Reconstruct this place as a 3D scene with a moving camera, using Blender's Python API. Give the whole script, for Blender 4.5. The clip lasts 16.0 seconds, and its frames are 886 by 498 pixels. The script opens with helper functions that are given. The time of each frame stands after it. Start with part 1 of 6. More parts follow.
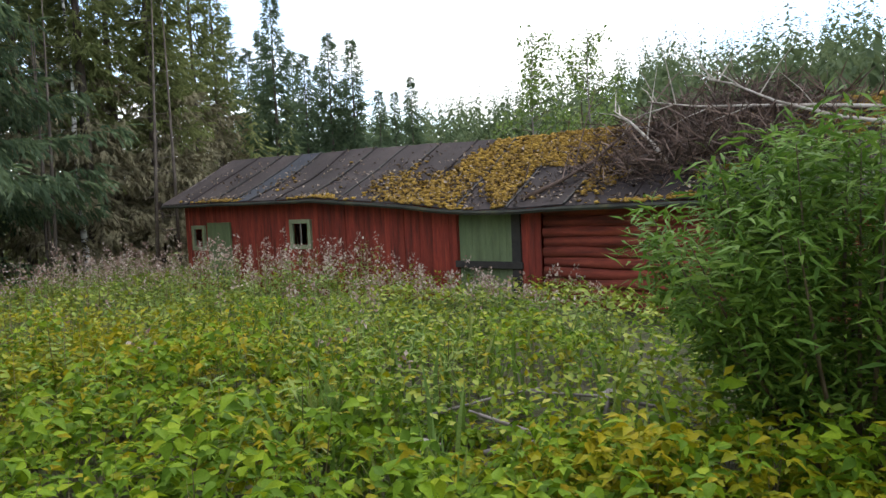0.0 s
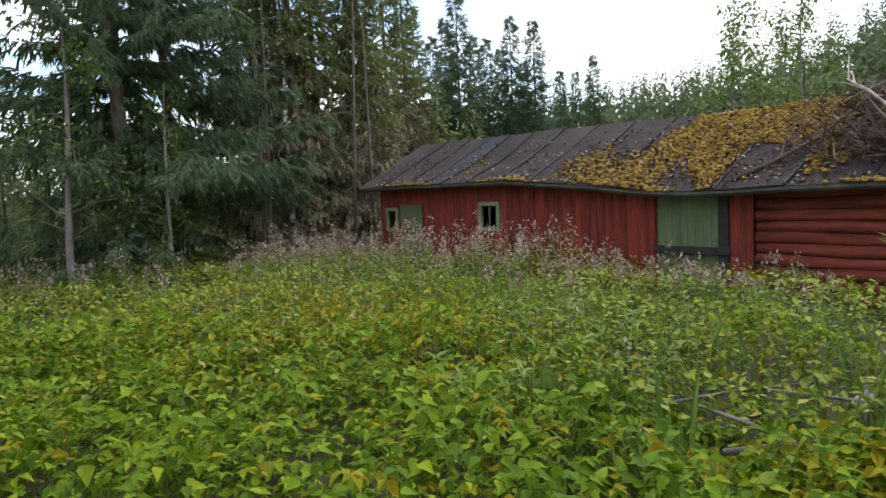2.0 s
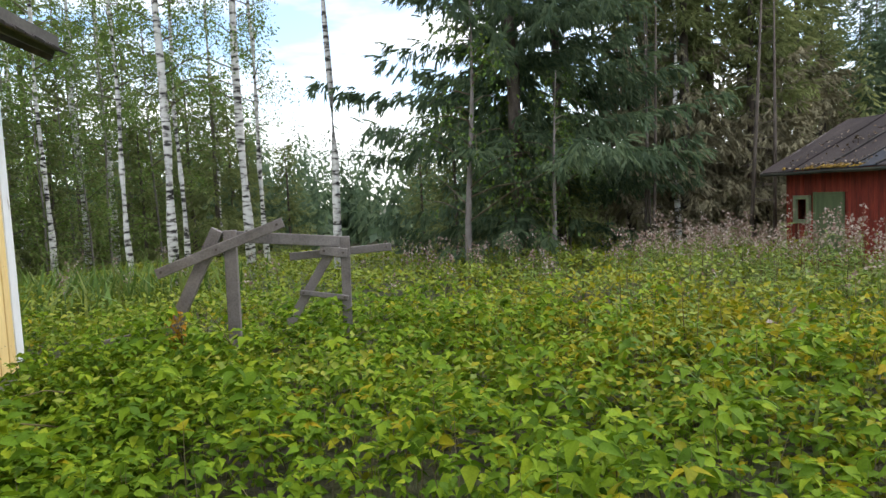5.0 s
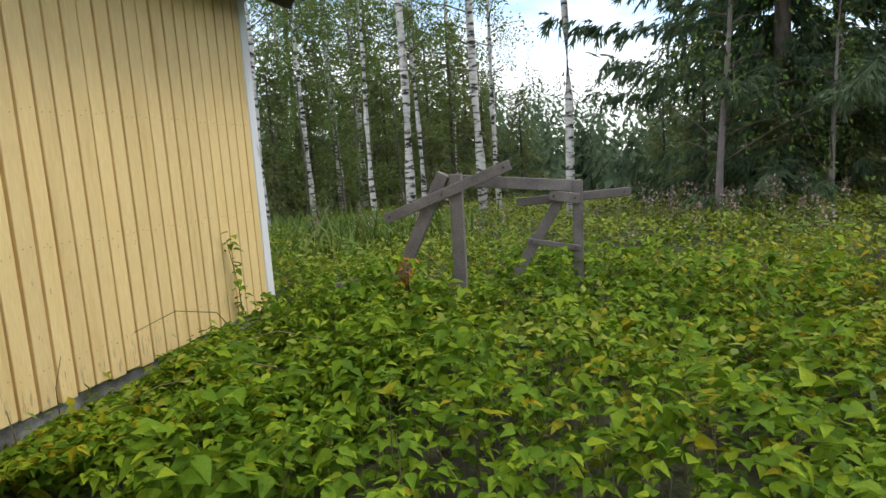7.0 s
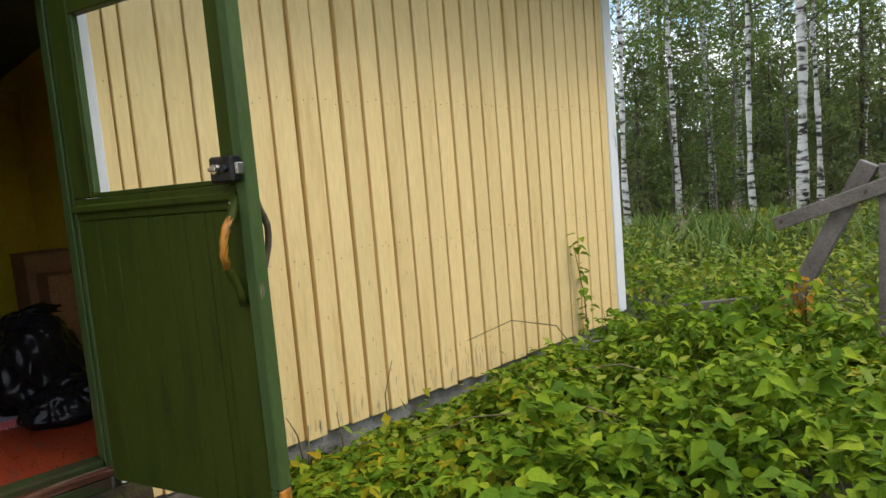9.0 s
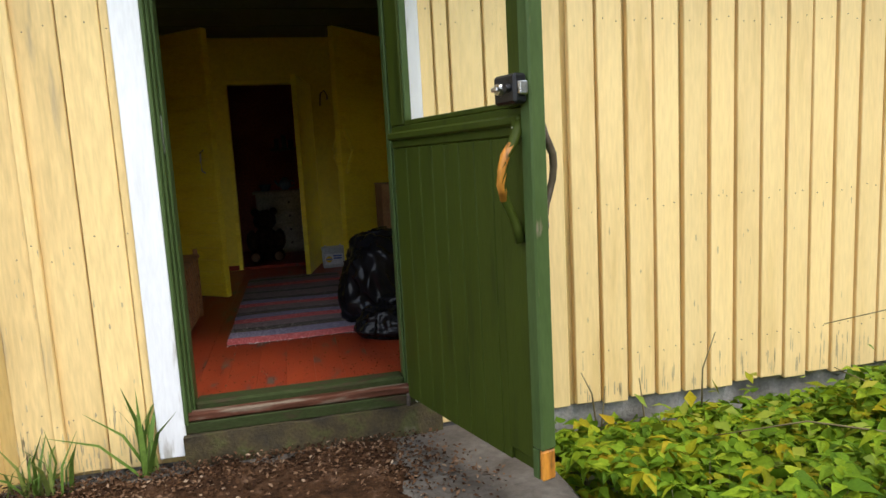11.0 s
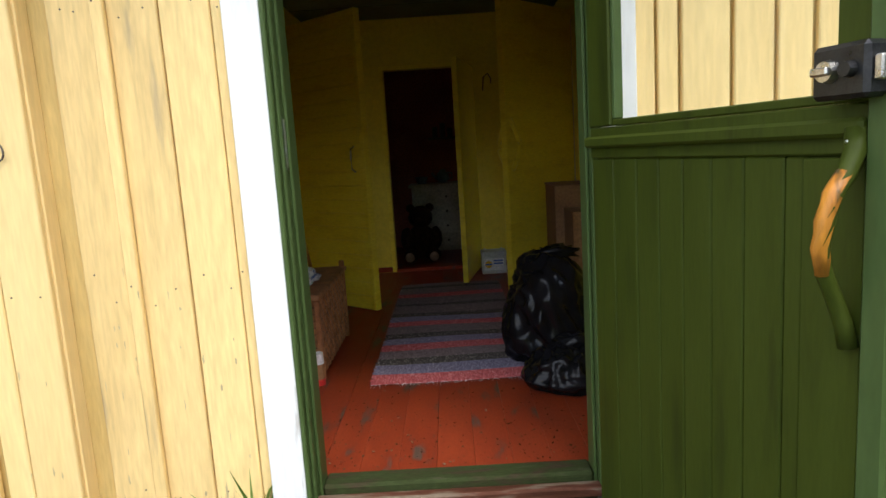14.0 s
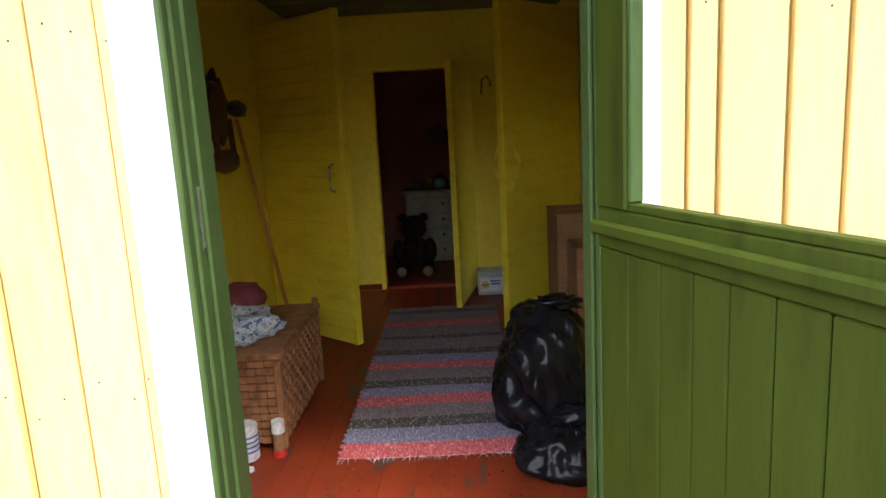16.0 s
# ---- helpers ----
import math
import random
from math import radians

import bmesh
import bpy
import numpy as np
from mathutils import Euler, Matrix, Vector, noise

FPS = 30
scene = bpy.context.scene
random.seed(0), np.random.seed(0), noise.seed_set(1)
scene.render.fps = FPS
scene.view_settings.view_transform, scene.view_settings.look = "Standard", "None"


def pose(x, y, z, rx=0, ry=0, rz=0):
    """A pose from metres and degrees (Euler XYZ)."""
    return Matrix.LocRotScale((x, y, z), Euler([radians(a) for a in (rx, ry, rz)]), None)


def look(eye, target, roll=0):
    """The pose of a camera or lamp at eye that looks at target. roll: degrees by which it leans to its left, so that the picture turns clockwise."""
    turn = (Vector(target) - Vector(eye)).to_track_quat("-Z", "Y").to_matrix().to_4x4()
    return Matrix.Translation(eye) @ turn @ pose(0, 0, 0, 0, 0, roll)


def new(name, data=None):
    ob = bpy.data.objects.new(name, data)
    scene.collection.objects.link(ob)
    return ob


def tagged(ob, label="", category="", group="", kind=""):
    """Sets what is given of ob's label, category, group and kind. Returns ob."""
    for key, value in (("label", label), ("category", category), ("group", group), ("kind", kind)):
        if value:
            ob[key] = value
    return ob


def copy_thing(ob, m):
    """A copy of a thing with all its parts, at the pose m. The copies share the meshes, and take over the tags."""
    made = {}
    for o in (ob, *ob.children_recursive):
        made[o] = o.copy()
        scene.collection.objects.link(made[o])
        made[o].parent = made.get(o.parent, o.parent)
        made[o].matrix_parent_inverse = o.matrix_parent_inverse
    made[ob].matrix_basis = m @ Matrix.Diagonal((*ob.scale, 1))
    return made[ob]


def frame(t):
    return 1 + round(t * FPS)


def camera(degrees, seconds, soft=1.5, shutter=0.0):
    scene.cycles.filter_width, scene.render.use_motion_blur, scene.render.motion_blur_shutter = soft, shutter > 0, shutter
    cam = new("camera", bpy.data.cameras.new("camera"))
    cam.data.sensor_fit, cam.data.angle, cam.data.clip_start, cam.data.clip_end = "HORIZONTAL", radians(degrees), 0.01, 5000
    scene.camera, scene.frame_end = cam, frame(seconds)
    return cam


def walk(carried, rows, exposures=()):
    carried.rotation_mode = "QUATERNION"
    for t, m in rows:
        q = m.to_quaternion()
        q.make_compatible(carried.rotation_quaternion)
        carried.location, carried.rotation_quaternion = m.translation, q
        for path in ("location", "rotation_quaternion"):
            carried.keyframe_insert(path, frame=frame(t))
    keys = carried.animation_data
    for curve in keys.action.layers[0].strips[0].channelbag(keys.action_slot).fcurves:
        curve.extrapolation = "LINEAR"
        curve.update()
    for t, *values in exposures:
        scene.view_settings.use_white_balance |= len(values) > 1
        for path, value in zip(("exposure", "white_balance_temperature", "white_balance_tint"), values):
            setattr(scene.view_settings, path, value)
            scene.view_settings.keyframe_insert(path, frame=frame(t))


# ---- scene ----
cam = camera(68.4, 16.0)
PATH = [
    (0, (-2.439, -3.547, 1.714), (-1.249, -5.147, 1.562), -2.5),
    (0.5, (-2.308, -3.537, 1.7), (-0.984, -5.029, 1.553), -3.1),
    (1, (-2.275, -3.525, 1.713), (-0.851, -4.923, 1.573), -3.3),
    (1.5, (-2.216, -3.463, 1.707), (-0.721, -4.783, 1.561), -3.0),
    (2, (-2.127, -3.367, 1.704), (-0.561, -4.598, 1.526), -2.8),
    (2.5, (-2.022, -3.329, 1.68), (-0.379, -4.456, 1.507), -3.3),
    (3, (-1.907, -3.311, 1.663), (-0.187, -4.319, 1.501), -3.4),
    (3.5, (-1.746, -3.264, 1.661), (0.039, -4.15, 1.488), -3.3),
    (4, (-1.65, -3.292, 1.634), (0.197, -4.028, 1.423), -3.2),
    (4.5, (-1.504, -3.391, 1.609), (0.414, -3.923, 1.414), -2.8),
    (5, (-1.35, -3.497, 1.605), (0.633, -3.705, 1.453), -2.7),
    (5.2, (-1.425, -3.56, 1.599), (0.569, -3.616, 1.448), -3.1),
    (7.3, (-0.577, -3.432, 1.542), (1.304, -2.803, 1.283), -4.0),
    (7.5, (-0.473, -3.358, 1.545), (1.367, -2.612, 1.305), -4.0),
    (8, (-0.255, -3.25, 1.508), (1.43, -2.194, 1.297), -4.0),
    (8.2, (-0.161, -3.215, 1.517), (1.462, -2.063, 1.317), -3.9),
    (10.3, (0.34, -2.976, 1.434), (1.249, -1.212, 1.183), -5.1),
    (10.5, (0.382, -2.964, 1.418), (1.177, -1.147, 1.159), -4.3),
    (11, (0.481, -2.925, 1.412), (0.921, -0.993, 1.146), -3.1),
    (11.5, (0.532, -2.917, 1.425), (0.735, -0.946, 1.156), -4.7),
    (12, (0.541, -2.897, 1.431), (0.657, -0.917, 1.176), -4.8),
    (12.5, (0.546, -2.777, 1.425), (0.622, -0.794, 1.176), -4.3),
    (13, (0.538, -2.518, 1.402), (0.557, -0.535, 1.139), -3.5),
    (13.5, (0.515, -2.245, 1.437), (0.476, -0.264, 1.162), -3.9),
    (14, (0.495, -2.08, 1.533), (0.463, -0.102, 1.234), -3.6),
    (14.5, (0.512, -2.015, 1.629), (0.536, -0.051, 1.254), -3.5),
    (15, (0.544, -1.893, 1.645), (0.571, 0.08, 1.322), -3.2),
    (15.5, (0.588, -1.706, 1.678), (0.601, 0.271, 1.375), -2.6),
    (16, (0.61, -1.563, 1.758), (0.558, 0.405, 1.405), -3.1),
]
walk(cam, [(t, look(eye, target, roll)) for t, eye, target, roll in PATH],
     exposures=[(0.0, 0.30), (2.0, 0.16), (3.5, 0.36), (5.2, 0.35), (7.5, -0.05), (8.2, -0.08), (10.3, 0.68), (12.5, 0.68), (13.5, 0.74), (14.0, 0.84), (15.0, 1.42), (16.0, 1.85)])

# ---- light ----
world = bpy.data.worlds.new("sky")
scene.world = world
world.use_nodes = True
wn, wl = world.node_tree.nodes, world.node_tree.links
wn.clear()
w_out = wn.new("ShaderNodeOutputWorld")
w_bg = wn.new("ShaderNodeBackground")
w_sky = wn.new("ShaderNodeTexSky")
w_sky.sky_type, w_sky.sun_disc = "NISHITA", False
w_sky.sun_elevation, w_sky.sun_rotation = radians(57), radians(155)
w_sky.air_density, w_sky.ozone_density = 1.0, 2.0
w_gain = wn.new("ShaderNodeVectorMath")
w_gain.operation, w_gain.inputs[3].default_value = "SCALE", 0.26
w_tc = wn.new("ShaderNodeTexCoord")
w_map = wn.new("ShaderNodeMapping")
w_map.inputs["Scale"].default_value = (1.0, 1.0, 3.6)
w_map.inputs["Location"].default_value = (0.35, 0.1, 0.0)
w_noise = wn.new("ShaderNodeTexNoise")
w_noise.inputs["Scale"].default_value, w_noise.inputs["Detail"].default_value = 2.1, 7
w_ramp = wn.new("ShaderNodeValToRGB")
w_ramp.color_ramp.elements[0].position, w_ramp.color_ramp.elements[1].position = 0.39, 0.53
w_mix = wn.new("ShaderNodeMix")
w_mix.data_type = "RGBA"
w_mix.inputs[7].default_value = (1.50, 1.53, 1.58, 1)
wl.new(w_tc.outputs["Generated"], w_map.inputs[0])
wl.new(w_map.outputs[0], w_noise.inputs["Vector"])
wl.new(w_noise.outputs["Fac"], w_ramp.inputs[0])
wl.new(w_ramp.outputs[0], w_mix.inputs[0])
wl.new(w_sky.outputs[0], w_gain.inputs[0])
wl.new(w_gain.outputs[0], w_mix.inputs[6])
wl.new(w_mix.outputs[2], w_bg.inputs[0])
wl.new(w_bg.outputs[0], w_out.inputs[0])
sun = new("sun", bpy.data.lights.new("sun", "SUN"))
sun.data.energy, sun.data.angle, sun.data.color = 1.7, radians(18), (1.0, 0.95, 0.88)
sun.matrix_basis = look((0, 0, 30), (-0.20, 0.42, 30 - 0.78))


# ---- helpers of the scene ----
def mat(name, stops, scale=4.0, rough=0.6, bump=0.15, fine=60.0, stretch=(1, 1, 1), metal=0.0, rnd=0.0, island=0.0,
        trans=0.0, grain=0.25, bumpdist=0.01, spec=0.5, coat=0.0):
    """A procedural surface: colours by a broad noise, grain by a fine one, both at world size."""
    m = bpy.data.materials.new(name)
    m.use_nodes = True
    n, l = m.node_tree.nodes, m.node_tree.links
    p = n["Principled BSDF"]
    geo = n.new("ShaderNodeNewGeometry")
    mp = n.new("ShaderNodeMapping")
    mp.inputs["Scale"].default_value = stretch
    l.new(geo.outputs["Position"], mp.inputs[0])
    vec = mp.outputs[0]
    if rnd:
        info = n.new("ShaderNodeObjectInfo")
        add = n.new("ShaderNodeVectorMath")
        sc = n.new("ShaderNodeMath")
        sc.operation, sc.inputs[1].default_value = "MULTIPLY", 37.0
        l.new(info.outputs["Random"], sc.inputs[0])
        l.new(vec, add.inputs[0])
        l.new(sc.outputs[0], add.inputs[1])
        vec = add.outputs[0]
    n1 = n.new("ShaderNodeTexNoise")
    n1.inputs["Scale"].default_value, n1.inputs["Detail"].default_value = scale, 6
    n2 = n.new("ShaderNodeTexNoise")
    n2.inputs["Scale"].default_value, n2.inputs["Detail"].default_value = fine, 5
    l.new(vec, n1.inputs["Vector"])
    l.new(vec, n2.inputs["Vector"])
    ramp = n.new("ShaderNodeValToRGB")
    els = ramp.color_ramp.elements
    while len(els) < len(stops):
        els.new(0.5)
    for e, (pos, col) in zip(els, stops):
        e.position, e.color = pos, (*col, 1)
    fac = n1.outputs["Fac"]
    if island:
        mx = n.new("ShaderNodeMix")
        mx.inputs[0].default_value = island
        l.new(fac, mx.inputs[2])
        l.new(geo.outputs["Random Per Island"], mx.inputs[3])
        fac = mx.outputs[0]
    l.new(fac, ramp.inputs[0])
    hsv = n.new("ShaderNodeHueSaturation")
    l.new(ramp.outputs[0], hsv.inputs["Color"])
    val = n.new("ShaderNodeMapRange")
    val.inputs[1].default_value, val.inputs[2].default_value = 0.25, 0.75
    val.inputs[3].default_value, val.inputs[4].default_value = 1 - grain, 1 + grain
    l.new(n2.outputs["Fac"], val.inputs[0])
    vout = val.outputs[0]
    if rnd:
        r2 = n.new("ShaderNodeMapRange")
        r2.inputs[3].default_value, r2.inputs[4].default_value = 1 - rnd, 1 + rnd
        l.new(info.outputs["Random"], r2.inputs[0])
        mul = n.new("ShaderNodeMath")
        mul.operation = "MULTIPLY"
        l.new(vout, mul.inputs[0])
        l.new(r2.outputs[0], mul.inputs[1])
        vout = mul.outputs[0]
    l.new(vout, hsv.inputs["Value"])
    l.new(hsv.outputs[0], p.inputs["Base Color"])
    rr = n.new("ShaderNodeMapRange")
    rr.inputs[3].default_value, rr.inputs[4].default_value = max(0.03, rough - 0.12), min(1, rough + 0.12)
    l.new(n1.outputs["Fac"], rr.inputs[0])
    l.new(rr.outputs[0], p.inputs["Roughness"])
    p.inputs["Metallic"].default_value = metal
    p.inputs["Specular IOR Level"].default_value = spec
    p.inputs["Coat Weight"].default_value = coat
    if bump:
        b = n.new("ShaderNodeBump")
        b.inputs["Strength"].default_value, b.inputs["Distance"].default_value = bump, bumpdist
        l.new(n2.outputs["Fac"], b.inputs["Height"])
        l.new(b.outputs[0], p.inputs["Normal"])
    if trans:
        t = n.new("ShaderNodeBsdfTranslucent")
        l.new(hsv.outputs[0], t.inputs[0])
        ms = n.new("ShaderNodeMixShader")
        ms.inputs[0].default_value = trans
        l.new(p.outputs[0], ms.inputs[1])
        l.new(t.outputs[0], ms.inputs[2])
        l.new(ms.outputs[0], n["Material Output"].inputs[0])
    return m


def base_of(parent):
    return parent.matrix_basis if parent.parent is None else Matrix.Identity(4)


def attach(ob, parent):
    if parent is not None:
        ob.parent = parent
        ob.matrix_parent_inverse = base_of(parent).inverted()
    return ob


def part(name, bm, material, parent=None, label="", smooth=False):
    """Links a bmesh, in world metres, as one mesh under a thing or a part."""
    me = bpy.data.meshes.new(name)
    bmesh.ops.recalc_face_normals(bm, faces=bm.faces)
    bm.to_mesh(me)
    bm.free()
    me.materials.append(material)
    if smooth:
        me.polygons.foreach_set("use_smooth", [True] * len(me.polygons))
    ob = attach(new(name, me), parent)
    return tagged(ob, label)


def thing(name, loc, label, category, group="", kind=""):
    ob = new(name)
    ob.empty_display_size = 0.1
    ob.matrix_basis = Matrix.Translation(loc)
    return tagged(ob, label, category, group, kind)


def piece(name, me, m, parent):
    ob = new(name, me)
    ob.matrix_basis = m
    return attach(ob, parent)


def box(bm, lo, hi, bevel=0.0, m=None):
    lo, hi = Vector(lo), Vector(hi)
    r = bmesh.ops.create_cube(bm, size=1.0, matrix=Matrix.Translation((lo + hi) / 2) @ Matrix.Diagonal((*(hi - lo), 1)))
    vs = r["verts"]
    if bevel:
        es = list({e for v in vs for e in v.link_edges})
        rb = bmesh.ops.bevel(bm, geom=es, offset=bevel, segments=1, affect="EDGES")
        vs = list({v for f in rb["faces"] for v in f.verts} | {v for v in vs if v.is_valid})
    if m is not None:
        bmesh.ops.transform(bm, matrix=m, verts=vs)
    return bm


def slab(name, lo, hi, material, parent=None, label="", bevel=0.003, m=None):
    return part(name, box(bmesh.new(), lo, hi, bevel, m), material, parent, label)


def beam_matrix(a, b, up=(0, 0, 1)):
    """A frame whose x axis runs from a to b."""
    a, b = Vector(a), Vector(b)
    x = (b - a).normalized()
    y = Vector(up).cross(x)
    y = y.normalized() if y.length > 1e-4 else Vector((0, 1, 0))
    z = x.cross(y)
    return Matrix((( x.x, y.x, z.x, a.x), (x.y, y.y, z.y, a.y), (x.z, y.z, z.z, a.z), (0, 0, 0, 1)))


def plank(name, a, b, wide, thick, material, parent, label="", bevel=0.006, up=(0, 0, 1)):
    """A board from a to b; wide lies along up, thick across."""
    length = (Vector(b) - Vector(a)).length
    return part(name, box(bmesh.new(), (0, -thick / 2, -wide / 2), (length, thick / 2, wide / 2), bevel, beam_matrix(a, b, up)), material, parent, label)


def tube(bm, pts, radii, sides=8):
    """A tapered round stick through the points."""
    pts = [Vector(p) for p in pts]
    rings = []
    for i, p in enumerate(pts):
        d = (pts[min(i + 1, len(pts) - 1)] - pts[max(i - 1, 0)]).normalized()
        q = d.to_track_quat("Z", "Y").to_matrix()
        rings.append([bm.verts.new(p + q @ Vector((math.cos(2 * math.pi * k / sides), math.sin(2 * math.pi * k / sides), 0)) * radii[i]) for k in range(sides)])
    for r0, r1 in zip(rings, rings[1:]):
        for k in range(sides):
            bm.faces.new((r0[k], r0[(k + 1) % sides], r1[(k + 1) % sides], r1[k]))
    bm.faces.new(rings[0][::-1])
    bm.faces.new(rings[-1])
    return bm


def tri_mesh(name, verts, faces, material):
    """A mesh of triangles from arrays."""
    me = bpy.data.meshes.new(name)
    verts, faces = np.asarray(verts, np.float32).reshape(-1, 3), np.asarray(faces, np.int32).reshape(-1, 3)
    me.vertices.add(len(verts))
    me.vertices.foreach_set("co", verts.ravel())
    me.loops.add(faces.size)
    me.loops.foreach_set("vertex_index", faces.ravel())
    me.polygons.add(len(faces))
    me.polygons.foreach_set("loop_start", np.arange(0, faces.size, 3, dtype=np.int32))
    me.update(calc_edges=True)
    me.materials.append(material)
    return me


def leaves(pos, yaw, pitch, roll, size, template):
    """Many copies of a small leaf shape, as arrays of vertices and triangles."""
    tv, tf = template
    pos, size = np.asarray(pos, float), np.asarray(size, float)
    cy, sy, cp, sp, cr, sr = np.cos(yaw), np.sin(yaw), np.cos(pitch), np.sin(pitch), np.cos(roll), np.sin(roll)
    v = np.repeat(np.asarray(tv, float)[None], len(pos), 0)
    x, y, z = v[..., 0], v[..., 1], v[..., 2]
    x, z = x * cr[:, None] + z * sr[:, None], -x * sr[:, None] + z * cr[:, None]
    y, z = y * cp[:, None] - z * sp[:, None], y * sp[:, None] + z * cp[:, None]
    x, y = x * cy[:, None] - y * sy[:, None], x * sy[:, None] + y * cy[:, None]
    out = np.stack([x, y, z], -1) * size[:, None, None] + pos[:, None, :]
    f = np.asarray(tf)[None] + (np.arange(len(pos)) * len(tv))[:, None, None]
    return out.reshape(-1, 3), f.reshape(-1, 3)


def joined(chunks):
    vs, fs, o = [], [], 0
    for v, f in chunks:
        vs.append(v)
        fs.append(f + o)
        o += len(v)
    return np.concatenate(vs), np.concatenate(fs)


BROAD = ([(0, 0, 0), (0, .42, -.02), (0, 1.12, -.22), (-.24, .12, .06), (-.34, .36, .10), (-.19, .72, -.01), (.24, .12, .06), (.34, .36, .10), (.19, .72, -.01)],
         [(0, 1, 3), (3, 1, 4), (4, 1, 5), (5, 1, 2), (0, 6, 1), (6, 7, 1), (7, 8, 1), (8, 2, 1)])
NARROW = ([(0, 0, 0), (0, .5, .03), (0, 1, -.14), (-.085, .4, .04), (.085, .4, .04)], [(0, 1, 3), (3, 1, 2), (0, 4, 1), (4, 2, 1)])
DIAMOND = ([(0, 0, 0), (-.3, .5, .06), (0, 1, -.05), (.3, .5, .06)], [(0, 2, 1), (0, 3, 2)])
BLADE = ([(-.03, 0, 0), (.03, 0, 0), (.022, .55, .10), (-.022, .55, .10), (0, 1, -.06)], [(0, 1, 2), (0, 2, 3), (3, 2, 4)])
TWIG = ([(0, 0, 0), (-.045, .45, .02), (0, 1, -.10), (.045, .45, .02), (0, .10, 0), (-.16, .50, -.06), (.16, .50, -.06), (0, .36, 0), (-.12, .86, -.10), (.12, .86, -.10), (0, .66, 0)],
        [(0, 2, 1), (0, 3, 2), (4, 7, 5), (4, 6, 7), (7, 10, 8), (7, 9, 10)])
FAR = ([(0, 0, 0), (-.20, .5, 0), (0, 1, -.06), (.20, .5, 0), (-.36, .62, -.08), (0, .2, 0), (.36, .62, -.08)], [(0, 2, 1), (0, 3, 2), (5, 1, 4), (5, 6, 3)])


def ground_z(x, y):
    x, y = np.asarray(x, float), np.asarray(y, float)
    d = np.hypot(x + 1, y + 3)
    z = 0.08 - 0.035 * np.clip(d - 2, 0, 22)
    z = z + 0.19 * np.clip(-y - 40, 0, 65) + 0.04 * np.sin(x * 1.3 + 1) * np.sin(y * 1.1) + 0.02 * np.sin(x * 3.1) * np.cos(y * 2.7)
    return np.where(y > -0.6, np.minimum(z, 0.0), z)


# ---- materials ----
M_YELLOW = mat("yellow_paint", [(0.20, (0.40, 0.32, 0.20)), (0.25, (0.70, 0.50, 0.205)), (0.40, (0.80, 0.585, 0.258)), (0.75, (0.84, 0.635, 0.295))], scale=1.6, rough=0.55, bump=0.25, fine=14, stretch=(6, 6, 0.7), rnd=0.05, grain=0.08, bumpdist=0.003)
M_YELLOW_WORN = mat("weathered_yellow_paint", [(0.30, (0.34, 0.26, 0.16)), (0.37, (0.70, 0.50, 0.21)), (0.45, (0.77, 0.555, 0.24)), (0.7, (0.81, 0.60, 0.265))], scale=1.3, rough=0.65, bump=0.3, fine=18, stretch=(5, 5, 0.6), rnd=0.06, grain=0.12, bumpdist=0.003)
# The facade's yellow, darkened: shade of the board gaps put into the colour.
M_UNDER_SHADED = mat("shaded_yellow_underboard", [(0.3, (0.50, 0.35, 0.12)), (0.7, (0.62, 0.45, 0.17))], scale=3, rough=0.65, bump=0.2, fine=16, stretch=(5, 5, 0.7), grain=0.12)
M_WHITE = mat("white_paint", [(0.34, (0.42, 0.40, 0.36)), (0.39, (0.76, 0.77, 0.78)), (0.8, (0.83, 0.84, 0.86))], scale=2.0, rough=0.5, bump=0.2, fine=20, stretch=(5, 5, 0.8), grain=0.06, bumpdist=0.003)
M_GREEN = mat("green_paint", [(0.22, (0.024, 0.033, 0.006)), (0.45, (0.041, 0.056, 0.007)), (0.8, (0.049, 0.067, 0.009))], scale=2.5, spec=0.14, rough=0.5, bump=0.18, fine=22, stretch=(6, 6, 0.8), grain=0.10, bumpdist=0.002)
M_GREEN_TRIM = mat("green_frame_paint", [(0.27, (0.20, 0.17, 0.11)), (0.33, (0.054, 0.088, 0.026)), (0.8, (0.074, 0.116, 0.038))], scale=5, spec=0.2, rough=0.45, bump=0.2, fine=26, stretch=(3, 3, 0.8), grain=0.10, bumpdist=0.002)
M_DIRTY_GREEN = mat("dirty_green_sill_paint", [(0.34, (0.045, 0.03, 0.018)), (0.48, (0.03, 0.039, 0.013)), (0.62, (0.033, 0.045, 0.015)), (0.78, (0.075, 0.064, 0.041))], scale=7, spec=0.1, rough=0.85, bump=0.4, fine=40, stretch=(1, 4, 4), grain=0.25, bumpdist=0.004)
M_BARE = mat("worn_bare_wood", [(0.38, (0.05, 0.04, 0.012)), (0.46, (0.42, 0.16, 0.02)), (0.62, (0.60, 0.25, 0.03)), (0.8, (0.64, 0.31, 0.06))], scale=11, rough=0.5, bump=0.3, fine=50, stretch=(2, 2, 0.5), grain=0.2)
M_DARKWOOD = mat("dark_worn_wood", [(0.3, (0.05, 0.035, 0.02)), (0.7, (0.13, 0.10, 0.06))], scale=12, rough=0.55, fine=60, grain=0.2)
M_BLACK = mat("black_lock_metal", [(0.3, (0.012, 0.012, 0.013)), (0.7, (0.03, 0.03, 0.032))], scale=30, rough=0.32, bump=0.1, fine=200, metal=0.4)
M_STEEL = mat("worn_steel", [(0.3, (0.45, 0.44, 0.42)), (0.7, (0.70, 0.69, 0.66))], scale=40, rough=0.3, bump=0.1, fine=200, metal=1.0)
M_RUST = mat("rusty_iron", [(0.3, (0.06, 0.045, 0.04)), (0.7, (0.16, 0.13, 0.11))], scale=40, rough=0.6, fine=150, metal=0.6)
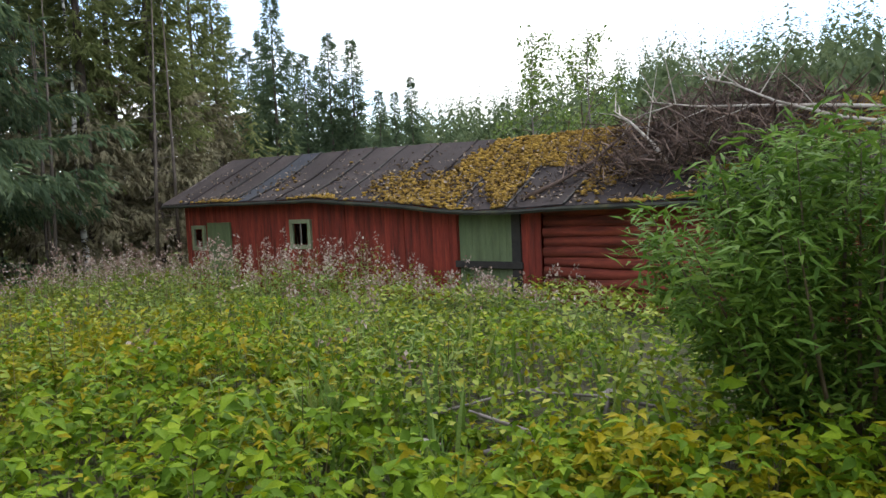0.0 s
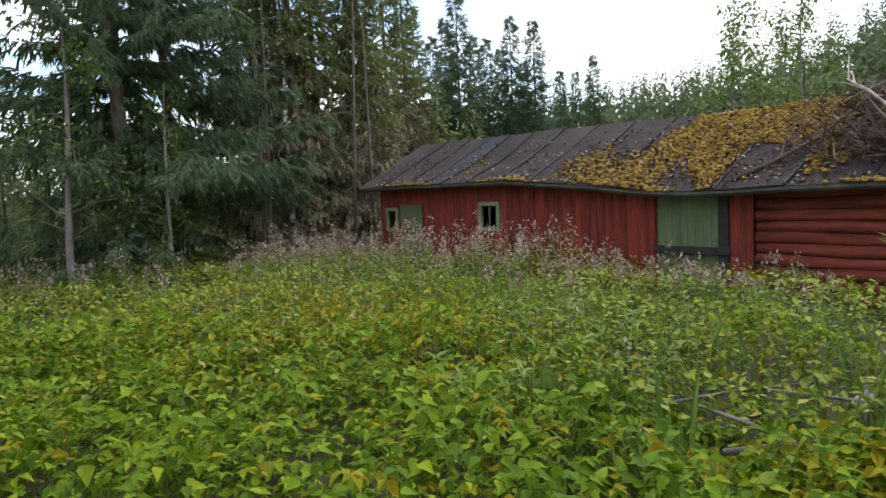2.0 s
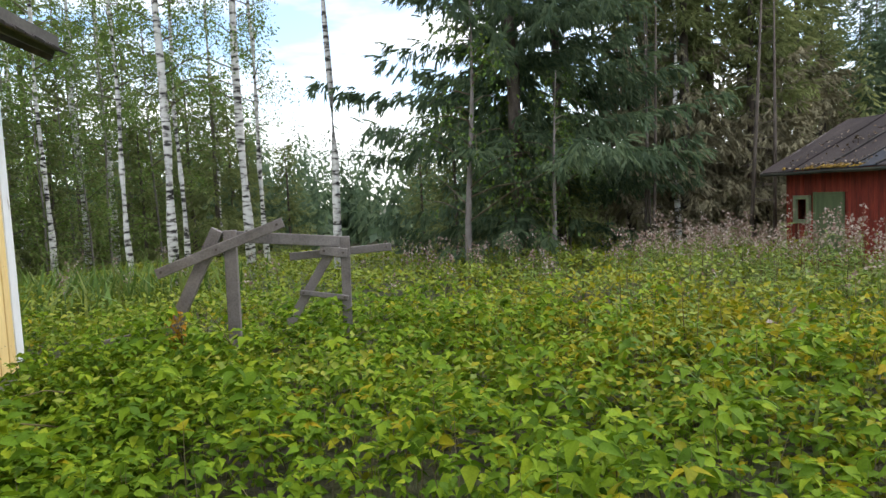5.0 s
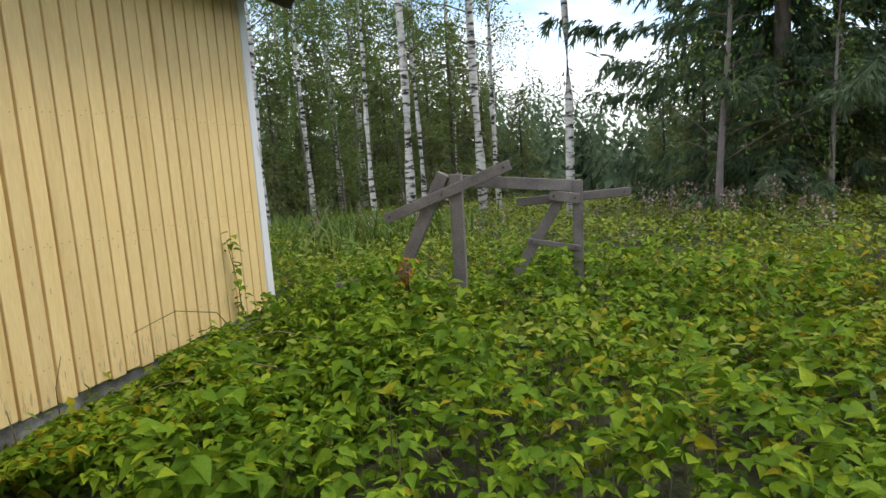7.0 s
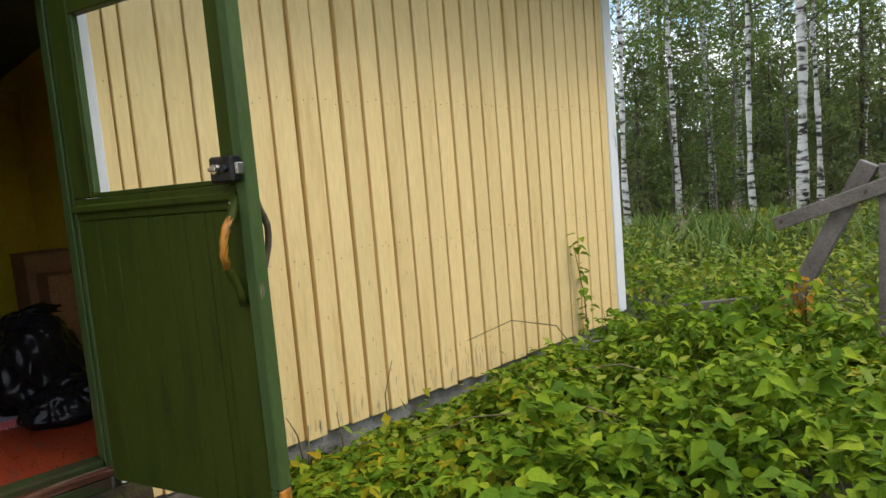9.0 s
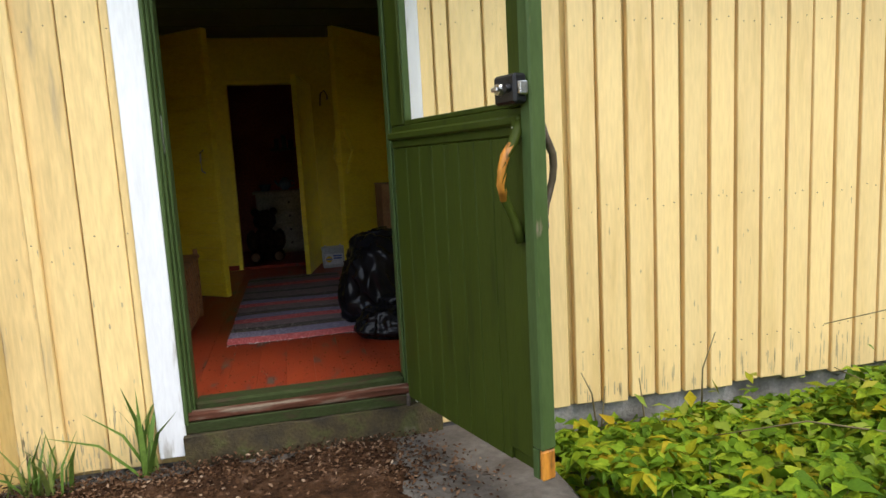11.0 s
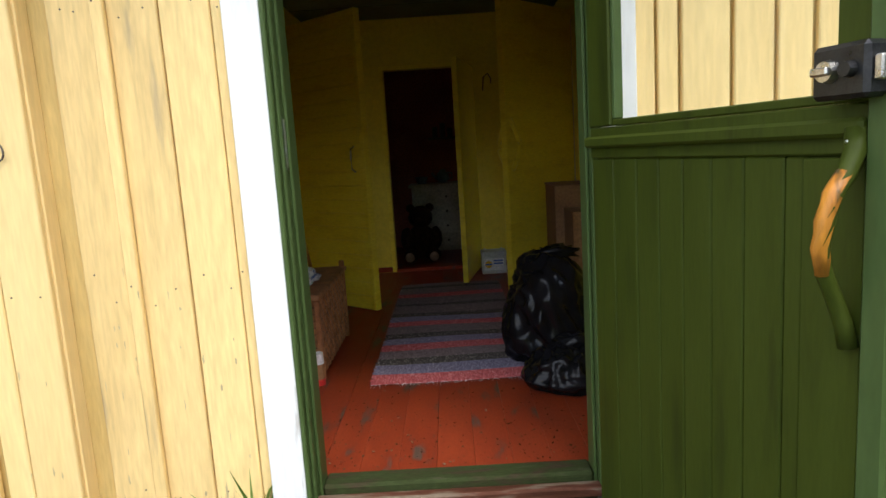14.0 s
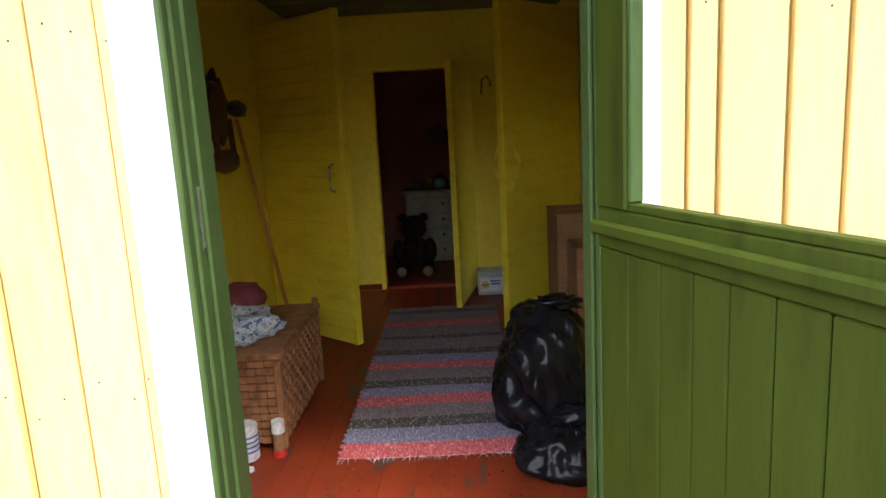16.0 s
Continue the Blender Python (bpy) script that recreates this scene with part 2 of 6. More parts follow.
M_CONCRETE = mat("old_concrete", [(0.3, (0.128, 0.117, 0.099)), (0.5, (0.24, 0.225, 0.203)), (0.75, (0.405, 0.39, 0.367))], scale=5, rough=0.85, bump=0.6, fine=45, grain=0.22, bumpdist=0.01)
M_LANDING = mat("stained_concrete", [(0.3, (0.036, 0.029, 0.022)), (0.5, (0.076, 0.066, 0.056)), (0.66, (0.122, 0.112, 0.097)), (0.8, (0.194, 0.18, 0.166))], scale=3.5, rough=0.9, bump=0.7, fine=38, grain=0.28, bumpdist=0.01)
M_MOSSY = mat("mossy_sill", [(0.32, (0.023, 0.017, 0.008)), (0.5, (0.055, 0.04, 0.014)), (0.62, (0.055, 0.055, 0.013)), (0.78, (0.143, 0.124, 0.098))], scale=9, rough=0.9, bump=0.7, fine=70, grain=0.3)
M_HALL = mat("hall_yellow_paint", [(0.3, (0.80, 0.62, 0.045)), (0.7, (0.88, 0.71, 0.07))], scale=2.5, rough=0.5, bump=0.12, fine=30, grain=0.08, bumpdist=0.003)
M_HALLDOOR = mat("glossy_yellow_door_paint", [(0.28, (0.78, 0.60, 0.035)), (0.5, (0.88, 0.71, 0.05)), (0.8, (0.90, 0.75, 0.07))], scale=3, rough=0.38, bump=0.12, fine=24, stretch=(1, 1, 4), grain=0.08, bumpdist=0.003)
M_CEIL = mat("green_ceiling_paint", [(0.3, (0.06, 0.10, 0.08)), (0.7, (0.09, 0.14, 0.11))], scale=2, rough=0.5, bump=0.1, fine=30)
M_REDFLOOR = mat("red_floor_paint", [(0.32, (0.09, 0.057, 0.041)), (0.395, (0.205, 0.03, 0.011)), (0.75, (0.275, 0.043, 0.014))], scale=3.2, spec=0.25, rough=0.45, bump=0.15, fine=40, stretch=(3, 0.9, 1), rnd=0.05, grain=0.12, bumpdist=0.003)
M_DARKROOM = mat("dark_room_wallpaper", [(0.3, (0.36, 0.12, 0.075)), (0.7, (0.48, 0.17, 0.11))], scale=3, rough=0.8, fine=40)
M_GLASS = bpy.data.materials.new("window_glass")
M_GLASS.use_nodes = True
gp = M_GLASS.node_tree.nodes["Principled BSDF"]
gp.inputs["Base Color"].default_value = (0.97, 0.99, 0.98, 1)
gp.inputs["Transmission Weight"].default_value, gp.inputs["Roughness"].default_value, gp.inputs["IOR"].default_value = 1.0, 0.02, 1.12
M_SOIL = mat("forest_soil", [(0.3, (0.030, 0.026, 0.014)), (0.5, (0.055, 0.055, 0.022)), (0.7, (0.05, 0.068, 0.02))], scale=1.6, rough=0.95, bump=0.8, fine=22, grain=0.35, bumpdist=0.03)
M_REDWALL = mat("red_ochre_paint", [(0.28, (0.085, 0.016, 0.010)), (0.5, (0.21, 0.030, 0.018)), (0.78, (0.30, 0.055, 0.032))], scale=2.0, rough=0.85, bump=0.4, fine=14, stretch=(5, 5, 0.6), rnd=0.22, grain=0.25)
M_REDLOG = mat("red_ochre_logs", [(0.28, (0.072, 0.016, 0.01)), (0.5, (0.2, 0.036, 0.021)), (0.78, (0.288, 0.068, 0.04))], scale=2.4, rough=0.85, bump=0.4, fine=16, stretch=(0.6, 5, 5), rnd=0.15, grain=0.25)
M_BARNGREEN = mat("faded_green_paint", [(0.28, (0.085, 0.115, 0.055)), (0.6, (0.135, 0.185, 0.09)), (0.8, (0.17, 0.22, 0.12))], scale=1.6, rough=0.7, bump=0.2, fine=14, stretch=(4, 4, 0.8), grain=0.12)
M_PALEGREEN = mat("pale_green_window_paint", [(0.28, (0.16, 0.19, 0.11)), (0.6, (0.25, 0.29, 0.18)), (0.8, (0.32, 0.35, 0.24))], scale=3, rough=0.7, bump=0.2, fine=20, grain=0.15)
M_FELT = mat("roofing_felt", [(0.25, (0.016, 0.013, 0.014)), (0.5, (0.040, 0.032, 0.033)), (0.75, (0.070, 0.056, 0.055))], scale=0.9, spec=0.2, rough=0.9, bump=0.35, fine=26, stretch=(1.2, 0.7, 0.7), grain=0.28, bumpdist=0.01)
M_FELT_BLUE = mat("blue_roofing_felt", [(0.3, (0.024, 0.027, 0.036)), (0.7, (0.048, 0.053, 0.068))], scale=1.2, spec=0.2, rough=0.85, bump=0.3, fine=26, grain=0.2)
M_TAR = mat("tarred_wood", [(0.3, (0.014, 0.013, 0.013)), (0.7, (0.04, 0.036, 0.034))], scale=6, rough=0.75, fine=40)
M_MOSS = mat("golden_moss", [(0.25, (0.12, 0.070, 0.012)), (0.5, (0.30, 0.18, 0.026)), (0.75, (0.42, 0.27, 0.045))], scale=3.5, rough=0.95, bump=0.9, fine=50, grain=0.35, bumpdist=0.03, island=0.35)
M_LITTER = mat("dry_leaf_litter", [(0.2, (0.05, 0.035, 0.02)), (0.5, (0.17, 0.12, 0.085)), (0.85, (0.34, 0.28, 0.22))], scale=8, rough=0.95, bump=0.1, island=0.8, grain=0.2, spec=0.12)
M_DARKLITTER = mat("dark_debris", [(0.2, (0.026, 0.012, 0.006)), (0.6, (0.085, 0.042, 0.020)), (0.85, (0.16, 0.095, 0.055)), (0.97, (0.36, 0.28, 0.20))], scale=8, rough=0.95, bump=0.1, island=0.8, grain=0.2, spec=0.12)
M_GREYWOOD = mat("weathered_grey_wood", [(0.25, (0.115, 0.098, 0.092)), (0.5, (0.18, 0.157, 0.148)), (0.75, (0.25, 0.222, 0.212))], scale=2, rough=0.8, bump=0.5, fine=30, stretch=(2, 2, 2), rnd=0.12, grain=0.28, bumpdist=0.006)
M_TIN = mat("dark_roof_sheet", [(0.3, (0.035, 0.03, 0.03)), (0.7, (0.075, 0.06, 0.055))], scale=4, rough=0.55, fine=40)
M_EAVE = mat("grey_eave_boards", [(0.3, (0.05, 0.045, 0.038)), (0.7, (0.10, 0.092, 0.08))], scale=4, rough=0.7, fine=30)


# ---- ground ----
def build_ground():
    def axis(n, near, far):
        s = np.linspace(-1, 1, n)
        return np.sinh(s * 4.2) / math.sinh(4.2) * far + s * near
    xs, ys = axis(150, 14, 420) + 4, axis(150, 14, 420) - 5
    gx, gy = np.meshgrid(xs, ys, indexing="ij")
    gz = ground_z(gx, gy)
    v = np.stack([gx, gy, gz], -1).reshape(-1, 3)
    n = len(ys)
    i, j = np.meshgrid(np.arange(len(xs) - 1), np.arange(n - 1), indexing="ij")
    a = (i * n + j).ravel()
    f = np.concatenate([np.stack([a, a + n, a + n + 1], -1), np.stack([a, a + n + 1, a + 1], -1)])
    g = new("ground", tri_mesh("ground", v, f, M_SOIL))
    g.data.polygons.foreach_set("use_smooth", [True] * len(f))
    tagged(g, "dark forest soil with moss under the weeds", "ground", kind="structure")


build_ground()

# ---- yellow house: shell ----
wall_front = thing("wall_front", (0, 0.1, 0), "pale yellow vertical board wall of a wooden house", "wall", kind="structure")
bm = bmesh.new()
for lo, hi in (((-4.0, 0, 0.17), (-0.05, 0.18, 3.3)), ((0.97, 0, 0.17), (5.28, 0.18, 3.3)), ((-0.05, 0, 2.47), (0.97, 0.18, 3.3))):
    box(bm, lo, hi)
# The sheathing's darker yellow paints the shade in the grooves.
part("sheathing", bm, M_UNDER_SHADED, wall_front)
bm = bmesh.new()
box(bm, (-4.0, 0.015, -0.5), (-0.17, 0.2, 0.165))
box(bm, (1.1, 0.015, -0.5), (5.28, 0.2, 0.165))
box(bm, (-0.17, 0.05, -0.5), (1.1, 0.2, 0.165))
bmesh.ops.subdivide_edges(bm, edges=[e for e in bm.edges if e.calc_length() > 0.5], cuts=30, use_grid_fill=True)
for v in bm.verts:
    if v.co.y < 0.06:
        v.co.y += 0.03 * noise.noise(v.co * 4) - 0.005
foundation = tagged(part("foundation", bm, M_CONCRETE), "rough grey concrete foundation of the yellow house", "foundation", kind="structure")

def pierced(name, x0, x1, y0, y1, z0, z1, hole, material, label):
    """A wall along y with one opening (ya, yb, za, zb) through it."""
    ya, yb, za, zb = hole
    b_ = bmesh.new()
    for lo, hi in (((x0, y0, z0), (x1, ya, z1)), ((x0, yb, z0), (x1, y1, z1)), ((x0, ya, zb), (x1, yb, z1)), ((x0, ya, z0), (x1, yb, za))):
        if hi[2] - lo[2] > 0.01:
            box(b_, lo, hi)
    return tagged(part(name, b_, material), label, "wall", kind="structure")


# The openings in both side walls are unseen additions that let daylight indoors.
pierced("wall_east", 5.10, 5.28, 0.18, 7.5, -0.4, 3.3, (1.2, 3.4, 1.0, 2.4), M_YELLOW, "yellow side wall of the wooden house with an unseen opening added for light")
pierced("wall_west", -4.0, -3.82, 0.18, 7.5, -0.4, 3.3, (1.2, 3.4, 1.0, 2.4), M_YELLOW, "yellow side wall of the wooden house with an unseen opening added for light")
tagged(slab("wall_back", (-3.82, 7.32, -0.4), (5.10, 7.5, 3.3), M_YELLOW, bevel=0), "yellow back wall of the wooden house", "wall", kind="structure")
corner_trim = tagged(slab("trim_corner", (5.195, -0.052, 0.24), (5.32, -0.026, 3.28), M_WHITE, bevel=0.004), "white painted corner board of the house", "trim", kind="structure")
part("side_board", box(bmesh.new(), (5.284, -0.026, 0.22), (5.32, 0.10, 3.28), 0.003), M_WHITE, corner_trim)

# roof edge over the front wall
house_roof = thing("house_roof", (0.8, 3.6, 3.3), "dark roof with deep grey eaves above the yellow wall", "roof", kind="structure")
bm = bmesh.new()
for s in (-1, 1):
    m = Matrix.Translation((0, 3.7, 5.33)) @ Matrix.Rotation(radians(-26 if s > 0 else 26), 4, "X")
    box(bm, (-4.2, 0 if s > 0 else -4.72, -0.10), (5.47, 4.72 if s > 0 else 0, -0.04), 0, m)
part("eave_boards", bm, M_EAVE, house_roof)
m_roof = Matrix.Translation((0, 3.7, 5.33)) @ Matrix.Rotation(radians(26), 4, "X")
slab("fascia", (-4.2, -0.56, 3.21), (5.47, -0.53, 3.35), M_EAVE, house_roof)
slab("bargeboard", (5.45, -4.72, -0.16), (5.48, 0, -0.03), M_EAVE, house_roof, m=m_roof)
bm = bmesh.new()
for k in range(61):
    x = -4.2 + k * 0.16
    box(bm, (x, -4.80, -0.038), (x + 0.15, 0, -0.012 + 0.010 * (k % 2)), 0.004, m_roof)
part("roof_sheets", bm, M_TIN, house_roof)
box_far = Matrix.Translation((0, 3.7, 5.33)) @ Matrix.Rotation(radians(-26), 4, "X")
slab("roof_sheets", (-4.2, 0, -0.038), (5.47, 4.8, -0.012), M_TIN, house_roof, m=box_far)

# ---- doorway ----
doorway = thing("door_frame", (0.46, 0, 0.2), "green painted door frame with peeling paint and white casing", "door frame", kind="structure")
slab("casing", (-0.157, -0.055, 0.21), (-0.042, -0.026, 2.62), M_WHITE, doorway, bevel=0.004)
slab("casing", (0.968, -0.055, 0.31), (1.08, -0.026, 2.62), M_WHITE, doorway, bevel=0.004)
slab("casing", (-0.042, -0.055, 2.50), (0.968, -0.026, 2.62), M_WHITE, doorway, bevel=0.004)
for x0, sx in ((-0.042, 1), (0.968, -1)):
    for a, b, y0, y1 in ((0, 0.016, -0.06, 0.02), (0.016, 0.028, -0.035, 0.10), (0.028, 0.040, 0.005, 0.10)):
        xa, xb = sorted((x0 + sx * a, x0 + sx * b))
        slab("jamb", (xa, y0, 0.345), (xb, y1, 2.50), M_GREEN_TRIM, doorway, bevel=0.004)
slab("head", (-0.002, -0.035, 2.44), (0.928, 0.18, 2.50), M_GREEN_TRIM, doorway)
slab("strike_plate", (-0.014, -0.012, 1.50), (-0.010, 0.004, 1.66), M_STEEL, doorway, "worn steel strike plate")
bm = box(bmesh.new(), (-0.04, -0.050, 0.355), (0.965, 0.0, 0.395), 0.008)
part("sill", bm, mat("worn_red_green_sill", [(0.35, (0.055, 0.020, 0.010)), (0.5, (0.095, 0.035, 0.020)), (0.62, (0.16, 0.12, 0.085))], scale=5, stretch=(1, 6, 6), spec=0.15, rough=0.75, fine=50), doorway, "scraped brown-red sill")
slab("threshold", (-0.002, 0.0, 0.37), (0.928, 0.10, 0.424), M_DIRTY_GREEN, doorway, "scuffed dirty green threshold", bevel=0.01)
slab("sill_apron", (-0.04, -0.055, 0.305), (0.965, 0.0, 0.353), M_DIRTY_GREEN, doorway)
bm = box(bmesh.new(), (-0.05, -0.065, 0.14), (1.085, 0.04, 0.302))
bmesh.ops.subdivide_edges(bm, edges=bm.edges[:], cuts=12, use_grid_fill=True)
for v in bm.verts:
    v.co += Vector((0, -0.018 * (0.5 + noise.noise(v.co * 6)), 0.010 * noise.noise(v.co * 9)))
part("mossy_plinth", bm, M_MOSSY, doorway, "damp mossy plinth")
for x in (0.93, 1.0):
    bm = tube(bmesh.new(), [(x, -0.05, 0.17), (x + 0.004, -0.055, 0.36)], [0.012, 0.010], 6)
    part("iron_peg", bm, M_RUST, doorway, "rusty iron peg")

# concrete landing
bm = box(bmesh.new(), (-1.05, -1.85, -0.3), (1.44, -0.03, 0.165), 0.02)
bmesh.ops.subdivide_edges(bm, edges=[e for e in bm.edges if e.calc_length() > 0.4], cuts=24, use_grid_fill=True)
for v in bm.verts:
    v.co += Vector((0.02 * noise.noise(v.co * 2.3), 0.02 * noise.noise(v.co * 2 + Vector((9, 0, 0))), 0.012 * noise.noise(v.co * 5) if v.co.z > 0 else 0))
tagged(part("landing", bm, M_LANDING), "cracked grey concrete landing before the door", "landing", kind="structure")
rng = np.random.default_rng(3)
n = 15000
px, py = rng.uniform(-1.0, 1.25, n), -np.abs(rng.normal(0, 0.52, n)) - 0.07
keep = (py > -1.7) & (np.sin(px * 5 + py * 7) * 0.25 + 0.9 - (px > 0.7) * (px - 0.7) * 1.6 + py * 0.35 > rng.uniform(0, 0.85, n))
px, py = px[keep], py[keep]
n = len(px)
pz = 0.172 + 0.035 * np.clip(1 + py * 1.6, 0, 1) * rng.uniform(0, 1, n)
lit = new("leaf_litter", tri_mesh("leaf_litter", *leaves(np.stack([px, py, pz], -1), rng.uniform(0, 6.28, n), rng.normal(0, 0.4, n), rng.normal(0, 0.5, n), rng.uniform(0.007, 0.027, n), DIAMOND), M_DARKLITTER))
tagged(lit, "dark rotten leaves and debris on the concrete landing", "leaf litter", kind="stuff")
bm = bmesh.new()
bmesh.ops.create_grid(bm, x_segments=50, y_segments=26, size=0.5, matrix=Matrix.Translation((0.12, -0.50, 0)) @ Matrix.Diagonal((2.2, 0.92, 1, 1)))
for v in bm.verts:
    edge = min(1, max(0, (0.92 - abs(v.co.x - 0.1)) * 3 + 0.9 * noise.noise(v.co * 4.5))) * min(1, max(0, (0.45 - abs(v.co.y + 0.46)) * 5 + 0.5 * noise.noise(v.co * 5)))
    v.co.z = 0.150 + 0.030 * edge + 0.012 * edge * noise.noise(v.co * 22)
tagged(part("debris_layer", bm, mat("dark_humus", [(0.3, (0.018, 0.009, 0.005)), (0.55, (0.050, 0.025, 0.012)), (0.75, (0.12, 0.072, 0.046))], scale=14, rough=0.95, bump=0.9, fine=70, grain=0.4, spec=0.08), smooth=True), "dark humus layer on the concrete landing", "debris", kind="stuff")

# ---- front door ----
HINGE = Vector((0.948, -0.067, 0))
u = Vector((0.3015, -0.9535, 0)).normalized()
DM = Matrix(((u.x, -u.y, 0, HINGE.x), (u.y, u.x, 0, HINGE.y), (0, 0, 1, 0), (0, 0, 0, 1)))
door_1 = thing("door_1", (0.925, -0.055, 0.36), "green half-glazed plank front door standing wide open", "door", kind="structure")


def dslab(name, lo, hi, material, label="", bevel=0.003, parent=None):
    return slab(name, lo, hi, material, parent or door_1, label, bevel, DM)


dslab("core", (0.002, 0.0, 0.345), (0.975, 0.018, 1.57), M_GREEN)
xs = [0.0, 0.118, 0.232, 0.332, 0.428, 0.53, 0.632, 0.742, 0.79]
for i, (a, b) in enumerate(zip(xs, xs[1:])):
    dslab("plank", (a + 0.0015, -0.016, 0.350), (b - 0.0015, -0.001, 1.478), M_GREEN, bevel=0.0035)
dslab("batten", (0.792, -0.022, 0.40), (0.925, -0.001, 1.476), M_GREEN)
dslab("stile", (0.93, -0.034, 0.451), (0.985, 0.026, 2.42), M_GREEN_TRIM, bevel=0.006)
dslab("stile_foot", (0.93, -0.034, 0.345), (0.962, 0.026, 0.450), M_GREEN_TRIM, bevel=0.004)
dslab("bare_stile_foot", (0.963, -0.032, 0.345), (0.983, 0.024, 0.450), M_BARE, "stile foot worn to bare wood", bevel=0.006)
dslab("stile", (0.0, -0.024, 1.572), (0.120, 0.022, 2.42), M_GREEN, bevel=0.005)
dslab("top_rail", (0.120, -0.024, 2.30), (0.93, 0.022, 2.42), M_GREEN, bevel=0.004)
dslab("middle_rail", (0.0, -0.020, 1.480), (0.929, 0.022, 1.570), M_GREEN, bevel=0.004)
dslab("ledge", (0.0, -0.044, 1.512), (0.93, -0.021, 1.545), M_GREEN, bevel=0.007)
dslab("glazing_bead", (0.120, -0.018, 1.571), (0.859, 0.012, 1.590), M_GREEN)
dslab("glazing_bead", (0.120, -0.018, 1.591), (0.136, 0.012, 2.30), M_GREEN_TRIM)
dslab("glazing_bead", (0.860, -0.022, 1.571), (0.929, 0.020, 2.30), M_GREEN)
pane = dslab("pane", (0.130, -0.002, 1.588), (0.878, 0.002, 2.31), M_GLASS, "clear window pane", bevel=0)
pane.visible_shadow = False
for k in range(7):
    dslab("outer_board", (0.002 + k * 0.126, 0.019, 0.348), (0.125 + k * 0.126, 0.030, 1.56), M_GREEN)


def handle(parent, side):
    ys = [(0.030 if side < 0 else 0.028) + (q if side < 0 else 0.65 * q) for q in (0.0, 0.010, 0.032, 0.058, 0.068, 0.068, 0.054, 0.030, 0.012, 0.004)]
    top, foot = (1.535, 1.150) if side < 0 else (1.52, 1.19)
    zs = [foot + (top - foot) * q for q in (1.0, 0.90, 0.81, 0.72, 0.60, 0.48, 0.36, 0.24, 0.12, 0.0)]
    pts = [DM @ Vector(((0.912 if side < 0 else 0.955) + 0.010 * math.sin(i * 0.7), side * y, z - 0.01)) for i, (y, z) in enumerate(zip(ys, zs))]
    grip = part("handle", tube(bmesh.new(), pts, [q * (1 if side < 0 else 0.8) for q in (0.020, 0.019, 0.017, 0.016, 0.016, 0.015, 0.015, 0.015, 0.017, 0.018)], 8), M_GREEN if side < 0 else M_DARKWOOD, parent,
                "bent wooden door handle with paint worn to bare wood", smooth=True)
    if side < 0:
        worn = [p + (DM.to_3x3() @ Vector((0, side * 0.0025, 0))) for p in pts[2:7]]
        part("worn_grip", tube(bmesh.new(), worn, [0.0155, 0.0164, 0.0164, 0.0155, 0.0145], 8), M_BARE, grip, "orange bare wood", smooth=True)
    for z in (top - 0.05, top - 0.02, foot + 0.015):
        c = DM @ Vector(((0.912 if side < 0 else 0.955), side * (0.052 if z > 1.3 else 0.047), z - 0.01))
        part("screw", bmesh_ball(c, 0.004), M_STEEL, grip)


def bmesh_ball(c, r, sub=1):
    b = bmesh.new()
    bmesh.ops.create_icosphere(b, subdivisions=sub, radius=r, matrix=Matrix.Translation(c))
    return b


handle(door_1, -1)
handle(door_1, 1)
lock = dslab("lock", (0.865, -0.085, 1.575), (0.975, -0.035, 1.665), M_BLACK, "black surface-mounted night latch", bevel=0.008)
dslab("latch_bolt", (0.976, -0.075, 1.60), (0.992, -0.045, 1.64), M_STEEL, bevel=0.003, parent=lock)
for x, r, mm in ((0.905, 0.020, M_STEEL), (0.944, 0.014, M_BLACK)):
    b = bmesh.new()
    bmesh.ops.create_cone(b, segments=16, radius1=r, radius2=r * 0.85, depth=0.016, cap_ends=True, matrix=DM @ Matrix.Translation((x, -0.092, 1.622)) @ Matrix.Rotation(radians(90), 4, "X"))
    part("knob", b, mm, lock)
dslab("turn_knob", (0.887, -0.112, 1.615), (0.922, -0.099, 1.629), M_STEEL, bevel=0.003, parent=lock)
for z in (0.62, 2.2):
    part("hinge", tube(bmesh.new(), [DM @ Vector((-0.004, 0.012, z)), DM @ Vector((-0.004, 0.012, z + 0.10))], [0.009, 0.009], 8), M_STEEL, door_1, "steel barrel hinge")

# ---- hall ----
def setting(name, lo, hi, material, label, category):
    return tagged(slab(name, lo, hi, material, bevel=0), label, category, kind="structure")


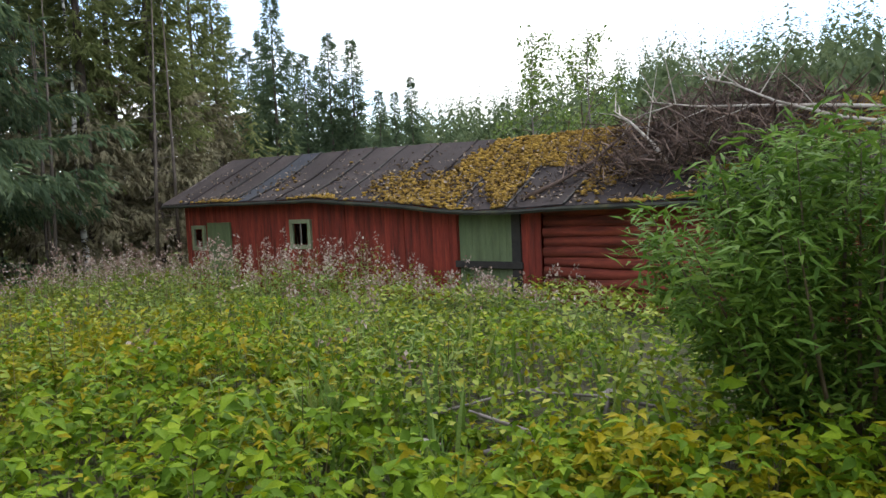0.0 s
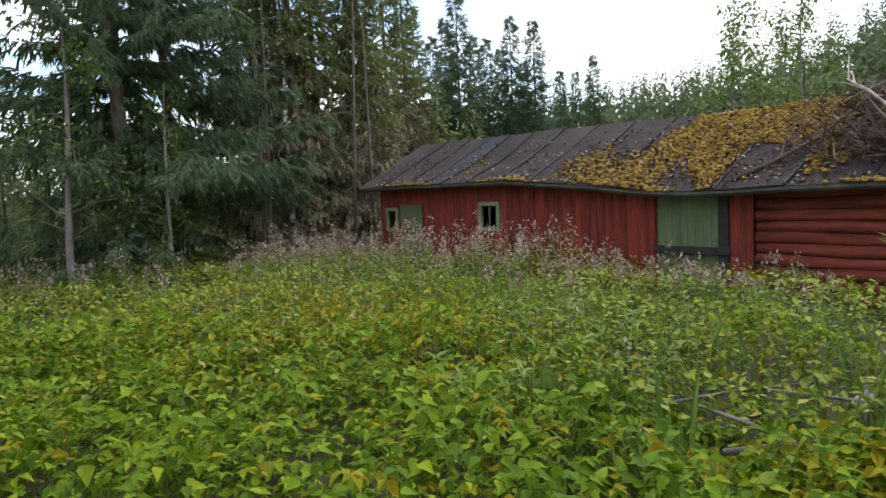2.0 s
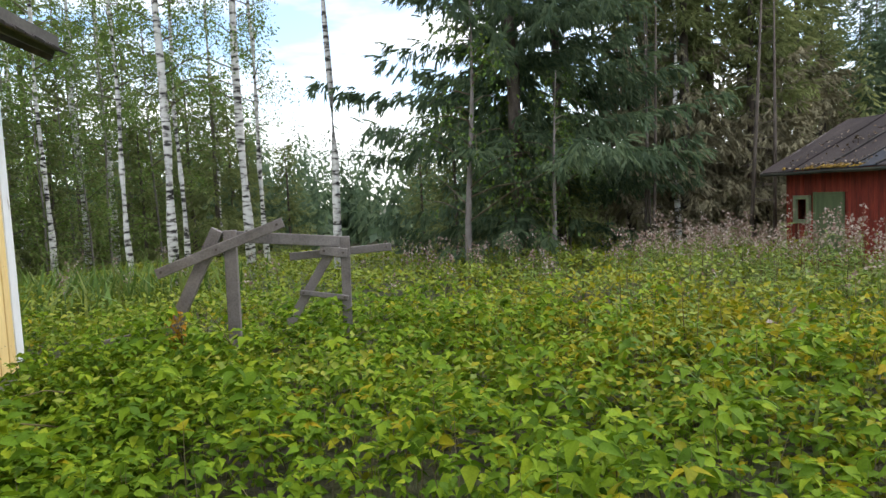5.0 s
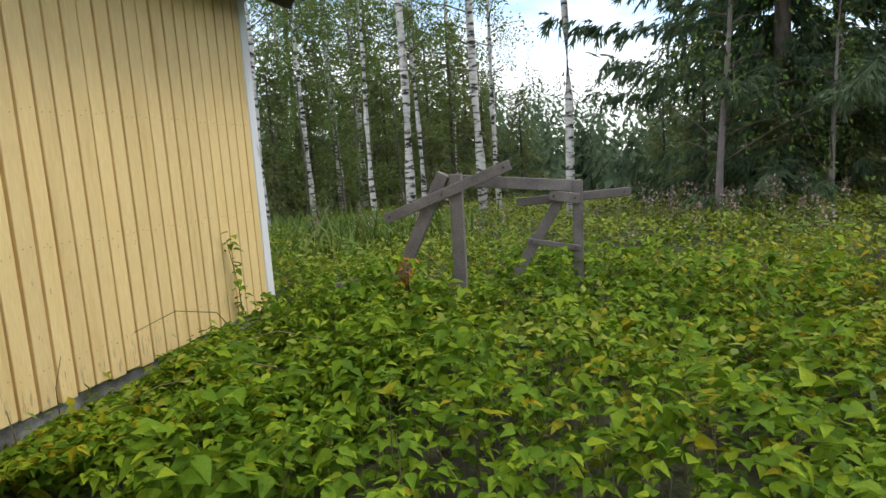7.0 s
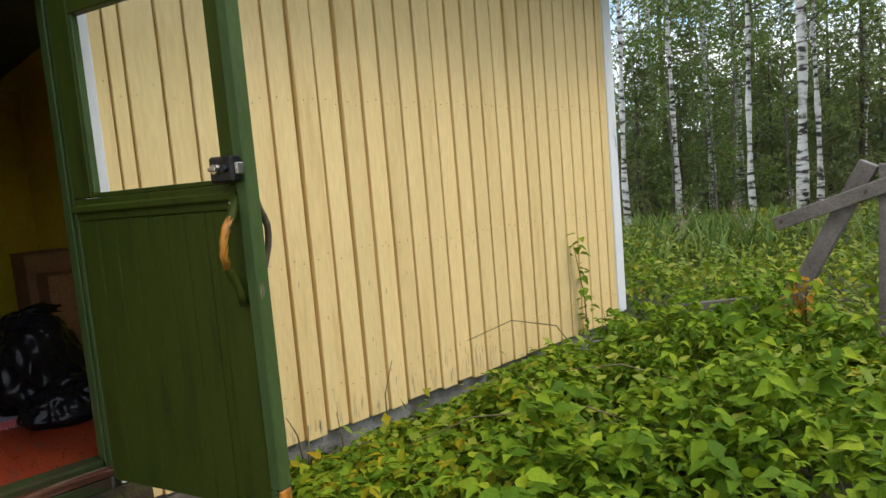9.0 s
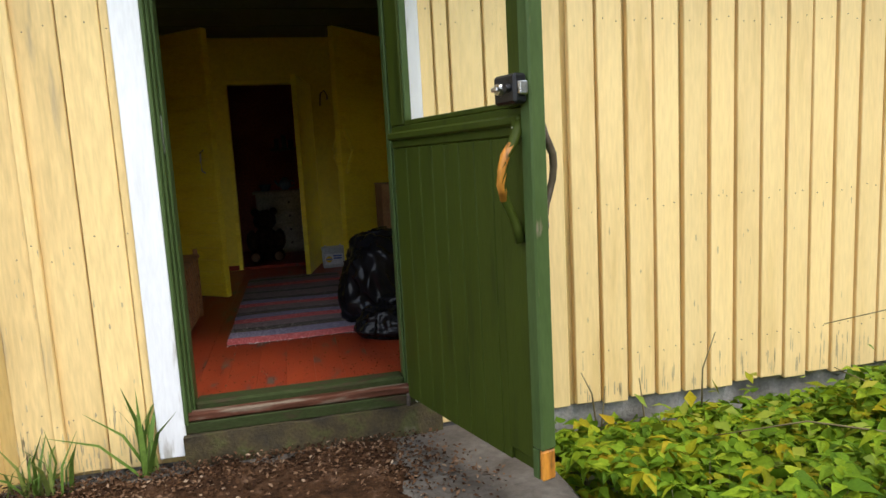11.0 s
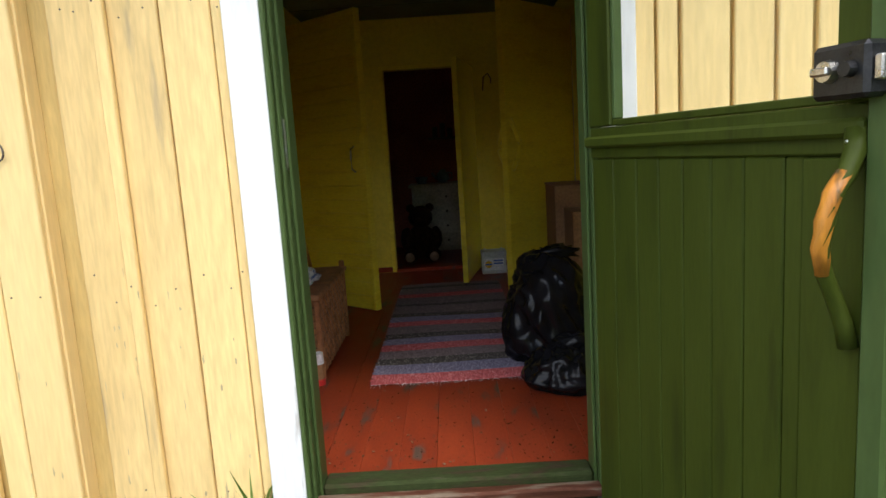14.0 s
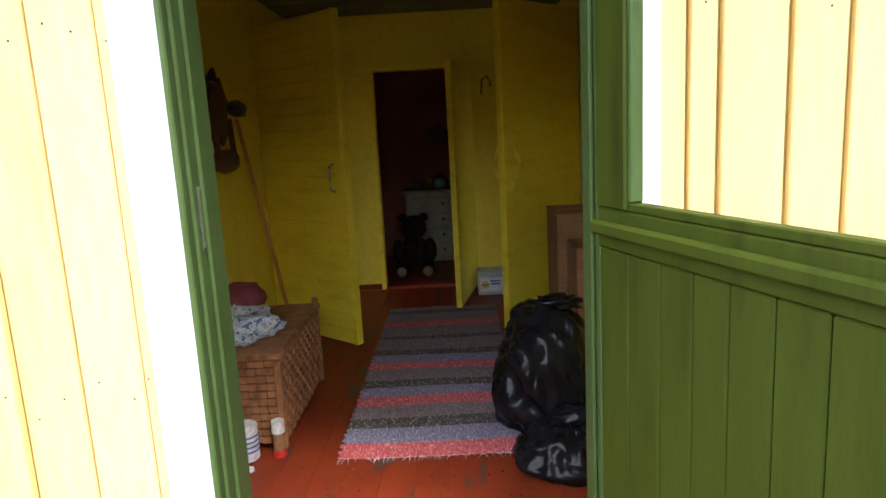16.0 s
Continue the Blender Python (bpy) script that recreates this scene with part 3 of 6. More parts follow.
pierced("wall_hall_west", -0.83, -0.75, 0.18, 4.12, 0.2, 2.75, (3.08, 3.95, 0.40, 2.52), M_HALL, "yellow painted hall wall with a doorway")
pierced("wall_hall_east", 1.52, 1.60, 0.18, 4.12, 0.2, 2.75, (3.24, 3.95, 0.40, 2.56), M_HALL, "yellow painted hall wall with a doorway")
# Unseen side rooms, added to carry light from the side openings into the hall.
M_PAPER = mat("pale_wallpaper", [(0.3, (0.55, 0.50, 0.40)), (0.7, (0.66, 0.61, 0.50))], scale=3, rough=0.85, fine=40)
for nm, lo, hi, mm, lab, cat in (("floor_side_west", (-3.82, 0.2, 0.3), (-0.83, 4.2, 0.40), M_REDFLOOR, "red painted floor of an unseen added side room", "floor"), ("floor_side_east", (1.60, 0.2, 0.3), (5.10, 4.2, 0.40), M_REDFLOOR, "red painted floor of an unseen added side room", "floor"),
                                 ("wall_side_west", (-3.82, 4.2, 0.3), (-0.83, 4.215, 2.75), M_PAPER, "pale wallpaper of an unseen added side room", "wall"), ("wall_side_east", (1.60, 4.2, 0.3), (5.10, 4.215, 2.75), M_PAPER, "pale wallpaper of an unseen added side room", "wall"),
                                 ("ceiling_side_west", (-3.82, 0.18, 2.75), (-0.83, 4.2, 2.80), M_PAPER, "pale ceiling of an unseen added side room", "ceiling"), ("ceiling_side_east", (1.60, 0.18, 2.75), (5.10, 4.2, 2.80), M_PAPER, "pale ceiling of an unseen added side room", "ceiling")):
    setting(nm, lo, hi, mm, lab, cat)
bm = bmesh.new()
for lo, hi in (((-0.75, 0.182, 0.38), (-0.05, 0.20, 2.75)), ((0.97, 0.182, 0.38), (1.52, 0.20, 2.75)), ((-0.05, 0.182, 2.5), (0.97, 0.20, 2.75))):
    box(bm, lo, hi)
tagged(part("wall_hall_front", bm, M_HALL), "yellow painted inner face of the front wall", "wall", kind="structure")
bm = bmesh.new()
for lo, hi in (((-0.75, 4.12, 0.38), (-0.06, 4.22, 2.75)), ((0.73, 4.12, 0.38), (1.52, 4.22, 2.75)), ((-0.06, 4.12, 2.29), (0.73, 4.22, 2.75))):
    box(bm, lo, hi)
tagged(part("wall_hall_back", bm, M_HALL), "yellow painted back wall of the hall with a doorway", "wall", kind="structure")
inner_frame = thing("door_frame_inner", (0.33, 4.1, 0.4), "yellow frame of the inner doorway", "door frame", kind="structure")
for lo, hi in (((-0.10, 4.10, 0.40), (-0.061, 4.119, 2.33)), ((0.731, 4.10, 0.40), (0.77, 4.119, 2.33)), ((-0.061, 4.10, 2.291), (0.731, 4.119, 2.33))):
    slab("casing", lo, hi, M_HALLDOOR, inner_frame)
slab("threshold", (-0.06, 4.10, 0.385), (0.73, 4.23, 0.425), M_REDFLOOR, inner_frame, "worn red threshold")
setting("baseboard", (-0.75, 4.105, 0.402), (-0.101, 4.119, 0.45), M_REDFLOOR, "red painted baseboard", "baseboard")
setting("baseboard_east", (0.771, 4.105, 0.402), (1.52, 4.119, 0.45), M_REDFLOOR, "red painted baseboard", "baseboard")
setting("baseboard_west", (-0.749, 0.20, 0.402), (-0.735, 3.05, 0.45), M_REDFLOOR, "red painted baseboard", "baseboard")
bm = bmesh.new()
for k in range(18):
    box(bm, (-0.83, 0.18 + k * 0.225, 2.745 + 0.002 * (k % 3)), (1.60, 0.40 + k * 0.225, 2.79))
box(bm, (-0.83, 0.18, 2.80), (1.60, 4.22, 2.84))
tagged(part("ceiling", bm, M_CEIL), "dark green painted board ceiling", "ceiling", kind="structure")
for nm, lo, hi in (("wall_room_west", (-2.2, 4.22, 0.2), (-2.1, 7.0, 2.75)), ("wall_room_east", (2.2, 4.22, 0.2), (2.3, 7.0, 2.75)), ("wall_room_back", (-2.1, 5.75, 0.2), (2.2, 5.85, 2.75)),
                   ("wall_room_front_west", (-2.1, 4.222, 0.38), (-0.75, 4.26, 2.75)), ("wall_room_front_east", (1.52, 4.222, 0.38), (2.2, 4.26, 2.75))):
    setting(nm, lo, hi, M_DARKROOM, "dim brown-red wallpaper of the back room", "wall")
setting("ceiling_room", (-2.2, 4.22, 2.75), (2.3, 5.85, 2.80), M_CEIL, "dim board ceiling of the back room", "ceiling")
floor = thing("floor", (0.4, 2.1, 0.38), "red painted plank floor, worn and dirty", "floor", kind="structure")
slab("subfloor", (-0.83, 0.10, 0.25), (1.60, 4.22, 0.380), M_DARKWOOD, floor, bevel=0)
for k in range(16):
    x = -0.745 + k * 0.1415
    a, b = x + 0.0004, x + 0.1411
    slab("plank", (a, 0.10, 0.381), (b, 4.10, 0.400 + 0.0010 * math.sin(k * 2.1)), M_REDFLOOR, floor, bevel=0.0008)
setting("floor_room", (-2.2, 4.23, 0.3), (2.3, 5.85, 0.40), M_REDFLOOR, "red painted floor of the back room", "floor")


# inner doors
def leaf_door(name, a, b, z0, z1, thick, label, rows, material=M_HALLDOOR):
    """A plank door from the free edge a to the hinge b."""
    a, b = Vector((*a, 0)), Vector((*b, 0))
    d = thing(name, (b.x, b.y, z0), label, "door", kind="structure")
    m = beam_matrix(a, b)
    w = (b - a).length
    if rows:
        part("core", box(bmesh.new(), (0.03, -thick / 2 + 0.012, z0), (w, thick / 2 - 0.012, z1), 0, m), material, d)
        h = (z1 - z0) / rows
        for k in range(rows):
            for s in (-1, 1):
                y0, y1 = sorted((s * (thick / 2 - 0.011), s * thick / 2))
                part("plank", box(bmesh.new(), (0.031, y0, z0 + k * h + 0.0025), (w, y1, z0 + (k + 1) * h - 0.0025), 0.004, m), material, d)
        part("edge_board", box(bmesh.new(), (0, -thick / 2, z0), (0.03, thick / 2, z1), 0.004, m), material, d)
    else:
        part("panel", box(bmesh.new(), (0, -thick / 2, z0), (w, thick / 2, z1), 0.004, m), material, d)
    return d, m


d2, m2 = leaf_door("door_2", (-0.065, 2.50), (-0.73, 3.06), 0.425, 2.52, 0.055, "yellow painted inner door of horizontal planks, ajar", 21)
b = tube(bmesh.new(), [m2 @ Vector((0.10, 0.028, 1.42)), m2 @ Vector((0.10, 0.06, 1.44)), m2 @ Vector((0.10, 0.065, 1.52)), m2 @ Vector((0.10, 0.06, 1.58)), m2 @ Vector((0.10, 0.028, 1.60))], [0.006] * 5, 6)
part("pull_handle", b, M_STEEL, d2, "curved metal pull handle", smooth=True)
part("latch_plate", box(bmesh.new(), (0.02, 0.0285, 1.40), (0.06, 0.034, 1.52), 0.002, m2), M_HALLDOOR, d2)
d3, m3 = leaf_door("door_3", (0.585, 3.28), (0.745, 4.09), 0.425, 2.27, 0.045, "yellow painted inner door standing open to the back room", 0)
part("keyhole", box(bmesh.new(), (0.06, 0.0226, 1.42), (0.075, 0.026, 1.46), 0.001, m3), M_BLACK, d3)
d4, m4 = leaf_door("door_4", (0.895, 2.58), (1.485, 3.20), 0.425, 2.545, 0.05, "yellow painted side door with bent branch handles, open", 0)
for s in (1, -1):
    b = tube(bmesh.new(), [m4 @ Vector((0.06, s * y, z)) for y, z in ((0.02, 1.36), (0.045, 1.40), (0.09, 1.50), (0.095, 1.56), (0.05, 1.66), (0.02, 1.73))], [0.016, 0.018, 0.019, 0.018, 0.016, 0.012], 8)
    part("branch_handle", b, M_HALLDOOR, d4, "yellow painted bent branch handle", smooth=True)


# ---- red barn ----
EX, EZ = [-7.0, 1.26, 4.5, 5.2, 8.06, 10.2, 14.25], [1.62, 1.52, 1.46, 1.58, 1.82, 1.84, 1.86]
RX, RZ = [-7.0, -1.96, -0.74, 2.53, 4.62, 6.08, 8.69, 11.4, 14.3], [3.15, 3.02, 2.96, 2.91, 2.90, 2.95, 3.03, 3.06, 3.13]
Y_EAVE, Y_RIDGE, Y_WALL = -13.3, -15.7, -13.8


def roof_z(x, v):
    """Height of the front roof slope; v runs from 0 at the eave to 1 at the ridge."""
    a, b = np.interp(x, EX, EZ), np.interp(x, RX, RZ)
    return a + (b - a) * v - 0.10 * math.sin(math.pi * v) * (0.5 + 0.5 * math.sin(x * 0.8)) + 0.025 * noise.noise(Vector((x * 1.4, v * 3, 0)))


def roof_point(x, v, lift=0.0):
    return Vector((x, Y_EAVE + (Y_RIDGE - Y_EAVE) * v, roof_z(x, v) + lift))


barn = thing("barn", (4, -15.7, -0.5), "long low red-ochre barn with a sagging mossy felt roof", "barn")


def roof_sheet(x0, x1, material, lift, v0=0.0, v1=1.0, name="roof_sheet", nx=6, thick=0.02):
    b = bmesh.new()
    nv = 9
    top = [[b.verts.new(roof_point(x0 + (x1 - x0) * i / nx, v0 + (v1 - v0) * j / nv, lift)) for j in range(nv + 1)] for i in range(nx + 1)]
    low = [[b.verts.new(v.co + Vector((0, 0, -thick))) for v in row] for row in top]
    for g, s in ((top, 1), (low, -1)):
        for i in range(nx):
            for j in range(nv):
                q = (g[i][j], g[i + 1][j], g[i + 1][j + 1], g[i][j + 1])
                b.faces.new(q if s > 0 else q[::-1])
    for j in range(nv):
        b.faces.new((top[0][j], top[0][j + 1], low[0][j + 1], low[0][j]))
        b.faces.new((top[nx][j + 1], top[nx][j], low[nx][j], low[nx][j + 1]))
    for i in range(nx):
        b.faces.new((top[i + 1][0], top[i][0], low[i][0], low[i + 1][0]))
        b.faces.new((top[i][nv], top[i + 1][nv], low[i + 1][nv], low[i][nv]))
    return part(name, b, material, barn)


seams = [14.25, 13.0, 12.0, 11.2, 10.45, 9.5, 8.5, 7.5, 6.5, 5.5, 4.5, 3.4, 2.3, 1.2, 0.1, -1.1, -2.3, -3.5, -4.7, -5.9, -7.0]
for i, (xb, xa) in enumerate(zip(seams, seams[1:])):
    roof_sheet(xa, xb + 0.05, M_FELT_BLUE if i == 3 else M_FELT, 0.03 + 0.012 * (i % 2))
    b = bmesh.new()
    rows = [roof_point(xa + 0.02, v / 8, 0.055) for v in range(9)]
    tube(b, rows, [0.022] * 9, 5)
    part("roof_batten", b, M_TAR if i % 4 else M_FELT, barn)
# back slope and gables
b = bmesh.new()
for xa, xb in zip(seams[1:], seams):
    p = [Vector((xa, Y_RIDGE, roof_z(xa, 1) + 0.02)), Vector((xb, Y_RIDGE, roof_z(xb, 1) + 0.02)), Vector((xb, -18.1, 1.7)), Vector((xa, -18.1, 1.7))]
    vs = [b.verts.new(q) for q in p] + [b.verts.new(q - Vector((0, 0, 0.05))) for q in p]
    for f in ((0, 1, 2, 3), (7, 6, 5, 4), (0, 3, 7, 4), (1, 5, 6, 2), (0, 4, 5, 1), (3, 2, 6, 7)):
        b.faces.new([vs[k] for k in f])
part("back_roof", b, M_FELT, barn)
b = bmesh.new()
tube(b, [roof_point(x, 0, -0.03) for x in np.linspace(-7, 14.25, 26)], [0.045] * 26, 6)
part("eave_log", b, mat("mossy_eave_board", [(0.35, (0.018, 0.018, 0.015)), (0.6, (0.04, 0.042, 0.03)), (0.8, (0.09, 0.085, 0.03))], scale=3, rough=0.8, fine=30), barn)
b = bmesh.new()
tube(b, [roof_point(14.22, v / 8, -0.02) for v in range(9)], [0.05] * 9, 6)
part("bargeboard", b, M_GREYWOOD, barn)
for xg in (13.95, -6.9):
    b = bmesh.new()
    vs = [b.verts.new(q) for q in ((xg, Y_WALL, -1.2), (xg, -17.6, -1.2), (xg, -17.6, 1.8), (xg, Y_RIDGE, roof_z(xg, 1) - 0.02), (xg, Y_WALL, roof_z(xg, 0.2) - 0.03))]
    r = bmesh.ops.extrude_face_region(b, geom=[b.faces.new(vs)])
    bmesh.ops.translate(b, verts=[e for e in r["geom"] if isinstance(e, bmesh.types.BMVert)], vec=(-0.12, 0, 0))
    part("gable_wall", b, M_REDWALL, barn)
slab("back_wall", (-6.9, -17.7, -1.2), (13.9, -17.6, 1.75), M_REDWALL, barn, bevel=0)
# backing behind the planks, with openings
b = bmesh.new()
for xa, xb, za, zb in ((13.69, 13.93, -1.2, 1.8), (13.09, 13.69, -1.2, 0.70), (13.09, 13.69, 1.29, 1.8), (9.66, 13.09, -1.2, 1.8), (8.93, 9.66, -1.2, 0.80), (8.93, 9.66, 1.39, 1.75), (4.83, 8.93, -1.2, 1.5)):
    box(b, (xa, Y_WALL - 0.14, za), (xb, Y_WALL - 0.04, zb))
part("wall_core", b, M_REDWALL, barn)


def barn_window(x0, x1, z0, z1, frame_w=0.095):
    w = part("window", box(bmesh.new(), (x0, Y_WALL - 0.03, z0), (x1, Y_WALL + 0.05, z0 + frame_w), 0.006), M_PALEGREEN, barn, "small window with a faded green frame")
    part("frame", box(bmesh.new(), (x0, Y_WALL - 0.03, z1 - frame_w), (x1, Y_WALL + 0.05, z1), 0.006), M_PALEGREEN, w)
    for xa in (x0, x1 - frame_w):
        part("frame", box(bmesh.new(), (xa, Y_WALL - 0.03, z0 + frame_w), (xa + frame_w, Y_WALL + 0.048, z1 - frame_w), 0.005), M_PALEGREEN, w)
    part("pane", box(bmesh.new(), (x0 + frame_w, Y_WALL - 0.02, z0 + frame_w), (x1 - frame_w, Y_WALL - 0.014, z1 - frame_w)), M_GLASS, w, "dark window pane")
    return w


barn_window(13.10, 13.68, 0.62, 1.29)
w2 = barn_window(8.94, 9.65, 0.70, 1.39)
part("glazing_bar", box(bmesh.new(), (9.28, Y_WALL - 0.012, 0.77), (9.31, Y_WALL + 0.02, 1.32), 0.003), M_GREYWOOD, w2)
hatch = slab("hatch", (12.05, Y_WALL + 0.0, -0.2), (12.86, Y_WALL + 0.035, 1.28), M_BARNGREEN, barn, "faded green plank hatch")
for lo, hi in (((11.97, Y_WALL - 0.01, -0.2), (12.05, Y_WALL + 0.05, 1.36)), ((12.86, Y_WALL - 0.01, -0.2), (12.94, Y_WALL + 0.05, 1.36)), ((12.05, Y_WALL - 0.01, 1.28), (12.86, Y_WALL + 0.05, 1.36))):
    slab("hatch_frame", lo, hi, M_BARNGREEN, hatch)
# green barn door with its bar
bdoor = slab("barn_door", (3.60, Y_WALL - 0.10, -0.45), (4.80, Y_WALL - 0.05, 1.40), M_BARNGREEN, barn, "large faded green barn door")
for k in range(8):
    xa = 3.60 + k * 0.15
    slab("plank", (xa + 0.002, Y_WALL - 0.049, -0.45), (xa + 0.148, Y_WALL - 0.025, 1.39), M_BARNGREEN, bdoor, bevel=0.003)
slab("door_post", (3.41, Y_WALL - 0.05, -0.5), (3.59, Y_WALL + 0.06, 1.42), M_TAR, barn, "black tarred door post")
slab("door_bar", (3.35, Y_WALL + 0.061, 0.40), (4.82, Y_WALL + 0.12, 0.53), M_TAR, barn, "dark wooden bar across the barn door", bevel=0.012)
# horizontal logs
rng = np.random.default_rng(8)
for k in range(12):
    z = -0.55 + k * 0.18
    pts = [(x, Y_WALL - 0.08 + 0.02 * math.sin(k * 3 + x * 2), z + 0.012 * math.sin(x * 3 + k)) for x in np.linspace(-6.8, 2.98, 16)]
    part("log", tube(bmesh.new(), pts, [0.098] * 16, 10), M_REDLOG, barn, smooth=True)
slab("wall_core", (-6.8, Y_WALL - 0.2, -1.0), (2.98, Y_WALL - 0.1, 1.4), M_TAR, barn, bevel=0)
# moss and litter on the roof
rng = np.random.default_rng(5)


def moss_here(x, v):
    a = math.exp(-((x - 3.6) / 2.0) ** 2) * (0.45 + 0.9 * v) if x < 5.0 else math.exp(-((x - 5.0) / 1.9) ** 2) * (0.9 - 0.75 * v)
    edge = 0.85 * max(0, 1 - v * 9)
    a = max(a, edge * (0.6 + 0.4 * math.sin(x * 1.7)))
    if x < 0.5:
        a = max(a, 0.8 * v)
    if 2.3 < x < 3.5 and v < 0.55:
        a *= 0.35
    return a + 0.45 * noise.noise(Vector((x * 1.1, v * 1.6, 3))) + 0.25 * noise.noise(Vector((x * 4.5, v * 2.2, 7)))


ico = bmesh.new()
bmesh.ops.create_icosphere(ico, subdivisions=1, radius=1.0)
ico_v = np.array([v.co[:] for v in ico.verts])
ico_f = np.array([[v.index for v in f.verts] for f in ico.faces])
ico.free()
chunks = []
for _ in range(34000):
    x, v = rng.uniform(-6.8, 14.0), rng.uniform(0, 1)
    if moss_here(x, v) > 0.55 + 0.12 * rng.normal():
        s = rng.uniform(0.022, 0.058)
        p = roof_point(x, v, 0.05)
        vv = ico_v * np.array([s, s * 1.2, s * rng.uniform(0.35, 0.7)]) * (1 + 0.25 * rng.normal(size=(len(ico_v), 1)))
        chunks.append((vv + np.array(p[:]), ico_f))
moss = part("moss", bmesh.new(), M_MOSS, barn, "thick golden moss cushions")
moss.data = tri_mesh("moss", *joined(chunks), M_MOSS)
moss.data.polygons.foreach_set("use_smooth", [True] * len(moss.data.polygons))
tagged(moss, kind="stuff")
n = 6000
xs, vs = rng.uniform(0, 13.5, n), rng.beta(1.2, 1.8, n)
pos = np.array([roof_point(x, v, 0.075)[:] for x, v in zip(xs, vs) if moss_here(x, v) + 0.25 > 0.5 + 0.2 * rng.normal()])
n = len(pos)
lit = part("roof_litter", bmesh.new(), M_LITTER, barn, "dry leaves scattered on the roof")
lit.data = tri_mesh("roof_litter", *leaves(pos, rng.uniform(0, 6.28, n), rng.normal(0.3, 0.4, n), rng.normal(0, 0.4, n), rng.uniform(0.05, 0.10, n), DIAMOND), M_LITTER)
tagged(lit, kind="stuff")

# ---- dead branches fallen on the barn roof ----
M_BIRCHDEAD = mat("pale_dead_birch", [(0.3, (0.12, 0.095, 0.08)), (0.5, (0.40, 0.36, 0.32)), (0.8, (0.58, 0.55, 0.50))], scale=8, rough=0.8, fine=40, grain=0.2)
M_TWIG = mat("red_brown_dead_twigs", [(0.2, (0.05, 0.032, 0.026)), (0.6, (0.13, 0.085, 0.068)), (0.9, (0.24, 0.17, 0.14))], scale=6, rough=0.85, fine=40, island=0.7)


def fallen(name, pts, r0, material, label, twigs=0, seed=1):
    t = thing(name, pts[0], label, "branch")
    k = len(pts)
    part("limb", tube(bmesh.new(), pts, [r0 * (1 - 0.75 * i / (k - 1)) for i in range(k)], 7), material, t, smooth=True)
    rg = np.random.default_rng(seed)
    for _ in range(twigs):
        i = rg.integers(1, k - 1)
        a = Vector(pts[i]).lerp(Vector(pts[i + 1]), rg.uniform(0, 1))
        d = Vector(rg.normal(size=3)) * 0.5 + (Vector(pts[-1]) - Vector(pts[0])).normalized() * 0.6 + Vector((0, 0, 0.35))
        ln = rg.uniform(0.5, 1.2)
        part("twig", tube(bmesh.new(), [a, a + d * ln * 0.5 + Vector((0, 0, 0.05)), a + d * ln], [r0 * 0.35, r0 * 0.22, r0 * 0.08], 5), material, t)
    return t


fallen("fallen_branch", [roof_point(3.2, 0.10, 0.07), roof_point(2.75, 0.28, 0.10), roof_point(2.3, 0.45, 0.2), roof_point(2.0, 0.65, 0.30), roof_point(1.7, 0.80, 0.40), roof_point(1.5, 0.92, 0.55)], 0.042, M_TWIG, "long brown dead branch lying on the barn roof", 6, 4)
fallen("fallen_birch", [roof_point(-2.2, 0.55, 0.35), roof_point(-1.2, 0.6, 0.45), roof_point(-0.3, 0.6, 0.60), roof_point(0.6, 0.6, 0.75), roof_point(1.4, 0.6, 0.95)], 0.032, M_BIRCHDEAD, "pale fallen birch top resting on the barn roof", 8, 5)
fallen("fallen_birch", [roof_point(-2.4, 0.40, 0.25), roof_point(-1.4, 0.45, 0.45), roof_point(-0.6, 0.5, 0.75), roof_point(0.0, 0.5, 1.10), roof_point(0.4, 0.55, 1.20)], 0.032, M_BIRCHDEAD, "pale fallen birch top resting on the barn roof", 9, 6)
fallen("fallen_branch", [roof_point(0.9, 0.35, 0.20), roof_point(1.2, 0.45, 0.42), roof_point(1.7, 0.6, 0.65), roof_point(2.1, 0.7, 0.75)], 0.04, M_BIRCHDEAD, "pale dead branch tangled above the roof", 6, 7)
n = 3600
cx = rng.normal(0.2, 1.1, n)
cv = rng.uniform(0.2, 1.0, n)
lift = np.abs(rng.normal(0, 0.30, n)) * np.exp(-((cx - 0.3) / 1.5) ** 2)
pos = np.array([roof_point(x, v, 0.05 + h)[:] for x, v, h in zip(cx, cv, lift)])
STICK = ([(-.007, 0, 0), (.007, 0, 0), (0, 0, .012), (.03, .55, .03), (.015, 1, 0)], [(0, 1, 3), (1, 2, 3), (2, 0, 3), (0, 3, 4)])
tw = new("brush_heap", tri_mesh("brush_heap", *leaves(pos, rng.uniform(0, 6.28, n), rng.normal(0.35, 0.45, n), rng.uniform(0, 3, n), rng.uniform(0.3, 0.75, n), STICK), M_TWIG))
tagged(tw, "tangle of reddish brown dead twigs on the barn roof", "brushwood", kind="stuff")

# ---- grey wooden trestle ----
trestle = thing("trestle", (5.5, -2.6, -0.15), "weathered grey wooden trestle frame with bolted cross boards", "trestle")
TW = M_GREYWOOD
plank("post", (5.72, -3.155, -0.15), (5.72, -3.185, 1.26), 0.075, 0.10, TW, trestle, up=(1, 0, 0))
plank("leg", (5.74, -2.30, -0.05), (5.74, -3.07, 1.17), 0.07, 0.10, TW, trestle, up=(1, 0, 0))
plank("brace", (5.66, -2.68, 0.69), (5.66, -3.19, 0.60), 0.055, 0.03, TW, trestle)
plank("cleat", (5.65, -2.92, 1.13), (5.65, -3.20, 1.08), 0.10, 0.03, TW, trestle)
plank("arm", (5.80, -2.58, 1.065), (5.80, -3.68, 1.115), 0.085, 0.03, TW, trestle)
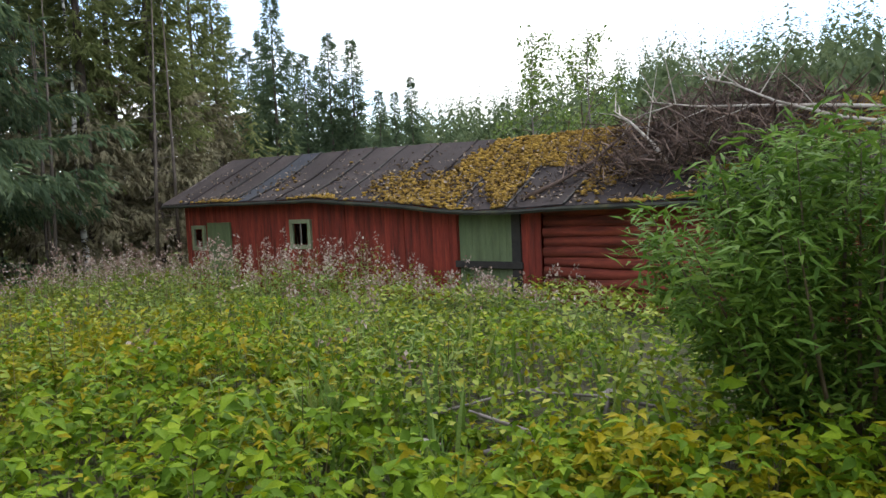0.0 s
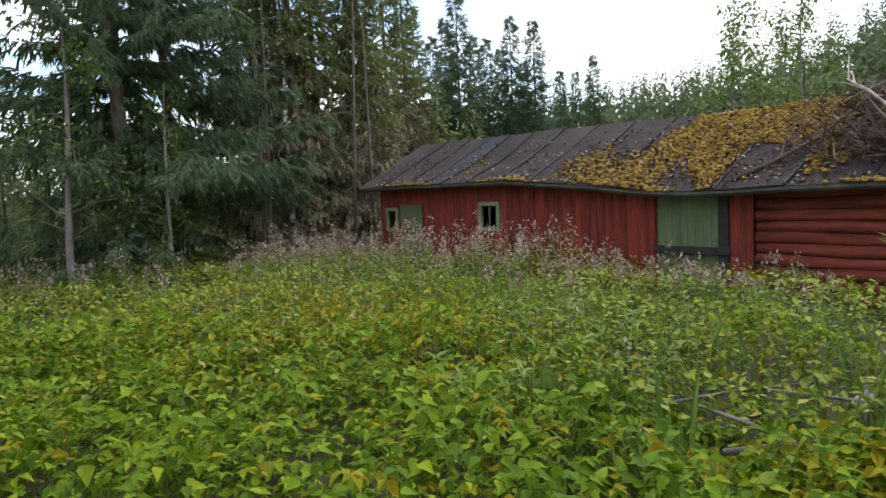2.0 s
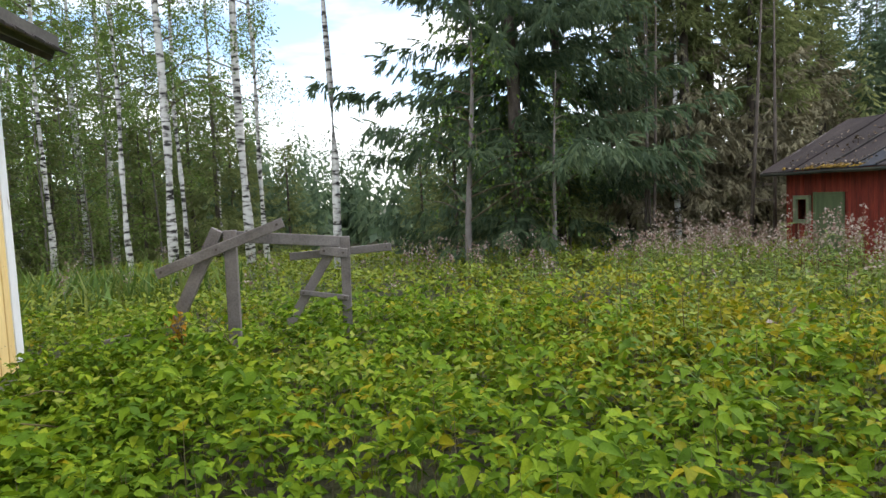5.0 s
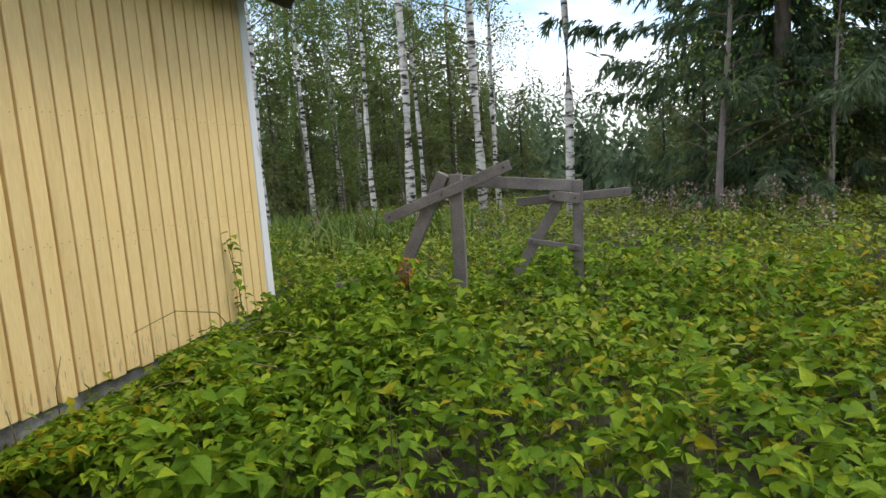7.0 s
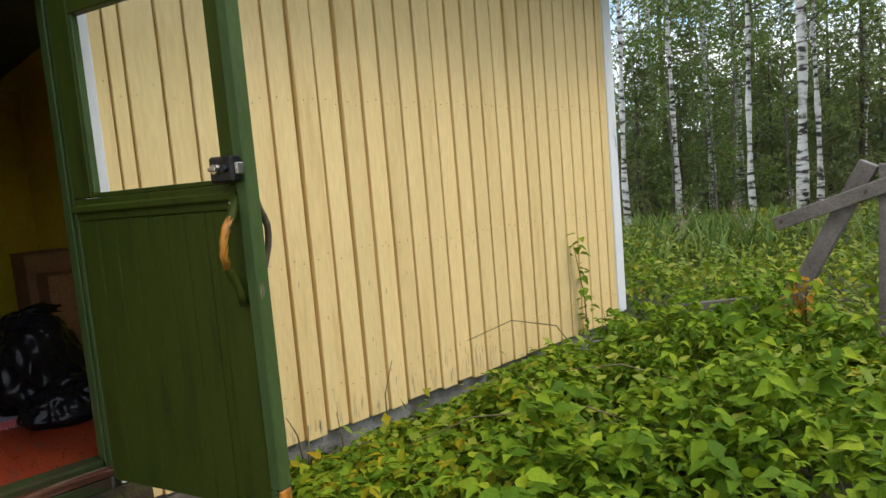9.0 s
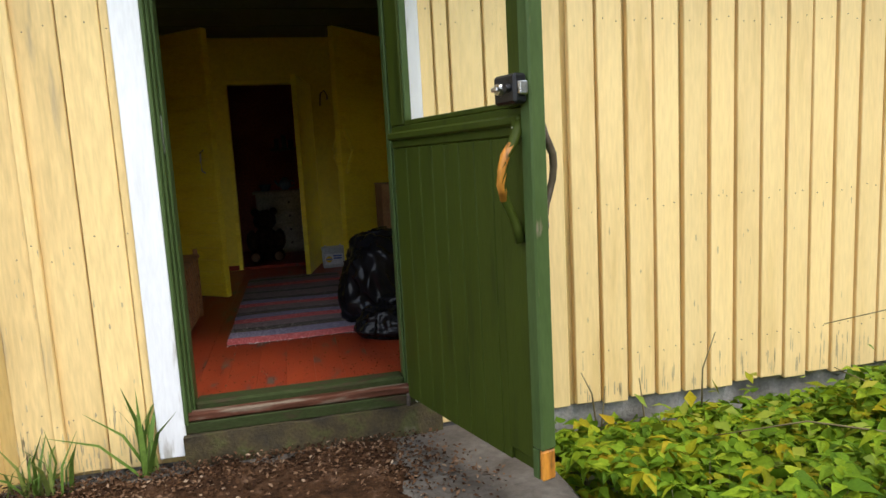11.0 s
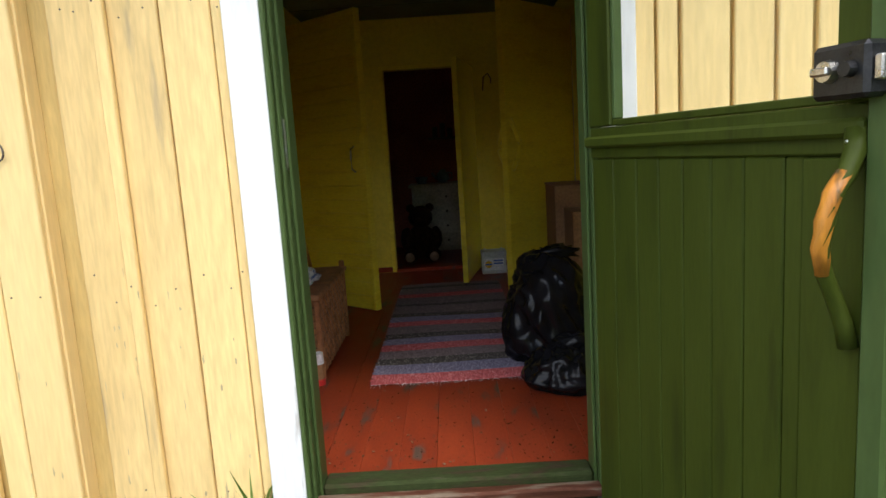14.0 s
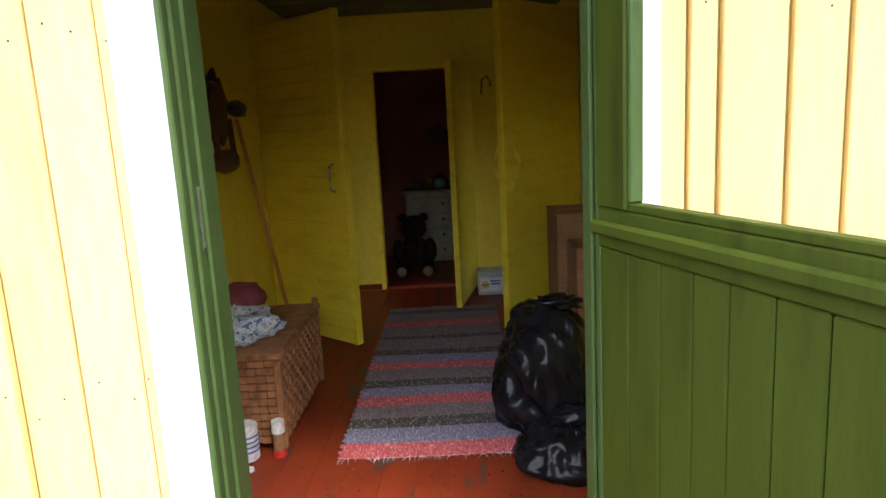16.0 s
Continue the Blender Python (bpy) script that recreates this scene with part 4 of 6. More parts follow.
plank("post", (5.25, -2.07, -0.1), (5.25, -2.09, 1.40), 0.08, 0.12, TW, trestle, up=(1, 0, 0))
plank("leg", (5.27, -1.22, -0.05), (5.27, -1.97, 1.41), 0.08, 0.12, TW, trestle, up=(1, 0, 0))
plank("beam", (5.30, -2.03, 1.34), (5.72, -3.15, 1.205), 0.115, 0.05, TW, trestle)
plank("long_arm", (5.17, -1.39, 1.01), (5.17, -2.62, 1.455), 0.10, 0.032, TW, trestle)
for c in ((5.15, -1.97, 1.22), (5.15, -2.56, 1.435), (5.15, -1.44, 1.03), (5.63, -2.96, 1.12), (5.63, -3.16, 1.09), (5.643, -2.72, 0.685), (5.643, -3.15, 0.61), (5.78, -3.62, 1.115)):
    b = bmesh.new()
    bmesh.ops.create_cone(b, segments=10, radius1=0.014, radius2=0.012, depth=0.012, cap_ends=True, matrix=Matrix.Translation(c) @ Matrix.Rotation(radians(90), 4, "Y"))
    part("bolt", b, M_RUST, trestle, "rusty bolt head")
old_board = plank("old_board", (5.0, -0.66, 0.33), (5.0, -1.30, 0.44), 0.12, 0.03, M_GREYWOOD, None)
tagged(old_board, "grey old board leaning in the weeds by the house corner", "board")


# ---- plants: materials ----
M_RASP = mat("raspberry_leaves", [(0.1, (0.052, 0.111, 0.007)), (0.45, (0.119, 0.208, 0.011)), (0.75, (0.2, 0.293, 0.015)), (0.95, (0.315, 0.357, 0.019))], scale=0.8, rough=0.6, bump=0.25, fine=120, island=0.72, trans=0.30, grain=0.20, bumpdist=0.004, spec=0.12)
M_RASPYEL = mat("yellowing_leaves", [(0.1, (0.128, 0.152, 0.006)), (0.5, (0.232, 0.232, 0.008)), (0.85, (0.336, 0.28, 0.011)), (0.98, (0.384, 0.224, 0.016))], scale=0.8, rough=0.55, bump=0.2, fine=120, island=0.75, trans=0.30, grain=0.20, spec=0.12)
M_MEADOW = mat("meadow_weeds", [(0.1, (0.104, 0.156, 0.016)), (0.45, (0.189, 0.254, 0.021)), (0.75, (0.273, 0.305, 0.029)), (0.95, (0.39, 0.332, 0.039))], scale=0.45, rough=0.6, bump=0.1, fine=80, island=0.6, trans=0.25, grain=0.12, spec=0.3)
M_FIREWEED = mat("fireweed_leaves", [(0.1, (0.077, 0.138, 0.022)), (0.5, (0.138, 0.22, 0.035)), (0.9, (0.22, 0.264, 0.05))], scale=0.5, rough=0.6, bump=0.0, island=0.6, trans=0.25, spec=0.3)
M_FLUFF = mat("seed_fluff", [(0.1, (0.20, 0.12, 0.10)), (0.5, (0.34, 0.245, 0.21)), (0.9, (0.58, 0.51, 0.46))], scale=2.0, rough=0.9, bump=0.0, island=0.7, trans=0.35, spec=0.1)
M_STALK = mat("dry_stalks", [(0.1, (0.07, 0.05, 0.025)), (0.5, (0.15, 0.12, 0.05)), (0.9, (0.28, 0.23, 0.14))], scale=3, rough=0.8, bump=0.0, island=0.7)
M_GRASS = mat("grass_blades", [(0.1, (0.069, 0.125, 0.022)), (0.5, (0.125, 0.213, 0.037)), (0.9, (0.275, 0.288, 0.088))], scale=1.5, rough=0.5, bump=0.0, island=0.6, trans=0.25, spec=0.22)
M_WILLOW = mat("willow_leaves", [(0.1, (0.050, 0.110, 0.016)), (0.5, (0.105, 0.200, 0.030)), (0.9, (0.18, 0.28, 0.045))], scale=1.2, rough=0.6, bump=0.0, island=0.6, trans=0.35, spec=0.2)
M_SPRUCE = mat("spruce_needles", [(0.1, (0.066, 0.11, 0.067)), (0.5, (0.126, 0.186, 0.102)), (0.9, (0.198, 0.258, 0.126))], scale=0.25, rough=0.7, bump=0.0, island=0.6, trans=0.5, spec=0.25)
M_SPRUCE2 = mat("olive_spruce_needles", [(0.1, (0.122, 0.159, 0.061)), (0.5, (0.22, 0.256, 0.098)), (0.9, (0.317, 0.342, 0.14))], scale=0.25, rough=0.75, bump=0.0, island=0.6, trans=0.5, spec=0.2)
M_DEADSPRUCE = mat("dry_spruce_twigs", [(0.1, (0.15, 0.135, 0.085)), (0.5, (0.25, 0.225, 0.14)), (0.9, (0.34, 0.31, 0.20))], scale=0.4, rough=0.9, bump=0.0, island=0.6, spec=0.1)
M_BARK = mat("spruce_bark", [(0.3, (0.060, 0.046, 0.038)), (0.7, (0.16, 0.13, 0.11))], scale=6, rough=0.9, bump=0.6, fine=30, stretch=(2, 2, 0.6), grain=0.3)
M_BIRCHLEAF = mat("birch_leaves", [(0.1, (0.082, 0.145, 0.03)), (0.5, (0.151, 0.238, 0.049)), (0.9, (0.243, 0.314, 0.075))], scale=0.4, rough=0.5, bump=0.0, island=0.6, trans=0.3, spec=0.3)
M_ROWAN = mat("rowan_leaves", [(0.1, (0.045, 0.10, 0.016)), (0.5, (0.095, 0.175, 0.028)), (0.9, (0.20, 0.27, 0.045))], scale=0.6, rough=0.5, bump=0.0, island=0.6, trans=0.3, spec=0.3)
M_BIRCH = mat("birch_bark", [(0.40, (0.030, 0.026, 0.024)), (0.46, (0.40, 0.38, 0.36)), (0.53, (0.64, 0.63, 0.61)), (0.8, (0.74, 0.73, 0.71))], scale=2.6, rough=0.7, bump=0.2, fine=30, stretch=(1.4, 1.4, 4.6), grain=0.10)


def stuff(name, chunks, material, label, category):
    return tagged(new(name, tri_mesh(name, *joined(chunks), material)), label, category, kind="stuff")


def vnoise(x, y, s, seed):
    """A smooth field between about -1 and 1."""
    return (np.sin(x * s + seed) * np.cos(y * s * 1.13 + 2.1 * seed) + np.sin(x * s * 2.3 + y * s * 1.7 + 3 * seed) * 0.6 + np.cos(y * s * 2.9 - x * s * 1.1 + seed) * 0.5) / 1.7


# ---- low thicket of raspberry canes ----
rng = np.random.default_rng(21)


def canopy(x, y):
    """Height of the thicket over the ground."""
    h = 0.44 + 0.20 * vnoise(x, y, 1.5, 1.0) + 0.17 * vnoise(x, y, 4.3, 2.0) + 0.07 * vnoise(x, y, 9.5, 6.0)
    h = np.maximum(h, 0.10)
    wall = np.clip((-y - 0.02) / (1.5 - 0.8 * np.clip((x - 2.2) / 0.8, 0, 1)), 0, 1)
    h = np.where((x > 1.3) & (x < 5.4), 0.10 + np.maximum(h - 0.10, 0.1) * wall ** 1.3, h)
    bare = np.exp(-(((x + 0.2) / 1.1) ** 2 + ((y + 7.3) / 0.9) ** 2))
    trod = np.exp(-((y + 3.35) / 0.38) ** 2) * (x > -2.9) * (x < 0.9) + np.exp(-((x - 0.5) / 0.35) ** 2) * (y > -3.3)
    return h * (1 - 0.75 * bare) * (1 - 0.40 * np.clip(trod, 0, 1))


def allowed(x, y):
    landing_zone = (x > -1.15) & (x < 1.47) & (y > -1.95)
    house = (y > -0.05) & (x < 5.5)
    barn_zone = (y < -13.6) & (x < 14.2) & (x > -7.2)
    return ~(landing_zone | house | barn_zone)


def compound(x, y, z, size, n3=3):
    """Leaves of three to five leaflets round one stalk end."""
    k = len(x)
    yaw0, tilt0 = rng.uniform(0, 6.28, k), rng.normal(-0.12, 0.45, k)
    P, Y, T, R, S = [], [], [], [], []
    for j, (dy, back, s) in enumerate(((0, 0.0, 1.0), (1.25, 0.10, 0.86), (-1.25, 0.10, 0.86), (1.35, 0.42, 0.74), (-1.35, 0.42, 0.74))[:n3]):
        yaw = yaw0 + dy + rng.normal(0, 0.12, k)
        P.append(np.stack([x + np.sin(yaw0) * back * size, y - np.cos(yaw0) * back * size, z - 0.03 * back + rng.normal(0, 0.004, k)], -1))
        Y.append(yaw)
        T.append(tilt0 * np.cos(dy) + rng.normal(-0.08, 0.15, k))
        R.append(rng.normal(0, 0.40, k))
        S.append(size * s * rng.uniform(0.85, 1.12, k))
    return leaves(np.concatenate(P), np.concatenate(Y), np.concatenate(T), np.concatenate(R), np.concatenate(S), BROAD)


def patch(n, x0, x1, y0, y1, size, spread=0.44, n3=3, cond=None):
    x, y = rng.uniform(x0, x1, n), rng.uniform(y0, y1, n)
    ok = allowed(x, y)
    if cond is not None:
        ok &= cond(x, y)
    x, y = x[ok], y[ok]
    h = canopy(x, y)
    depth = np.abs(rng.normal(0, spread, len(x)))
    z = ground_z(x, y) + h * np.clip(1.0 - depth, 0.12, 1.1) + rng.normal(0, 0.02, len(x))
    return x, y, z, size * rng.uniform(0.6, 1.35, len(x))


def yellowness(x, y):
    f = 0.03 + 0.85 * np.exp(-(((x - 5.6) / 4.0) ** 2 + ((y + 7.0) / 2.0) ** 2)) + 0.5 * np.exp(-(((x + 1.6) / 0.8) ** 2 + ((y + 6.5) / 0.8) ** 2))
    f = f + 0.32 * np.exp(-(((x - 2.0) / 0.7) ** 2 + ((y + 0.7) / 0.6) ** 2)) + 0.15 * np.exp(-(((x - 0.7) / 1.2) ** 2 + ((y + 5.6) / 0.9) ** 2)) + 0.10 * vnoise(x, y, 0.9, 5.0)
    return f


green_chunks, yellow_chunks = [], []
zones = ((25000, -4.2, 6.0, -7.4, -0.08, 0.066, 3), (4600, 1.4, 5.6, -2.3, -0.06, 0.066, 3), (6200, -5.5, 6.5, -10.0, -7.0, 0.060, 3), (4000, 5.5, 9.0, -6.0, 2.0, 0.066, 3), (1500, -3.2, -0.9, -6.9, -5.9, 0.062, 3), (1500, -7.0, -3.5, -8, -2, 0.075, 3))
for n, x0, x1, y0, y1, s, n3 in zones:
    x, y, z, size = patch(n, x0, x1, y0, y1, s, n3=n3)
    yel = rng.uniform(0, 1, len(x)) < yellowness(x, y)
    green_chunks.append(compound(x[~yel], y[~yel], z[~yel], size[~yel], n3))
    yellow_chunks.append(compound(x[yel], y[yel], z[yel], size[yel], n3))
stuff("raspberry_thicket", green_chunks, M_RASP, "knee-high green raspberry leaves covering the yard", "raspberry")
stuff("yellowing_weeds", yellow_chunks, M_RASPYEL, "yellowing low weeds among the raspberries", "weeds")

# taller shoots standing out of the thicket
n = 330
sx, sy = rng.uniform(-4, 6.5, n), rng.uniform(-7.2, -1.5, n)
ok = allowed(sx, sy) & (np.hypot(sx + 0.8, sy + 3.2) > 1.9)
sx, sy = sx[ok], sy[ok]
n = len(sx)
sh = canopy(sx, sy) + rng.uniform(0.05, 0.26, n)
lx, ly = rng.normal(0, 0.10, n), rng.normal(0, 0.10, n)
t = np.tile(np.linspace(0.5, 1.0, 7), (n, 1))
shoot = compound((sx[:, None] + lx[:, None] * t + rng.normal(0, 0.035, t.shape)).ravel(), (sy[:, None] + ly[:, None] * t + rng.normal(0, 0.035, t.shape)).ravel(), (ground_z(sx, sy)[:, None] + sh[:, None] * t).ravel(), rng.uniform(0.065, 0.115, n * 7))
stuff("raspberry_shoots", [shoot], M_RASP, "upright raspberry shoots above the thicket", "raspberry")

# stalks under the leaves and over them
n = 5200
x, y = rng.uniform(-4, 9, n), rng.uniform(-9, -0.1, n)
ok = allowed(x, y)
x, y = x[ok], y[ok]
n = len(x)
STALK = ([(-.006, 0, 0), (.006, 0, 0), (.005, .55, .02), (-.005, .55, .02), (0, 1, 0)], [(0, 1, 2), (0, 2, 3), (3, 2, 4)])
stuff("raspberry_canes", [leaves(np.stack([x, y, ground_z(x, y)], -1), rng.uniform(0, 6.28, n), rng.uniform(1.1, 1.7, n), rng.uniform(-1.5, 1.5, n), canopy(x, y) * rng.uniform(0.8, 1.15, n), STALK)], M_STALK, "thin brown raspberry canes", "cane")

# ---- meadow towards the barn and the forest edge ----
n = 105000
x, y = rng.uniform(-9, 24, n), rng.uniform(-14, 10, n)
d = np.hypot(x + 1.5, y + 3)
ok = allowed(x, y) & (d > 4.0) & (rng.uniform(0, 1, n) < np.clip(1.25 - d / 40, 0.25, 1)) & ~((x < 5.6) & (y > -0.6))
x, y, d = x[ok], y[ok], d[ok]
n = len(x)
h = 0.45 + 0.18 * vnoise(x, y, 0.8, 3.0) + 0.10 * np.clip((d - 6) / 8, 0, 1)
z = ground_z(x, y) + h * np.clip(1.05 - np.abs(rng.normal(0, 0.35, n)), 0.1, 1.25)
yel = rng.uniform(0, 1, n) < yellowness(x, y) * 0.8
size = rng.uniform(0.045, 0.11, n) * np.clip(0.75 + d / 30, 0.8, 1.4)
yaw, pit, rol = rng.uniform(0, 6.28, n), rng.normal(0.15, 0.5, n), rng.normal(0, 0.4, n)
P = np.stack([x, y, z], -1)
stuff("meadow", [leaves(P[~yel], yaw[~yel], pit[~yel], rol[~yel], size[~yel], DIAMOND)], M_MEADOW, "tall green meadow weeds", "weeds")
stuff("yellow_meadow", [leaves(P[yel], yaw[yel], pit[yel], rol[yel], size[yel], DIAMOND)], M_RASPYEL, "yellow-orange autumn weeds in the meadow", "weeds")


# ---- fireweed gone to seed ----
def fireweed(n, xy, hmin, hmax, nleaf, nfluff, fluff_p=1.0):
    L, F, S = [], [], []
    x, y = xy
    h = rng.uniform(hmin, hmax, n) * (1 + 0.22 * vnoise(x, y, 1.3, 4.0)) * np.where((y < -9) & (x < 5.2), 0.62, 1.0)
    g = ground_z(x, y)
    lean = rng.normal(0, 0.10, (n, 2))
    t = rng.uniform(0.12, 0.80, (n, nleaf))
    px, py, pz = x[:, None] + lean[:, :1] * h[:, None] * t, y[:, None] + lean[:, 1:] * h[:, None] * t, g[:, None] + h[:, None] * t
    k = n * nleaf
    L.append(leaves(np.stack([px, py, pz], -1).reshape(-1, 3), rng.uniform(0, 6.28, k), rng.normal(0.25, 0.3, k), rng.normal(0, 0.4, k), rng.uniform(0.09, 0.17, k), NARROW))
    has = rng.uniform(0, 1, n) < fluff_p
    m = int(has.sum())
    t = rng.uniform(0.70, 1.04, (m, nfluff))
    w = 0.055 * (1.12 - t) / 0.35 + 0.012
    px = x[has][:, None] + lean[has][:, :1] * h[has][:, None] * t + rng.normal(0, 1, (m, nfluff)) * w
    py = y[has][:, None] + lean[has][:, 1:] * h[has][:, None] * t + rng.normal(0, 1, (m, nfluff)) * w
    pz = g[has][:, None] + h[has][:, None] * t
    k = m * nfluff
    F.append(leaves(np.stack([px, py, pz], -1).reshape(-1, 3), rng.uniform(0, 6.28, k), rng.normal(0.6, 0.6, k), rng.uniform(-1.5, 1.5, k), rng.uniform(0.025, 0.075, k), DIAMOND))
    S.append(leaves(np.stack([x, y, g], -1), rng.uniform(0, 6.28, n), np.full(n, 1.53), rng.uniform(-1.5, 1.5, n), h, STALK))
    return L, F, S


L, F, S = [], [], []
n = 320
t = rng.uniform(0, 1, n)
belt = (2.6 + 10.5 * t + rng.normal(0, 0.6, n), -11.9 + rng.normal(0, 0.8, n) + 1.2 * t)
for a in ((n, belt, 0.80, 1.38, 26, 30, 0.7),):
    l1, f1, s1 = fireweed(*a)
    L += l1; F += f1; S += s1
n = 210
t = rng.uniform(0, 1, n)
bear = np.radians(np.where(t < 0.45, -11 + rng.normal(0, 4.5, n), np.where(t < 0.75, -26 + rng.normal(0, 4, n), rng.uniform(-32, 24, n))))
r = 14.5 + rng.normal(0, 1.3, n) + 1.5 * np.sin(t * 20)
l1, f1, s1 = fireweed(n, (-1.5 + r * np.cos(bear), -3 + r * np.sin(bear)), 0.7, 1.2, 22, 24, 0.6)
L += l1; F += f1; S += s1
n = 1000
x, y = rng.uniform(0.5, 13, n), rng.uniform(-12, -5.5, n)
ok = (vnoise(x, y, 0.7, 9.0) > -0.3) & (rng.uniform(0, 1, n) > 1.15 * yellowness(x, y))
x, y = x[ok], y[ok]
l1, f1, s1 = fireweed(len(x), (x, y), 0.5, 0.95, 24, 14, 0.10)
L += l1; F += f1; S += s1
l1, f1, s1 = fireweed(34, (rng.normal(2.3, 0.6, 34), rng.normal(-11.6, 0.4, 34)), 0.9, 1.45, 40, 18, 0.5)
L += l1; F += f1; S += s1
stuff("fireweed_leaves", L, M_FIREWEED, "tall green fireweed stems with narrow leaves", "fireweed")
stuff("fireweed_seed_heads", F, M_FLUFF, "pinkish white fluffy fireweed seed heads", "fireweed")
stuff("fireweed_stalks", S, M_STALK, "brown fireweed stalks", "fireweed")
# one dry pink tuft in the meadow
n = 260
tuft_c = np.array([6.48, -9.46, -0.32])
stuff("dry_tuft", [leaves(np.repeat(tuft_c[None], n, 0), rng.uniform(0, 6.28, n), rng.uniform(-0.2, 1.5, n), rng.uniform(-1, 1, n), rng.uniform(0.12, 0.26, n), BLADE)], M_FLUFF, "dry pinkish tuft of a withered plant", "weed")

# ---- grasses ----
def grass(n, cx, cy, sx, sy, hmin, hmax, z=None):
    x, y = rng.normal(cx, sx, n), rng.normal(cy, sy, n)
    zz = ground_z(x, y) if z is None else np.full(n, z)
    return leaves(np.stack([x, y, zz], -1), rng.uniform(0, 6.28, n), rng.normal(1.2, 0.22, n), rng.normal(0, 0.3, n), rng.uniform(hmin, hmax, n), BLADE)


stuff("grass", [grass(36, -0.60, -0.13, 0.07, 0.03, 0.16, 0.36, 0.12), grass(14, -0.20, -0.09, 0.02, 0.02, 0.30, 0.46, 0.15), grass(30, -1.2, -0.2, 0.15, 0.06, 0.15, 0.35, 0.1), grass(160, 0.85, -6.6, 0.15, 0.15, 0.35, 0.6),
      grass(120, -0.2, -6.1, 0.3, 0.2, 0.3, 0.5), grass(900, 12.5, 2.2, 1.8, 1.6, 0.6, 1.2), grass(700, 3, -8.5, 3.0, 1.5, 0.4, 0.75)], M_GRASS, "tufts of green grass blades", "grass")

# ---- willow bush ----
willow = thing("willow_bush", (-2.15, -7.85, 0.0), "dense willow bush with long narrow green leaves", "bush")
rng = np.random.default_rng(33)
P, Yw, Pt, Sz = [], [], [], []
for k in range(120):
    az, sp = rng.uniform(0, 6.28), rng.uniform(0.05, 0.95) ** 0.7
    tip = Vector((-2.15 + 1.32 * sp * math.cos(az), -7.85 + 1.1 * sp * math.sin(az), 1.95 - 0.70 * sp ** 2 + rng.normal(0, 0.14)))
    base = Vector((-2.15 + 0.22 * math.cos(az), -7.85 + 0.22 * math.sin(az), -0.05))
    mid = base.lerp(tip, 0.5) + Vector((0.10 * math.cos(az), 0.10 * math.sin(az), 0.12))
    if k < 60:
        part("stem", tube(bmesh.new(), [base, mid, tip], [0.016, 0.010, 0.003], 5), M_DARKWOOD, willow)
    for j in range(165):
        t = rng.uniform(0.26, 1.02)
        p = base.lerp(mid, t * 2) if t < 0.5 else mid.lerp(tip, t * 2 - 1)
        P.append((p.x + rng.normal(0, 0.07), p.y + rng.normal(0, 0.07), p.z + rng.normal(0, 0.06)))
P = np.array(P)
n = len(P)
fol = part("foliage", bmesh.new(), M_WILLOW, willow, "long narrow willow leaves")
fol.data = tri_mesh("foliage", *leaves(P, rng.uniform(0, 6.28, n), rng.normal(0.15, 0.45, n), rng.normal(0, 0.5, n), rng.uniform(0.09, 0.17, n), NARROW), M_WILLOW)


# ---- trees ----
def spruce(name, H, R, base, seed, needles, dead_to=0.0, step=0.42, density=1.0, label="tall dark spruce tree", hang=-0.85, fat=1.0):
    """Whorls of drooping boughs, each hung with side sprays; the lowest may be dry."""
    rg = np.random.default_rng(seed)
    t = thing(name, (0, 0, 0), label, "tree", "spruce trees")
    part("trunk", tube(bmesh.new(), [(0, 0, -0.4), (0.02, 0, H * 0.35), (0, 0.03, H * 0.7), (0, 0, H)], [0.13 * H / 15 + 0.03, 0.11 * H / 15 + 0.02, 0.05, 0.012], 8), M_BARK, t, smooth=True)
    G, D = [], []
    z = base
    while z < H - 0.12:
        u_ = (z - base) / (H - base)
        L = R * (1 - u_) ** 0.80 * (0.55 + 0.45 * min(1, u_ * 6 + 0.3)) + 0.10
        dry = z < dead_to * H * rg.uniform(0.8, 1.15)
        for _ in range(max(4, int(round(rg.uniform(5, 7.5))))):
            az = rg.uniform(0, 6.28)
            l = L * rg.uniform(0.55, 1.15)
            dr = rg.uniform(0.20, 0.50) * (1 - 0.85 * u_)
            k = max(6, int(l * 11.0 * density))
            s = np.sort(rg.uniform(0.10, 1.0, k))
            zz = z - dr * l * s + 0.24 * l * s ** 2.5 + rg.normal(0, 0.04, k)
            P_ = np.stack([np.cos(az) * l * s, np.sin(az) * l * s, zz], -1)
            side = rg.choice([-1, 1], k) * rg.uniform(0.3, 1.1, k)
            side[-1] = 0
            size = np.clip((0.30 + 0.20 * (1 - s)) * (0.62 + 0.26 * l), 0.20, 0.62) * rg.uniform(0.65, 1.35, k) * fat
            pitch = rg.normal(hang * (1 - 0.8 * u_), 0.35, k)
            pitch[-1] = rg.normal(0.05, 0.2)
            (D if dry else G).append((P_, az - 1.5708 + side, pitch, rg.uniform(-1.2, 1.2, k), size))
        z += step * rg.uniform(0.75, 1.2) * (1 - 0.5 * u_)
    for nm, bunch, mm, tm in (("crown", G, needles, TWIG), ("dry_crown", D, M_DEADSPRUCE, TWIG)):
        if bunch:
            a = [np.concatenate([q[i] for q in bunch]) for i in range(5)]
            ob = part(nm, bmesh.new(), mm, t)
            ob.data = tri_mesh(nm, *leaves(*a, tm), mm)
    return t


def place(x, y, s=1.0, rz=0.0, sink=0.0, tilt=0.0):
    return Matrix.Translation((x, y, float(ground_z(x, y)) - sink)) @ Matrix.Rotation(rz, 4, "Z") @ Matrix.Rotation(tilt, 4, "X") @ Matrix.Diagonal((s, s, s, 1))


